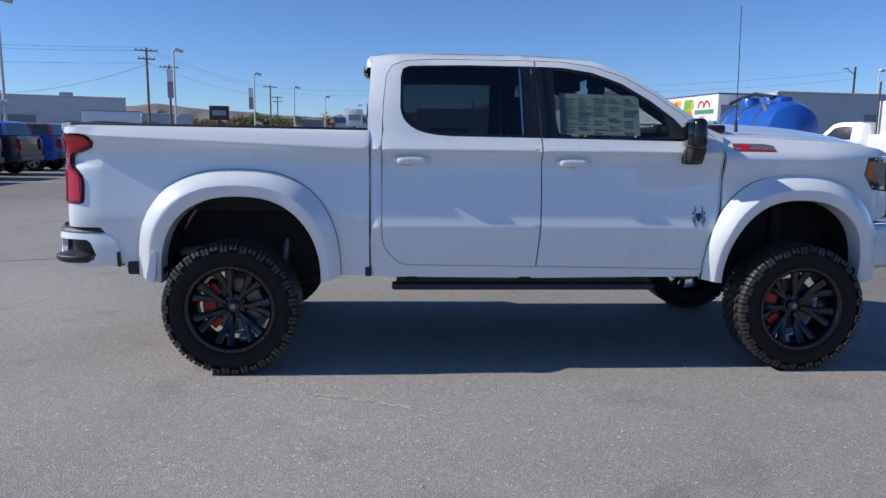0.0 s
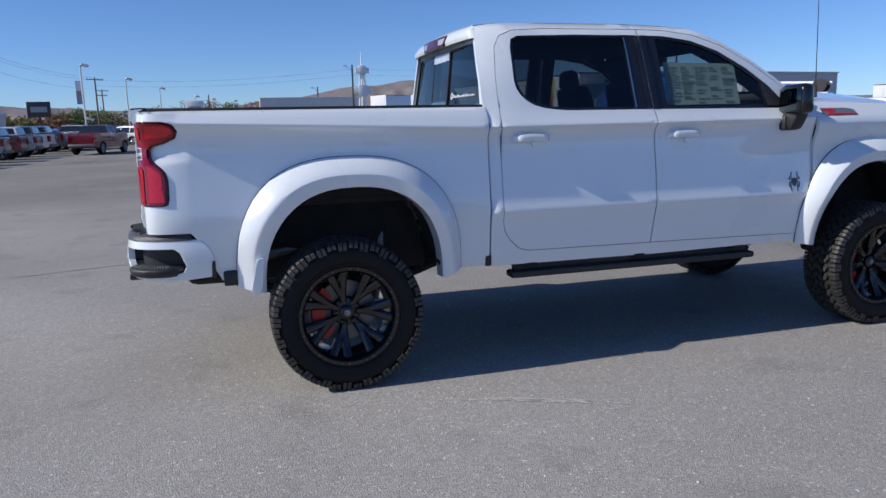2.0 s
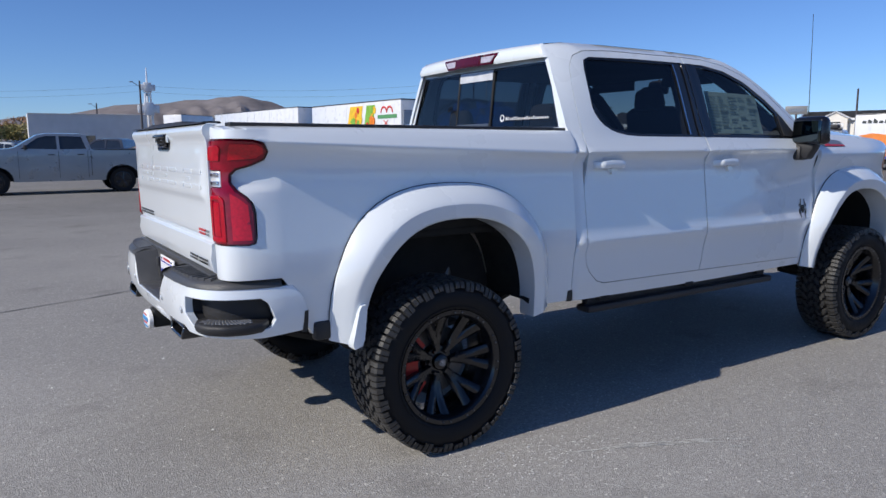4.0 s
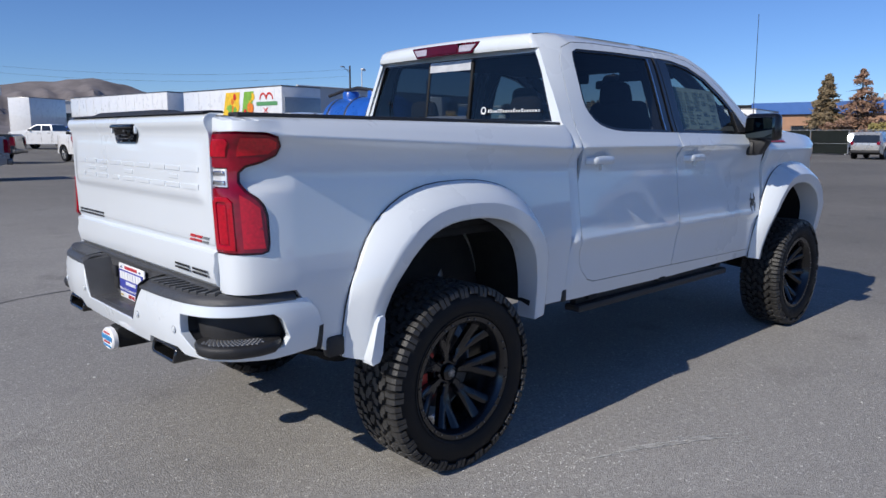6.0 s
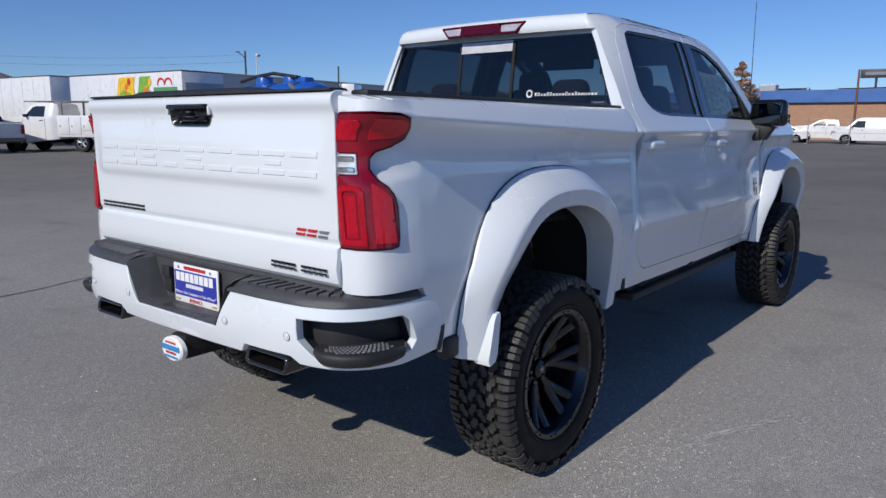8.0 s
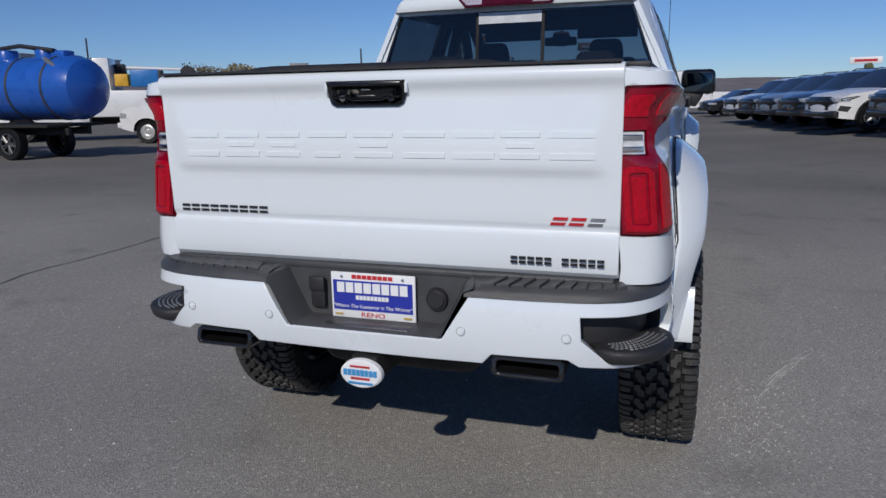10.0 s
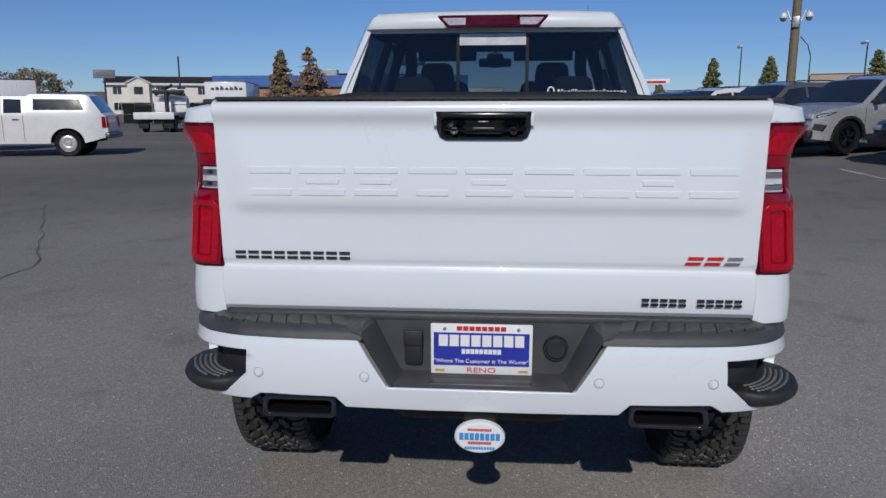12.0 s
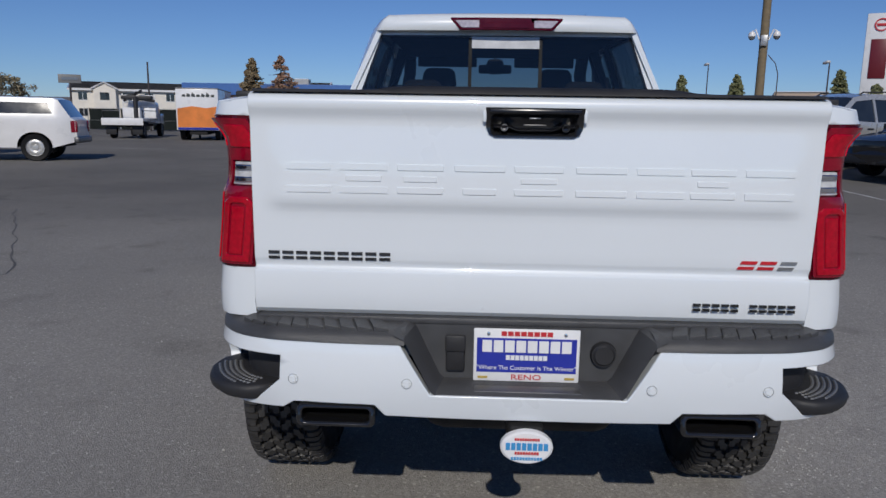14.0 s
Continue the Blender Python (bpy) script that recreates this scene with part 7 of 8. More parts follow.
side_patch("picture_band", [(0.2, 1.1), (-0.6, 3.7), (-1.7, 3.7), (-0.9, 1.1)], FRUIT[3], 0)
rng = random.Random(5)
for i in range(46):
    a = i % 2
    v = 1.3 + rng.random() * 2.2
    u = (2.1 - (v - 1.1) * 0.38 - rng.random() * 1.2) if a else (-0.2 - (v - 1.1) * 0.31 - rng.random() * 0.75)
    r = 0.16 + rng.random() * 0.14
    side_patch("fruit", [(u + r * math.cos(q), v + r * math.sin(q)) for q in np.linspace(0, 6.28, 11)[:-1]], FRUIT[rng.choice((0, 0, 1, 2, 2, 3))], 0.006 + 0.0005 * i)
side_patch("green_band", [(-1.4, 1.05), (-1.4, 1.65), (-4.7, 1.65), (-4.7, 1.05)], mat("fresh_green", (0.16, 0.42, 0.06), 0.5), 0.002, "green lower band")
side_patch("green_bar", [(-2.0, 2.95), (-2.0, 3.15), (-4.3, 3.15), (-4.3, 2.95)], mat("leaf_green", (0.10, 0.30, 0.12), 0.5), 0.002, "green name bar")
for c in (-2.75, -3.45):
    side_patch("red_arc", [(c + 0.40 * math.cos(q), 3.25 + 0.36 * math.sin(q)) for q in np.linspace(0, math.pi, 10)] + [(c + 0.30 * math.cos(q), 3.25 + 0.26 * math.sin(q)) for q in np.linspace(math.pi, 0, 10)], FRUIT[2], 0.003)
side_patch("red_shape", [(-2.5 + 0.32 * math.cos(q), 2.25 + 0.36 * math.sin(q)) for q in np.linspace(0, 6.28, 15)[:-1]], FRUIT[2], 0.003)
side_patch("red_shape", [(-3.5 + 0.36 * math.cos(q), 2.2 + 0.30 * math.sin(q)) for q in np.linspace(0, 6.28, 15)[:-1]], FRUIT[2], 0.003)
side_patch("red_stalk", [(-2.6, 2.5), (-2.7, 2.5), (-3.3, 2.85), (-3.2, 2.85)], FRUIT[2], 0.004)
side_patch("red_stalk", [(-3.4, 2.5), (-3.3, 2.5), (-2.7, 2.85), (-2.8, 2.85)], FRUIT[2], 0.005)
# grey tail frame
b = bmesh.new()
box(b, (-4.82, 0, 2.2), (0.08, 2.3, 2.3), 0.02)
part("rear_door", b, BADGE_GREY, food, "grey rear door")

wt = trailer("box_trailer", "white box trailer with an orange panel and dark scribbled marks", 6.6, 2.4, 0.6, 3.0, pose(42.2, 16.9, 0, 0, 0, 12))
tail_face = lambda u, v, d: Vector((-3.32 + d, u, v))
b = bmesh.new()
sheet(b, [(1.12, 0.78), (1.12, 1.85), (0.3, 2.0), (-0.5, 1.9), (-1.15, 2.0), (-1.15, 0.78)], [], tail_face, 0.5, 0.01)
part("orange_panel", b, mat("orange_panel", (0.75, 0.22, 0.04), 0.5, vary=0.25, scale=1.5), wt, smooth=0)
b = bmesh.new()
sheet(b, [(1.12, 0.64), (1.12, 0.76), (-1.15, 0.76), (-1.15, 0.64)], [], tail_face, 0.5, 0.01)
part("blue_strip", b, PRINT_BLUE, wt, smooth=0)
for i in range(7):
    b = bmesh.new()
    u = 0.85 - i * 0.27
    sheet(b, [(u, 2.55), (u - 0.05, 2.68 + 0.06 * (i % 3)), (u - 0.22, 2.66), (u - 0.2, 2.53)], [], tail_face, 0.5, 0.01)
    part("dark_mark", b, PRINT_DARK, wt, smooth=0)
trailer("box_trailer", "plain white box body behind a fence", 5.0, 2.4, 0.9, 3.4, pose(73.0, 2.3, 0, 0, 0, 96))
trailer("box_trailer", "white box trailer with red bars", 4.4, 2.4, 0.8, 3.4, pose(-22.9, 57.6, 0, 0, 0, 14))
trailer("box_trailer", "grey-white box trailer among far trucks", 6.0, 2.5, 1.0, 4.9, pose(19.6, 86.0, gz(19.6, 86.0), 0, 0, 40))

trailer("box_trailer", "white box trailer with a plain side", 4.2, 2.3, 0.9, 3.4, pose(44.6, 34.4, 0, 0, 0, -48))
bucket = plain("utility_truck", "white flatbed utility truck with a black boom", "truck")
b = bmesh.new()
box(b, (-1.6, 0, 1.15), (4.2, 2.4, 0.18), 0.02)
box(b, (-3.68, 0, 1.0), (0.06, 2.4, 0.36), 0.01)
part("deck", b, P_WHITE, bucket)
b = bmesh.new()
box(b, (0.75, 0, 1.55), (0.12, 2.1, 0.7), 0.02)
head = part("headboard", b, P_WHITE, bucket)
for q in range(6):
    b = bmesh.new()
    box(b, (0.75, -1.0 + 0.4 * q, 2.1), (0.06, 0.06, 1.2), 0.01)
    part("upright", b, P_WHITE, head)
for z in (2.0, 2.25, 2.5, 2.7):
    b = bmesh.new()
    box(b, (0.75, 0, z), (0.056, 2.1, 0.06), 0.01)
    part("crossbar", b, P_WHITE, head)
b = bmesh.new()
box(b, (1.9, 0, 1.6), (1.7, 2.0, 1.5), 0.2, seg=3, taper=(0.8, 0.85))
box(b, (3.1, 0, 1.15), (1.3, 1.9, 0.8), 0.15, seg=3)
part("cab", b, P_WHITE, bucket)
b = bmesh.new()
for i in range(5):
    tube(b, [(0.2 + 0.1 * i, -1.1 + 0.5 * i, 2.35 + 0.12 * (i % 2)), (0.3, 0.9 - 0.3 * i, 2.6 + 0.1 * i)], 0.09, 8)
box(b, (0.3, 0, 2.55), (0.6, 1.9, 0.25), 0.06)
tube(b, [(-0.2, 0, 1.2), (-0.2, 0, 2.6)], 0.14, 10)
part("boom", b, BLACK_PL, bucket)
for sg in (-1, 1):
    b = bmesh.new()
    tube(b, [(-3.5, sg * 1.15, 1.25), (-3.5, sg * 1.15, 1.7), (0.4, sg * 1.15, 1.7)], 0.03, 6)
    part("side_rail", b, STEEL, bucket)
    for x in (-2.4, 2.7):
        wheel_parts(bucket, x, sg * 0.85, 0.46, sg, STEEL)
    b = bmesh.new()
    box(b, (-3.3, sg * 0.75, 0.55), (0.03, 0.6, 0.6), 0.005)
    part("mud_flap", b, BLACK_PL, bucket)
b = bmesh.new()
box(b, (-0.4, 0, 0.85), (6.0, 0.9, 0.3), 0.02)
part("chassis", b, DARK, bucket)
bucket.matrix_world = pose(43.6, 22.0, 0, 0, 0, 12)


# mechanics' truck: chassis cab with cabinets, a welder, a crane boom and a hose reel
mech = car("mechanic_truck", "cab", P_WHITE, 19.6, 22.6, 120, "white mechanic's truck loaded with a blue welder and a crane", "truck", ALLOY)
for nm, m, make in (
    ("chassis", DARK, lambda b: box(b, (-3.1, 0, 0.75), (4.4, 0.9, 0.25), 0.02)),
    ("bed_floor", P_WHITE, lambda b: box(b, (-3.1, 0, 0.98), (4.2, 1.4, 0.10), 0.01)),
    ("cabinet", P_WHITE, lambda b: box(b, (-3.1, 0.85, 1.42), (4.2, 0.42, 1.0), 0.03)),
    ("cabinet", P_WHITE, lambda b: box(b, (-3.1, -0.85, 1.42), (4.2, 0.42, 1.0), 0.03)),
    ("tall_box", P_WHITE, lambda b: box(b, (-1.5, 0.2, 2.45), (0.75, 1.2, 1.45), 0.04)),
    ("yellow_box", mat("tool_yellow", (0.65, 0.36, 0.03), 0.5, vary=0.2), lambda b: box(b, (-2.32, 0.7, 2.32), (0.5, 0.5, 0.46), 0.03)),
    ("welder", mat("welder_blue", (0.02, 0.16, 0.45), 0.4, vary=0.15), lambda b: box(b, (-3.20, 0.75, 2.38), (1.05, 0.6, 0.66), 0.05)),
    ("welder_front", BLACK_PL, lambda b: box(b, (-3.77, 0.75, 2.38), (0.14, 0.56, 0.60), 0.03)),
    ("crane_boom", P_WHITE, lambda b: (tube(b, [(-1.9, -0.3, 1.9), (-1.95, -0.3, 2.85)], 0.13, 10), tube(b, [(-1.9, -0.3, 2.85), (-5.0, -0.2, 2.72)], 0.075, 8, 0.05))),
    ("crane_head", BLACK_PL, lambda b: (box(b, (-2.0, -0.3, 2.75), (0.55, 0.4, 0.45), 0.08), tube(b, [(-2.3, -0.1, 2.5), (-2.1, 0.2, 2.9)], 0.09, 8))),
    ("hose_reel", BLACK_PL, lambda b: lathe(b, [(0.0, -0.26), (0.26, -0.26), (0.26, -0.22), (0.14, -0.2), (0.2, 0.0), (0.14, 0.2), (0.26, 0.22), (0.26, 0.26), (0.0, 0.26)], "y", 20, (-4.75, 0.3, 2.60))),
    ("reel_stand", P_WHITE, lambda b: box(b, (-4.75, 0.3, 2.12), (0.7, 0.7, 0.45), 0.05)),
    ("mast", STEEL, lambda b: tube(b, [(-1.2, 0.9, 1.9), (-1.2, 0.9, 3.9)], 0.035, 6)),
):
    b = bmesh.new()
    make(b)
    part(nm, b, m, mech)
for sg in (-1, 1):
    wheel_parts(mech, -3.2, sg * 0.82, 0.46, sg, STEEL)

# ---------------------------------------------------------------- buildings
STUCCO_G = mat("grey_stucco", (0.30, 0.31, 0.33), 0.85, vary=0.08, scale=0.6, bump=0.2, bscale=30)
STUCCO_W = mat("white_stucco", (0.62, 0.62, 0.62), 0.85, vary=0.08, scale=0.6, bump=0.2, bscale=30)
STUCCO_T = mat("tan_stucco", (0.48, 0.38, 0.30), 0.85, vary=0.1, scale=0.8, bump=0.2, bscale=30)
CREAM = mat("cream_siding", (0.80, 0.76, 0.68), 0.8, vary=0.08, scale=1.0, bump=0.15, bscale=12)
BRICK = mat("orange_brick", (0.42, 0.24, 0.15), 0.85, vary=0.15, scale=2, bump=0.3, bscale=20)
BLUE_METAL = mat("blue_metal_fascia", (0.055, 0.15, 0.42), 0.45, vary=0.12, scale=0.8)
SHINGLE = mat("dark_shingle", (0.07, 0.07, 0.072), 0.9, vary=0.2, scale=3)
WIN_DARK = mat("building_glass", (0.02, 0.026, 0.032), 0.08, vary=0.3, scale=1.0, coat=1)
WOOD = mat("pole_wood", (0.20, 0.155, 0.095), 0.85, vary=0.25, scale=5, bump=0.3, bscale=40)
GALV = mat("galvanised_steel", (0.42, 0.43, 0.44), 0.45, 0.7, vary=0.15, scale=6)
POLE_W = mat("white_pole_paint", (0.62, 0.62, 0.62), 0.5, vary=0.1, scale=4)
POLE_D = mat("dark_pole_paint", (0.06, 0.05, 0.05), 0.5, vary=0.15, scale=4)


def building(name, label, p0, p1, depth, h, wall, fascia=None, windows=(), doors=(), roof_gear=0, fas_h=0.9):
    """A flat-roofed block whose front runs from p0 to p1 (seen from the lot), with real reveals round its openings."""
    e = plain(name, label, "building")
    L = math.hypot(p1[0] - p0[0], p1[1] - p0[1])
    b = bmesh.new()
    holes = [[(u0, v0), (u0, v1), (u1, v1), (u1, v0)] for u0, u1, v0, v1 in list(windows) + list(doors)]
    sheet(b, [(0, 0), (0, h), (L, h), (L, 0)], holes, lambda u, v, d: Vector((u, d, v)), 2.5, 0.25)
    for pts in (((0, 0.0), (0, depth)), ((L, 0.0), (L, depth)), ((0, depth), (L, depth))):
        (xa, ya), (xb, yb) = pts
        b.faces.new([b.verts.new(q) for q in ((xa, ya, 0), (xb, yb, 0), (xb, yb, h), (xa, ya, h))])
    part("wall", b, wall, e, smooth=0)
    b = bmesh.new()
    box(b, (L / 2, depth / 2, h - 0.25), (L - 0.3, depth - 0.3, 0.2))
    part("roof", b, STUCCO_G, e, smooth=0)
    b = bmesh.new()
    box(b, (L / 2, -0.12, h - fas_h / 2 + 0.1) if fascia else (L / 2, -0.04, h + 0.03), (L + 0.5, 0.5, fas_h) if fascia else (L + 0.1, 0.3, 0.12), 0.03)
    if fascia:
        for x in (0, L):
            box(b, (x, depth / 2, h - fas_h / 2 + 0.1), (0.4, depth, fas_h), 0.03)
    part("fascia" if fascia else "coping", b, fascia or STUCCO_W, e, smooth=0)
    for i, (u0, u1, v0, v1) in enumerate(windows):
        b = bmesh.new()
        box(b, ((u0 + u1) / 2, 0.18, (v0 + v1) / 2), (u1 - u0, 0.04, v1 - v0))
        w = part("window", b, WIN_DARK, e, smooth=0)
        b = bmesh.new()
        k = max(1, int((u1 - u0) / 1.6))
        for q in range(k + 1):
            box(b, (u0 + (u1 - u0) * q / k, 0.14, (v0 + v1) / 2), (0.08, 0.06, v1 - v0))
        part("mullions", b, GALV, w, smooth=0)
    for u0, u1, v0, v1 in doors:
        b = bmesh.new()
        k = max(2, int((v1 - v0) / 0.6))
        for q in range(k):
            box(b, ((u0 + u1) / 2, 0.2, v0 + (v1 - v0) * (q + 0.5) / k), (u1 - u0, 0.05, (v1 - v0) / k - 0.03), 0.01)
        part("roller_door", b, STUCCO_G, e, smooth=0)
    for i in range(roof_gear):
        b = bmesh.new()
        box(b, (L * (i + 0.6) / (roof_gear + 0.4), depth * 0.4, h + 0.5), (1.8, 1.6, 1.0), 0.05)
        part("roof_unit", b, GALV, e, smooth=0)
    e.matrix_world = pose(p0[0], p0[1], 0, 0, 0, math.degrees(math.atan2(p1[1] - p0[1], p1[0] - p0[0])))
    return e


building("service_building", "long grey flat-roofed service building with roller doors", (-66, 88), (-37.5, 101), 24, 6.6, STUCCO_W, windows=((8, 13, 1.0, 2.4),), doors=((16, 20, 0, 4), (1.5, 5.5, 0, 4)), roof_gear=3)
building("low_building", "low grey building beyond the parked trucks", (-45, 100), (-31, 111), 12, 4.7, STUCCO_W, windows=((2, 7, 1, 3),), doors=((9, 12.5, 0, 3.5),))
building("showroom", "grey showroom with a light band", (4.5, 119.5), (21, 119.5), 3, 6.6, STUCCO_W, windows=((2, 9, 0.4, 3.4),))
building("showroom", "white dealership building with dark windows", (27.0, 112), (34, 110), 14, 6.1, STUCCO_W, windows=((0.8, 3.2, 2.6, 4.4), (4.0, 6.4, 2.6, 4.4)))
building("striped_building", "low white building with a blue fascia", (-11.0, 139), (-2.7, 139.5), 10, 5.2, STUCCO_W, BLUE_METAL, windows=((1, 7, 0.8, 2.8),))
building("low_building", "low grey building among the far cars", (-19, 138), (-13.6, 138), 10, 4.9, STUCCO_G, windows=((1, 4, 0.8, 2.6),))
building("warehouse", "large grey-blue warehouse with a plain wall", (34.5, 56.6), (64, 60.2), 8, 6.0, mat("grey_blue_panel", (0.55, 0.57, 0.60), 0.8, vary=0.06, scale=0.4), doors=((9, 13.5, 0, 4.2), (22, 26, 0, 4.2)))
building("blue_roof_shop", "brick shop with a broad blue metal fascia", (79.5, 33.0), (81.0, 4.0), 14, 5.0, BRICK, BLUE_METAL, windows=((4, 9, 0.9, 2.6), (13, 16, 0.9, 2.6)), roof_gear=1, fas_h=1.3)
building("tan_building", "pale tan building far beyond the crossovers", (104, -43.5), (101.5, -50.0), 12, 6.0, STUCCO_T)


def gabled(name, label, x, y, rot, L, W, h, ridge, storeys=2, bays=3):
    """A pitched-roof house block with windows storey by storey."""
    e = plain(name, label, "house")
    win = []
    for s in range(storeys):
        for i in range(bays):
            u = L * (i + 0.5) / bays
            win.append((u - 0.7, u + 0.7, 1.0 + s * 2.8, 2.3 + s * 2.8))
    b = bmesh.new()
    sheet(b, [(0, 0), (0, h), (L, h), (L, 0)], [[(a, c), (a, d), (q, d), (q, c)] for a, q, c, d in win], lambda u, v, d: Vector((u, d, v)), 2.5, 0.2)
    for xa in (0, L):
        b.faces.new([b.verts.new(q) for q in ((xa, 0, 0), (xa, W, 0), (xa, W, h), (xa, W / 2, h + ridge), (xa, 0, h))])
    part("wall", b, CREAM if "pale" in label else STUCCO_G, e, smooth=0)
    b = bmesh.new()
    o = 0.5
    vs = [b.verts.new(q) for q in ((-o, -o, h - 0.15), (L + o, -o, h - 0.15), (L + o, W / 2, h + ridge), (-o, W / 2, h + ridge), (-o, W + o, h - 0.15), (L + o, W + o, h - 0.15))]
    b.faces.new((vs[0], vs[1], vs[2], vs[3]))
    b.faces.new((vs[3], vs[2], vs[5], vs[4]))
    bmesh.ops.solidify(b, geom=b.faces[:], thickness=0.18)
    part("roof", b, SHINGLE, e, smooth=0)
    b = bmesh.new()
    for xa in (-o, L + o):
        tube(b, [(xa, -o, h - 0.1), (xa, W / 2, h + ridge + 0.05), (xa, W + o, h - 0.1)], 0.14, 4)
    part("barge_board", b, P_WHITE, e, smooth=0)
    b = bmesh.new()
    box(b, (L / 2, -o, h - 0.22), (L + 2 * o, 0.10, 0.34))
    part("eaves_board", b, P_WHITE, e, smooth=0)
    if "three-storey" in label:
        for c in (L * 0.30,):
            b = bmesh.new()
            w, out, peak = 1.8, 1.0, h + 0.9
            front = [(c - w, 0), (c + w, 0), (c + w, h), (c, peak), (c - w, h)]
            lo, hi = [b.verts.new((u, -out, v)) for u, v in front], [b.verts.new((u, 1.5 if v > h else 0.1, v)) for u, v in front]
            b.faces.new(lo)
            for q in range(5):
                b.faces.new((lo[q], lo[(q + 1) % 5], hi[(q + 1) % 5], hi[q]))
            bmesh.ops.recalc_face_normals(b, faces=b.faces[:])
            bay = part("front_bay", b, CREAM, e, smooth=0)
            b = bmesh.new()
            tube(b, [(c - w - 0.3, -out - 0.15, h - 0.1), (c, -out - 0.15, peak + 0.12), (c + w + 0.3, -out - 0.15, h - 0.1)], 0.17, 4)
            part("gable_board", b, P_WHITE, bay, smooth=0)
            for sgn in (-1, 1):
                b = bmesh.new()
                vs = [b.verts.new(q) for q in ((c + sgn * (w + 0.35), -out - 0.3, h - 0.05), (c, -out - 0.3, peak + 0.22), (c, W / 2, peak + 0.22), (c + sgn * (w + 0.35), 0.4, h - 0.05))]
                b.faces.new(vs)
                bmesh.ops.solidify(b, geom=b.faces[:], thickness=0.12)
                part("gable_roof", b, SHINGLE, bay, smooth=0)
            for zz in (1.0, 3.8):
                b = bmesh.new()
                box(b, (c, -out - 0.01, zz + 0.65), (1.5, 0.06, 1.3), 0.01)
                part("bay_window", b, WIN_DARK, bay, smooth=0)
    for a, q, c, d in win:
        b = bmesh.new()
        box(b, ((a + q) / 2, 0.14, (c + d) / 2), (q - a, 0.04, d - c))
        w = part("window", b, WIN_DARK, e, smooth=0)
        b = bmesh.new()
        box(b, ((a + q) / 2, 0.10, (c + d) / 2), (0.07, 0.05, d - c))
        box(b, ((a + q) / 2, 0.05, c - 0.05), (q - a + 0.2, 0.2, 0.1))
        part("sill", b, P_WHITE, w, smooth=0)
    e.matrix_world = pose(x, y, 0, 0, 0, rot)


gabled("apartment_house", "pale three-storey apartment house with a dark roof", 121.7, 70.0, -68, 18, 12, 5.8, 1.4, 2, 5)
gabled("apartment_house", "pale apartment house wing with a dark roof", 129.0, 53.0, -68, 9, 11, 5.4, 1.3, 2, 3)
gabled("gabled_house", "grey gabled house with white barge boards", 108, 31, -90, 8, 9, 4.6, 2.2, 2, 2)
gabled("gabled_house", "grey gabled house with white barge boards", 107, 18, -90, 7, 8, 4.4, 2.2, 2, 2)

# ---------------------------------------------------------------- poles, lamps, wires and signs
def lamp_post(x, y, h, heads=1, m=None, banner=False, low=False, label="white lot lamp post with a flood head"):
    e = plain("lamp_post", label, "street lamp")
    b = bmesh.new()
    tube(b, [(0, 0, 0), (0, 0, h)], 0.10, 10, 0.07)
    lathe(b, [(0.22, 0), (0.22, 0.5), (0.12, 0.55)], "z", 14)
    part("pole", b, m or POLE_W, e)
    for z in ((h, h * 0.36) if low else (h,)):
        for k in range(heads):
            b = bmesh.new()
            a = k * math.pi + 0.3
            box(b, (0.42 * math.cos(a), 0.42 * math.sin(a), z + 0.02), (0.72, 0.46, 0.26), 0.08, Euler((0, radians(14), a)).to_matrix(), 2)
            hd = part("lamp_head", b, POLE_W, e)
            b = bmesh.new()
            tube(b, [(0, 0, z - 0.15), (0.2 * math.cos(a), 0.2 * math.sin(a), z)], 0.035, 6)
            part("bracket", b, GALV, hd)
    if banner:
        for k, (z0, z1, bm_) in enumerate(((h * 0.62, h * 0.70, mat("faded_red_cloth", (0.42, 0.30, 0.32), 0.8)), (h * 0.70, h * 0.82, PAPER_WHITE), (h * 0.54, h * 0.62, mat("faded_blue_cloth", (0.30, 0.33, 0.42), 0.8)))):
            b = bmesh.new()
            box(b, (-0.36, 0, (z0 + z1) / 2), (0.5, 0.02, z1 - z0))
            part("banner", b, bm_, e, smooth=0)
    e.matrix_world = pose(x, y, 0)
    return e


lamp_post(-21.0, 37.0, 8.8, 2, banner=True, low=True, label="white lot lamp post with flood heads and banners")
lamp_post(-17.5, 57.0, 8.5, 1, banner=True, low=True, label="white lot lamp post with a banner")
lamp_post(-14.4, 75.0, 8.2, 1, banner=True, low=True, label="white lot lamp post with a banner")
lamp_post(-12.3, 90.8, 7.9, 1, low=True)
lamp_post(-9.8, 106, 7.6, 1, low=True)
lamp_post(-6.0, 128, 7.4, 1)
lamp_post(-3.5, 140, 7.4, 1)
lamp_post(0.5, 150, 7.4, 1)
lamp_post(64.3, 86.6, 11.2, 1)
lamp_post(98.0, -31.9, 9.3, 1, POLE_D, label="dark street lamp post")
lamp_post(76.4, -37.7, 8.0, 1, POLE_D, label="dark street lamp post")


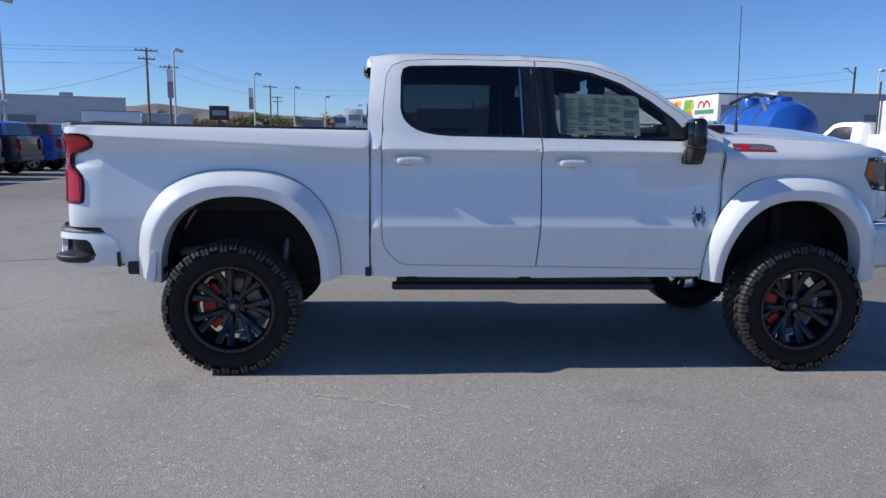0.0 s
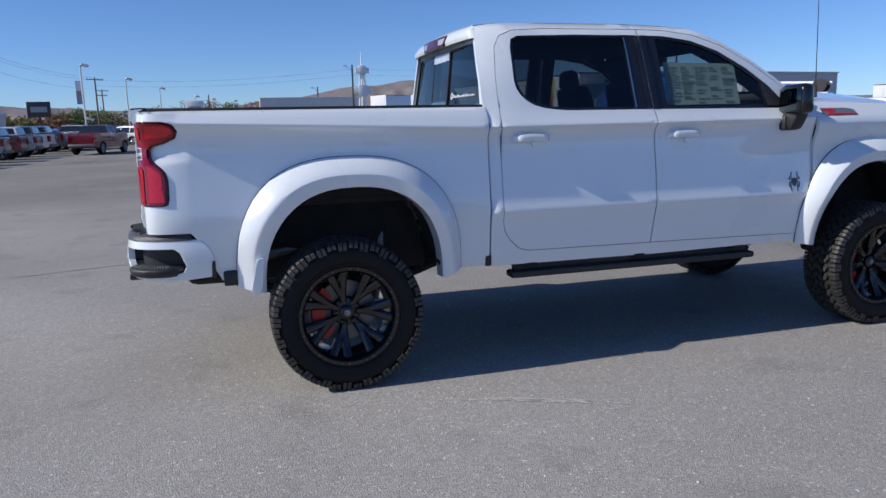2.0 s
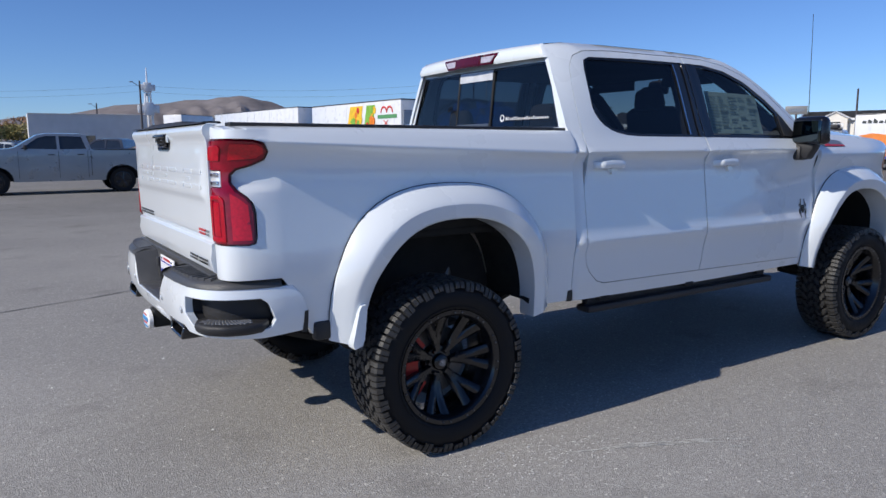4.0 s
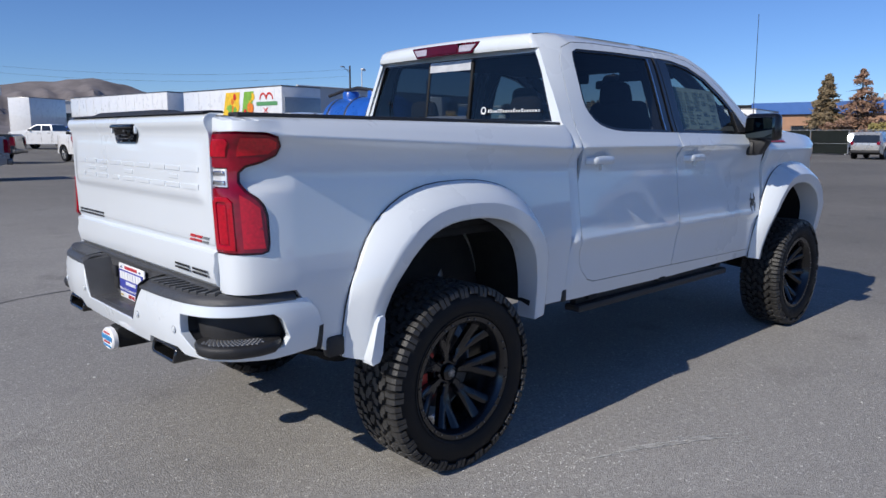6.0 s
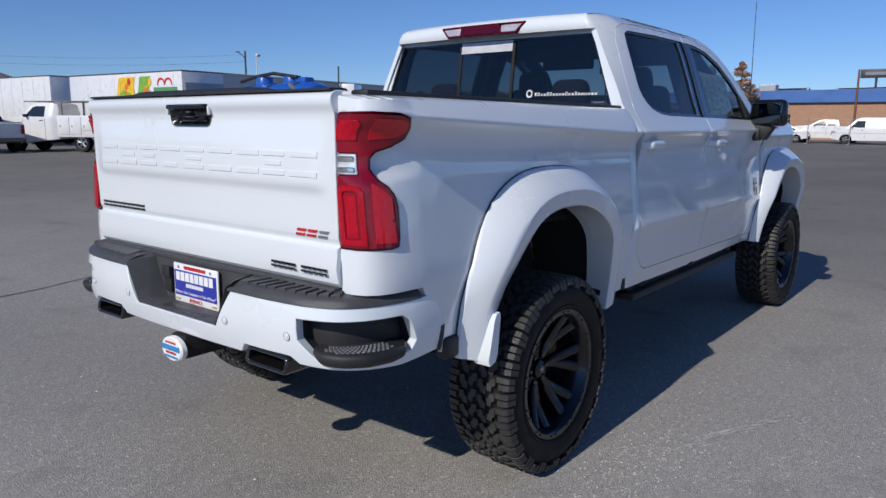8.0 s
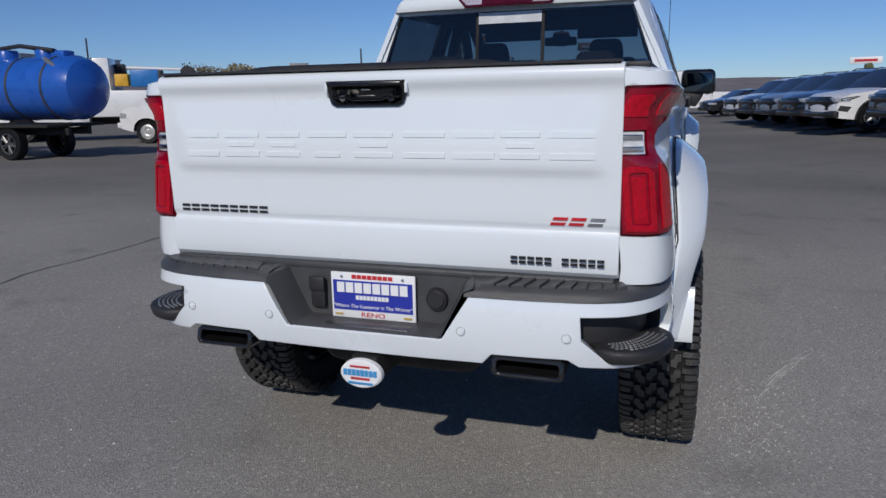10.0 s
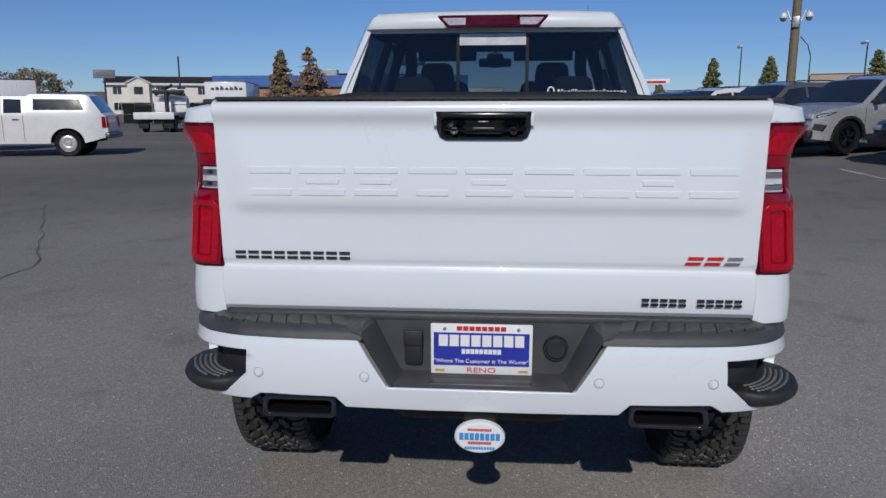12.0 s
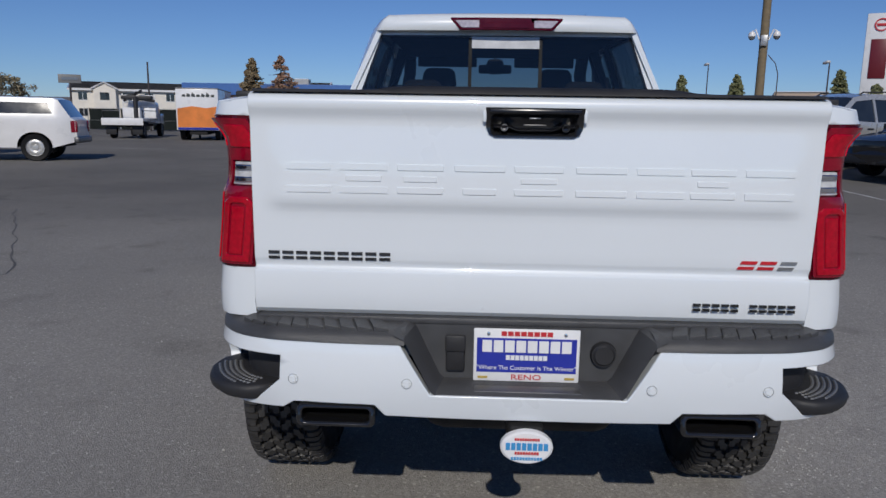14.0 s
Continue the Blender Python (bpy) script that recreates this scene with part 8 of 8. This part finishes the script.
def utility_pole(x, y, h, rot=0, r=0.16, arms=((0.0, 2.4), (0.9, 1.8)), lamp=False, m=None):
    e = plain("utility_pole", "wooden utility pole with crossarms", "pole")
    b = bmesh.new()
    tube(b, [(0, 0, 0), (0, 0, h)], r, 12, r * 0.7)
    part("pole", b, m or WOOD, e)
    for dz, w in arms:
        b = bmesh.new()
        box(b, (0, 0, h - 0.3 - dz), (w, 0.12, 0.12), 0.01)
        arm = part("crossarm", b, m or WOOD, e)
        for k in (-0.45, -0.2, 0.2, 0.45):
            b = bmesh.new()
            lathe(b, [(0.0, 0.2), (0.05, 0.18), (0.06, 0.05), (0.03, 0.0)], "z", 8, (k * w, 0, h - 0.24 - dz))
            part("insulator", b, BADGE_GREY, arm)
    if lamp:
        b = bmesh.new()
        tube(b, [(0, 0, h - 0.8), (-0.9, 0, h - 0.2)], 0.04, 6)
        box(b, (-1.05, 0, h - 0.18), (0.5, 0.22, 0.14), 0.04)
        part("lamp_arm", b, GALV, e)
    e.matrix_world = pose(x, y, 0, 0, 0, rot)
    return e


utility_pole(-26.5, 77.5, 11.0, 20)
utility_pole(-27.0, 87.0, 10.1, 20, arms=((0, 2.2),))
utility_pole(-20.0, 118, 10.0, 20, arms=((0, 2.4),))
utility_pole(-24.0, 150, 10.0, 20)
utility_pole(17.2, 102.0, 10.5, 0, arms=(), lamp=True, m=POLE_D)
utility_pole(16.5, 140, 9.5, 0, arms=(), lamp=True, m=POLE_D)
utility_pole(-3.0, 96.0, 6.2, 0, 0.10, arms=(), m=POLE_D)
utility_pole(49.3, 68.7, 9.6, 0, 0.14, arms=(), lamp=True, m=POLE_D)
utility_pole(71.5, 9.6, 6.4, 0, 0.12, arms=(), m=mat("rust_pole", (0.18, 0.07, 0.05), 0.7))
utility_pole(60.5, 28.7, 6.0, 0, 0.10, arms=(), m=POLE_D)
# camera pole by the crossovers
e = plain("camera_pole", "thick wooden pole carrying two white dome cameras", "pole")
b = bmesh.new()
tube(b, [(0, 0, 0), (0, 0, 10.5)], 0.21, 14, 0.18)
part("pole", b, WOOD, e)
for s in (-1, 1):
    cmra = empty("dome_camera")
    cmra.parent = e
    b = bmesh.new()
    lathe(b, [(0.0, 0.22), (0.12, 0.2), (0.17, 0.08), (0.17, -0.02)], "z", 16, (0.1, s * 0.55, 5.2))
    part("housing", b, P_WHITE, cmra)
    b = bmesh.new()
    lathe(b, [(0.16, -0.02), (0.13, -0.12), (0.06, -0.18), (0.0, -0.19)], "z", 16, (0.1, s * 0.55, 5.2))
    part("dome", b, BADGE_GREY, cmra)
    b = bmesh.new()
    tube(b, [(0, s * 0.2, 5.0), (0.05, s * 0.4, 5.5), (0.1, s * 0.55, 5.42)], 0.035, 6)
    part("bracket", b, P_WHITE, cmra)
b = bmesh.new()
box(b, (-0.2, 0, 4.95), (0.25, 0.3, 0.5), 0.02)
part("junction_box", b, GALV, e)
b = bmesh.new()
tube(b, [(0, -0.25, 4.3), (0, -0.6, 3.9), (0, -0.75, 3.4), (0, -0.75, 2.0)], 0.025, 6)
part("conduit", b, POLE_D, e)
e.matrix_world = pose(33.0, -13.8, gz(33.0, -13.8) - 0.02, 0, 0.3, -20)


def wires(name, pts, label, r=0.011):
    b = bmesh.new()
    for a, c in zip(pts, pts[1:]):
        a, c = Vector(a), Vector(c)
        tube(b, [a.lerp(c, i / 12) - Vector((0, 0, 0.02 * (c - a).length * 4 * (i / 12) * (1 - i / 12))) for i in range(13)], r, 4)
    tagged(part(name, b, POLE_D, None, label), category="cable")


for k, dz in enumerate((0.0, 0.35, -1.3)):
    wires("overhead_cable", [(-75, 48, 10.6 + dz), (-26.5, 77.5, 10.7 + dz), (-20, 118, 9.7 + dz)], "dark overhead cable slung between utility poles")
wires("overhead_cable", [(-26.5, 77.5, 9.2), (-48, 92, 6.7)], "dark overhead cable running to a roof", 0.022)
for dz in (0.0, -0.8):
    wires("overhead_cable", [(-20, 118, 9.6 + dz), (17.2, 102, 9.9 + dz), (49.3, 68.7, 9.2 + dz)], "dark overhead cable slung between lamp poles", 0.010)

# white lattice tower sign with two plain emblem boxes
e = plain("tower_sign", "white slender tower sign with plain emblem boxes", "sign")
b = bmesh.new()
for x, y in ((-0.9, 0), (0.9, 0), (0, 0.8)):
    tube(b, [(x, y, 0), (x * 0.55, y * 0.5, 12.5)], 0.28, 8, 0.2)
tube(b, [(0, 0.2, 12), (0, 0.2, 17.6)], 0.32, 8, 0.08)
part("mast", b, P_WHITE, e)
for z, w, h in ((9.3, 4.2, 1.6), (9.3, 2.0, 2.6), (13.6, 3.0, 1.2), (13.6, 1.5, 2.0)):
    b = bmesh.new()
    box(b, (0, -0.2 - (0.05 if w < 2.5 else 0), z), (w, 0.6, h), 0.1)
    part("emblem_box", b, P_WHITE, e)
e.matrix_world = pose(27.9, 153.6, 0)
e = plain("wall_pylon", "tall white pylon sign with a dark red panel", "sign")
b = bmesh.new()
box(b, (0, 0, 5.1), (1.0, 4.4, 10.2), 0.1)
part("pylon", b, P_WHITE, e)
b = bmesh.new()
box(b, (-0.53, 1.1, 6.5), (0.06, 1.25, 3.2), 0.02)
part("red_panel", b, mat("deep_red_panel", (0.14, 0.012, 0.02), 0.4), e)
b = bmesh.new()
lathe(b, [(0.42, -0.03), (0.52, -0.03), (0.52, 0.03), (0.42, 0.03)], "x", 28, (-0.55, 1.1, 9.25), closed=True)
box(b, (-0.55, 1.1, 9.25), (0.05, 0.7, 0.2), 0.01)
part("ring_mark", b, PRINT_RED, e)
e.matrix_world = pose(59.5, -34.8, gz(59.5, -34.8) - 0.02, 0, 0, -28)
for nm, x, y, z, w, h, m, lab, rot in (("shop_sign", 104, 12.9, 8.0, 3.6, 1.1, POLE_D, "dark oblong shop sign on a post", 5), ("shop_sign", 97.5, 56.5, 6.2, 2.9, 1.2, mat("grey_sign", (0.22, 0.22, 0.22), 0.5), "grey oblong shop sign on a post", 30),
                                      ("lot_sign", -23, 95, 4.6, 2.6, 1.9, POLE_D, "dark square lot sign", 100), ("lot_sign", 96, -20.6, 4.7, 3.4, 0.8, PAPER_WHITE, "small white lot sign with a red bar", -12), ("lot_sign", -5.0, 100, 4.4, 2.4, 2.4, PAPER_WHITE, "white lot sign with a dark ring", 90)):
    e = plain(nm, lab, "sign")
    b = bmesh.new()
    box(b, (0, 0, z), (0.25, w, h), 0.05)
    pn = part("panel", b, m, e)
    b = bmesh.new()
    box(b, (-0.15, 0, z), (0.04, w * 0.7, h * 0.35))
    part("plain_bar", b, PRINT_RED if "red" in lab else BADGE_GREY, pn, smooth=0)
    b = bmesh.new()
    tube(b, [(0, 0, 0), (0, 0, z - h / 2)], 0.14, 8)
    part("post", b, POLE_D, e)
    e.matrix_world = pose(x, y, 0, 0, 0, rot)

# ---------------------------------------------------------------- chain-link fence with dark screening
fence = plain("chain_link_fence", "chain-link fence with dark green screening and steel posts", "fence")
FX = lambda y: 60.5 + 0.05 * (y - 10)
for i in range(12):
    y = 2.0 + i * 3.0
    b = bmesh.new()
    tube(b, [(FX(y), y, 0), (FX(y), y, 2.0)], 0.035, 8)
    box(b, (FX(y) - 0.25, y, 0.06), (0.7, 0.10, 0.10), 0.01)
    part("post", b, GALV, fence)
    if i < 11:
        b = bmesh.new()
        tube(b, [(FX(y), y, 1.97), (FX(y + 3), y + 3, 1.97)], 0.022, 6)
        tube(b, [(FX(y), y, 0.9), (FX(y + 3), y + 3, 0.9)], 0.015, 6)
        part("rail", b, GALV, fence)
        if 5 <= i < 11:
            b = bmesh.new()
            prev = None
            for k in range(9):
                yy = y + 0.08 + 2.84 * k / 8
                w = 0.03 * math.sin(k * 1.7 + i)
                ring = [b.verts.new((FX(yy) + 0.05 + w, yy, 0.08)), b.verts.new((FX(yy) + 0.05 - w, yy, 1.0)), b.verts.new((FX(yy) + 0.05 + w, yy, 1.92))]
                if prev:
                    b.faces.new((prev[0], prev[1], ring[1], ring[0]))
                    b.faces.new((prev[1], prev[2], ring[2], ring[1]))
                prev = ring
            bmesh.ops.solidify(b, geom=b.faces[:], thickness=0.01)
            part("screen", b, mat("screen_fabric", (0.022, 0.03, 0.028), 0.9, vary=0.3, scale=3) if i == 5 else bpy.data.materials["screen_fabric"], fence)

# ---------------------------------------------------------------- trees
BARK = mat("bark", (0.10, 0.075, 0.055), 0.9, vary=0.3, scale=8)


def leaf_mat(name, c):
    m = mat(name, c, 0.75, vary=0.35, scale=2.5)
    return m


def leaves(bm, centre, r, n, size, rnd, flat=0.7):
    for _ in range(n):
        d = Vector((rnd.gauss(0, 1), rnd.gauss(0, 1), rnd.gauss(0, 1) * flat))
        d = d.normalized() * r * rnd.random() ** 0.45
        p = Vector(centre) + Vector((d.x, d.y, d.z * flat))
        a = Vector((rnd.gauss(0, 1), rnd.gauss(0, 1), rnd.gauss(0, 1))).normalized()
        b = a.cross(Vector((rnd.gauss(0, 1), rnd.gauss(0, 1), rnd.gauss(0, 1)))).normalized()
        s = size * rnd.uniform(0.6, 1.3)
        vs = [bm.verts.new(p + a * s), bm.verts.new(p + b * s * 0.55), bm.verts.new(p - a * s * 0.8), bm.verts.new(p - b * s * 0.5)]
        bm.faces.new(vs)


def conifer(x, y, h, w, m, label, seed, name="conifer_tree", bare=0.0):
    """Tiers of drooping limbs round a straight trunk, with ragged tips."""
    rnd = random.Random(seed)
    e = plain(name, label, "tree")
    b = bmesh.new()
    tube(b, [(0, 0, 0), (rnd.uniform(-.05, .05), 0, h * 0.5), (0, 0, h * 0.97)], 0.05 * w + 0.06, 8, 0.02)
    limbs = []
    for i in range(int(h * 26)):
        u = rnd.random() ** 0.85
        z = h * (0.10 + 0.88 * u)
        rad = w * (1 - u) ** 0.75 * rnd.uniform(0.55, 1.08) + 0.05
        a = rnd.uniform(0, 2 * math.pi)
        tip = Vector((rad * math.cos(a), rad * math.sin(a), z - rad * 0.18))
        tube(b, [(0, 0, z), tip], 0.03, 4, 0.008)
        limbs.append((Vector((0, 0, z)), tip, rad))
    part("trunk", b, BARK, e)
    b = bmesh.new()
    for s, t, rad in limbs:
        if rnd.random() < bare:
            continue
        for k in range(4 + int(rad * (9 if bare < 0.2 else 5))):
            p = s.lerp(t, rnd.uniform(0.25, 1.05))
            leaves(b, p, 0.20 + 0.12 * rad, 9, 0.15, rnd)
    tagged(part("crown", b, m, e, smooth=0))
    e.matrix_world = pose(x, y, 0)


RUST = leaf_mat("rust_needles", (0.33, 0.20, 0.135))
DGREEN = leaf_mat("dark_needles", (0.06, 0.075, 0.03))
OLIVE = leaf_mat("olive_needles", (0.20, 0.21, 0.10))
conifer(74.3, 23.6, 7.6, 2.3, leaf_mat("brown_needles", (0.25, 0.19, 0.11)), "browned conifer behind the fence", 3, bare=0.25)
conifer(73.6, 20.3, 7.8, 3.5, RUST, "rust-brown dying conifer behind the fence", 7, bare=0.55)
for i, (az, d, h) in enumerate(((-15.7, 80, 6.4), (-19.5, 80, 6.4), (-26.1, 72, 6.2), (-28.3, 66, 4.7), (-12.0, 95, 4.2))):
    conifer(-3.1 + d * math.cos(radians(az)), d * math.sin(radians(az)), h, 1.55, OLIVE, "narrow cone-shaped evergreen tree", 20 + i, "evergreen_tree")


def broadleaf(x, y, h, w, m, label, seed):
    rnd = random.Random(seed)
    e = plain("broadleaf_tree", label, "tree")
    b = bmesh.new()
    tube(b, [(0, 0, 0), (0.1, 0.05, h * 0.3), (0, 0, h * 0.55)], 0.18, 8, 0.1)
    ends = []
    for i in range(11):
        a = i * 2.4 + rnd.uniform(-.3, .3)
        q = Vector((w * rnd.uniform(0.3, 0.95) * math.cos(a), w * rnd.uniform(0.3, 0.95) * math.sin(a), h * rnd.uniform(0.5, 0.95)))
        tube(b, [(0, 0, h * rnd.uniform(0.25, 0.5)), q * 0.55 + Vector((0, 0, h * 0.22)), q], 0.07, 5, 0.02)
        ends.append(q)
    part("trunk", b, BARK, e)
    b = bmesh.new()
    for q in ends:
        for k in range(5):
            c = q + Vector((rnd.gauss(0, 1), rnd.gauss(0, 1), rnd.gauss(0, 0.6))) * w * 0.2
            leaves(b, c, w * rnd.uniform(0.15, 0.32), 46, 0.16 + h * 0.012, rnd)
    part("crown", b, m, e, smooth=0)
    e.matrix_world = pose(x, y, 0)


TAN = leaf_mat("tan_leaves", (0.27, 0.23, 0.145))
YEL, GRN, ORG = leaf_mat("yellow_leaves", (0.32, 0.27, 0.10)), leaf_mat("green_leaves", (0.19, 0.21, 0.085)), leaf_mat("orange_leaves", (0.30, 0.17, 0.09))
spots = [(-34, 125, 4.4, 3.0, YEL), (-29, 128, 4.0, 3.0, ORG), (-6, 158, 6.8, 4.6, ORG), (0, 160, 7.0, 5.0, GRN), (6, 158, 6.4, 4.4, YEL), (12, 161, 6.0, 4.2, GRN), (-14, 156, 6.2, 4.6, ORG), (-22, 150, 5.4, 4.0, GRN),
         (102.3, 76.0, 6.9, 4.2, TAN), (105.0, 72.2, 7.2, 4.0, TAN), (3, 165, 7.5, 4.6, ORG), (69.5, 17, 2.6, 1.2, YEL), (-42, 135, 5.0, 3.5, GRN)] + [(-1 + 140 * math.cos(radians(a)), -5 + 140 * math.sin(radians(a)), h, w, m) for a, h, w, m in ((106, 3.6, 3.4, TAN), (104.4, 3.8, 3.2, GRN), (102.3, 3.8, 3.2, TAN), (100.4, 6.0, 3.8, GRN), (99.2, 5.2, 3.4, GRN), (97.6, 3.8, 3.0, TAN))]
for i, (x, y, h, w, m) in enumerate(spots):
    broadleaf(x, y, h, w, m, {TAN: "thin tan-leaved", YEL: "yellowing", GRN: "green", ORG: "orange-brown autumn"}[m] + " broadleaf tree far off", 40 + i)

# ---------------------------------------------------------------- hills on the horizon
ridge_el = lin([(-180, 0.7), (-60, 0.8), (-30, 0.95), (0, 0.9), (20, 1.0), (40, 1.2), (55, 1.9), (60, 2.1), (64, 2.35), (67, 2.7), (69.5, 3.1), (71, 3.55), (72.5, 3.78), (74, 3.7), (75, 3.5), (76.5, 3.6), (78, 3.35), (80, 3.2), (82, 2.9), (84, 2.5), (86, 2.25), (88, 2.05), (90, 1.75), (96, 1.6), (101, 1.75), (104.5, 1.95), (107, 2.2), (115, 2.0), (140, 1.2), (180, 0.7)])
b = bmesh.new()
prev = None
n_az = 900
for i in range(n_az + 1):
    az = -180 + 360 * (i % n_az) / n_az
    col = []
    for k in range(25):
        u = k / 24
        rad = 1300 + 900 * u
        crest = math.tan(radians(ridge_el(az))) * 2200
        p = Vector((rad * math.cos(radians(az)), rad * math.sin(radians(az)), 0))
        rough = noise.fractal(p * 0.006, 0.8, 2.1, 6) * 0.8
        gully = abs(math.sin(az * 1.9 + 3 * noise.noise(p * 0.002))) * 0.16 * u * (1 - u) * 3
        z = crest * (u ** 1.3 + (0.18 * rough - gully) * min(1, 3 * u) * (1 if k < 24 else 0.5))
        col.append(b.verts.new((p.x, p.y, max(-2.0, z) if k else -3.0)))
    if prev:
        for k in range(24):
            b.faces.new((prev[k], prev[k + 1], col[k + 1], col[k]))
    prev = col
hill = mat("dry_hillside", (0.19, 0.168, 0.165), 0.95, vary=0.4, scale=0.012, bscale=0.06)
part("backdrop_hills", b, hill, None, "bare brown hills on the horizon", smooth=60, kind="structure")

# ---------------------------------------------------------------- marks on the asphalt
SEAM = mat("tar_seam", (0.12, 0.117, 0.112), 0.8, vary=0.3, scale=6)
SCUFF = mat("pale_scuff", (0.56, 0.55, 0.52), 0.9, vary=0.3, scale=30)
LINE_W = mat("worn_line_paint", (0.55, 0.55, 0.54), 0.8, vary=0.35, scale=9)


def streak(name, pts, w, m, label, z=0.004, wander=0.03, seed=0):
    """A thin uneven strip on the ground."""
    rnd = random.Random(seed)
    b = bmesh.new()
    prev = None
    for (x0, y0), (x1, y1) in zip(pts, pts[1:]):
        k = max(2, int(math.hypot(x1 - x0, y1 - y0) / 0.12))
        d = Vector((x1 - x0, y1 - y0)).normalized()
        for i in range(k + 1):
            t = i / k
            o = noise.noise(Vector((x0 + (x1 - x0) * t, y0 + (y1 - y0) * t, seed)) * 1.7) * wander
            ww = w * rnd.uniform(0.4, 1.2)
            c = Vector((x0 + (x1 - x0) * t - d.y * o, y0 + (y1 - y0) * t + d.x * o))
            h = z + gz(c.x, c.y)
            ring = [b.verts.new((c.x - d.y * ww / 2, c.y + d.x * ww / 2, h)), b.verts.new((c.x + d.y * ww / 2, c.y - d.x * ww / 2, h))]
            if prev:
                b.faces.new((prev[0], prev[1], ring[1], ring[0]))
            prev = ring
    for f in b.faces:
        f.normal_update()
    bmesh.ops.reverse_faces(b, faces=[f for f in b.faces if f.normal.z < 0])
    part(name, b, m, None, label, smooth=0, kind="structure")


streak("tar_seam", [(-9.0, 0.6), (-3.65, 3.2), (-2.05, 3.64), (-0.73, 4.10), (0.24, 4.33), (1.47, 4.6), (3.43, 4.55), (4.84, 5.4), (8.0, 7.4)], 0.022, SEAM, "dark tar-filled crack in the asphalt", 0.004, 0.06, 1)
streak("tar_seam", [(2.35, 8.18), (3.41, 8.6), (4.5, 8.95), (9.25, 8.6), (11.2, 9.2), (13.0, 9.9)], 0.011, SEAM, "dark tar-filled crack in the asphalt", 0.005, 0.05, 2)
# a short pale scrape of many slivers, and gritty dust beside the rear wheel
rng = random.Random(23)
b = bmesh.new()
line = [Vector((0.50, -1.375)), Vector((0.80, -1.487)), Vector((1.05, -1.60)), Vector((1.30, -1.76))]
for i in range(64):
    t = rng.random() ** 1.1 * 2.98
    k = int(t)
    d = (line[k + 1] - line[k]).normalized()
    o = rng.gauss(0, 0.006 + 0.010 * t)
    c = line[k].lerp(line[k + 1], t - k) + Vector((-d.y, d.x)) * o
    l, w = rng.uniform(0.03, 0.10), rng.uniform(0.0012, 0.004)
    h = gz(c.x, c.y) + 0.004 + 0.00002 * i
    q = [c - d * l - Vector((-d.y, d.x)) * w * 0.2, c + Vector((d.y, -d.x)) * w, c + d * l, c + Vector((-d.y, d.x)) * w]
    b.faces.new([b.verts.new((p.x, p.y, h)) for p in q])
part("pale_scratch", b, SCUFF, None, "pale scrape on the asphalt", smooth=0, kind="structure")
streak("worn_line", [(9.5, -7.6), (11.0, -7.3), (12.4, -7.1)], 0.10, LINE_W, "worn white bay line on the asphalt", 0.004, 0.02, 5)
streak("worn_line", [(-20, 17.6), (-13, 17.9), (-8.5, 18.0)], 0.10, LINE_W, "worn white bay line on the asphalt", 0.004, 0.02, 6)
streak("worn_line", [(-19, 21.9), (-12, 22.0)], 0.10, LINE_W, "worn white bay line on the asphalt", 0.004, 0.02, 7)
streak("worn_line", [(28.0, 17.6), (28.1, 15.6), (28.2, 13.4)], 0.10, LINE_W, "worn white bay line on the asphalt", 0.004, 0.02, 8)
# small pale chips scattered on the asphalt
rng = random.Random(11)
b = bmesh.new()
for i in range(620):
    x, y = (rng.uniform(-5, 6), rng.uniform(-6, 7)) if i < 260 else (rng.gauss(0.30, 0.30), rng.gauss(-1.20, 0.12) - 0.10)
    s = rng.uniform(0.004, 0.013) * (1 if i < 260 else 0.55)
    a = rng.uniform(0, 6.28)
    vs = [b.verts.new((x + s * math.cos(a + q), y + s * math.sin(a + q) * 0.7, 0.0025)) for q in (0, 1.7, 3.0, 4.6)]
    tp = b.verts.new((x, y, 0.003 + s * 0.5))
    for k in range(4):
        b.faces.new((vs[k], vs[(k + 1) % 4], tp))
part("pebbles", b, SCUFF, None, "small pale stone chips lying on the asphalt", smooth=0, kind="stuff")
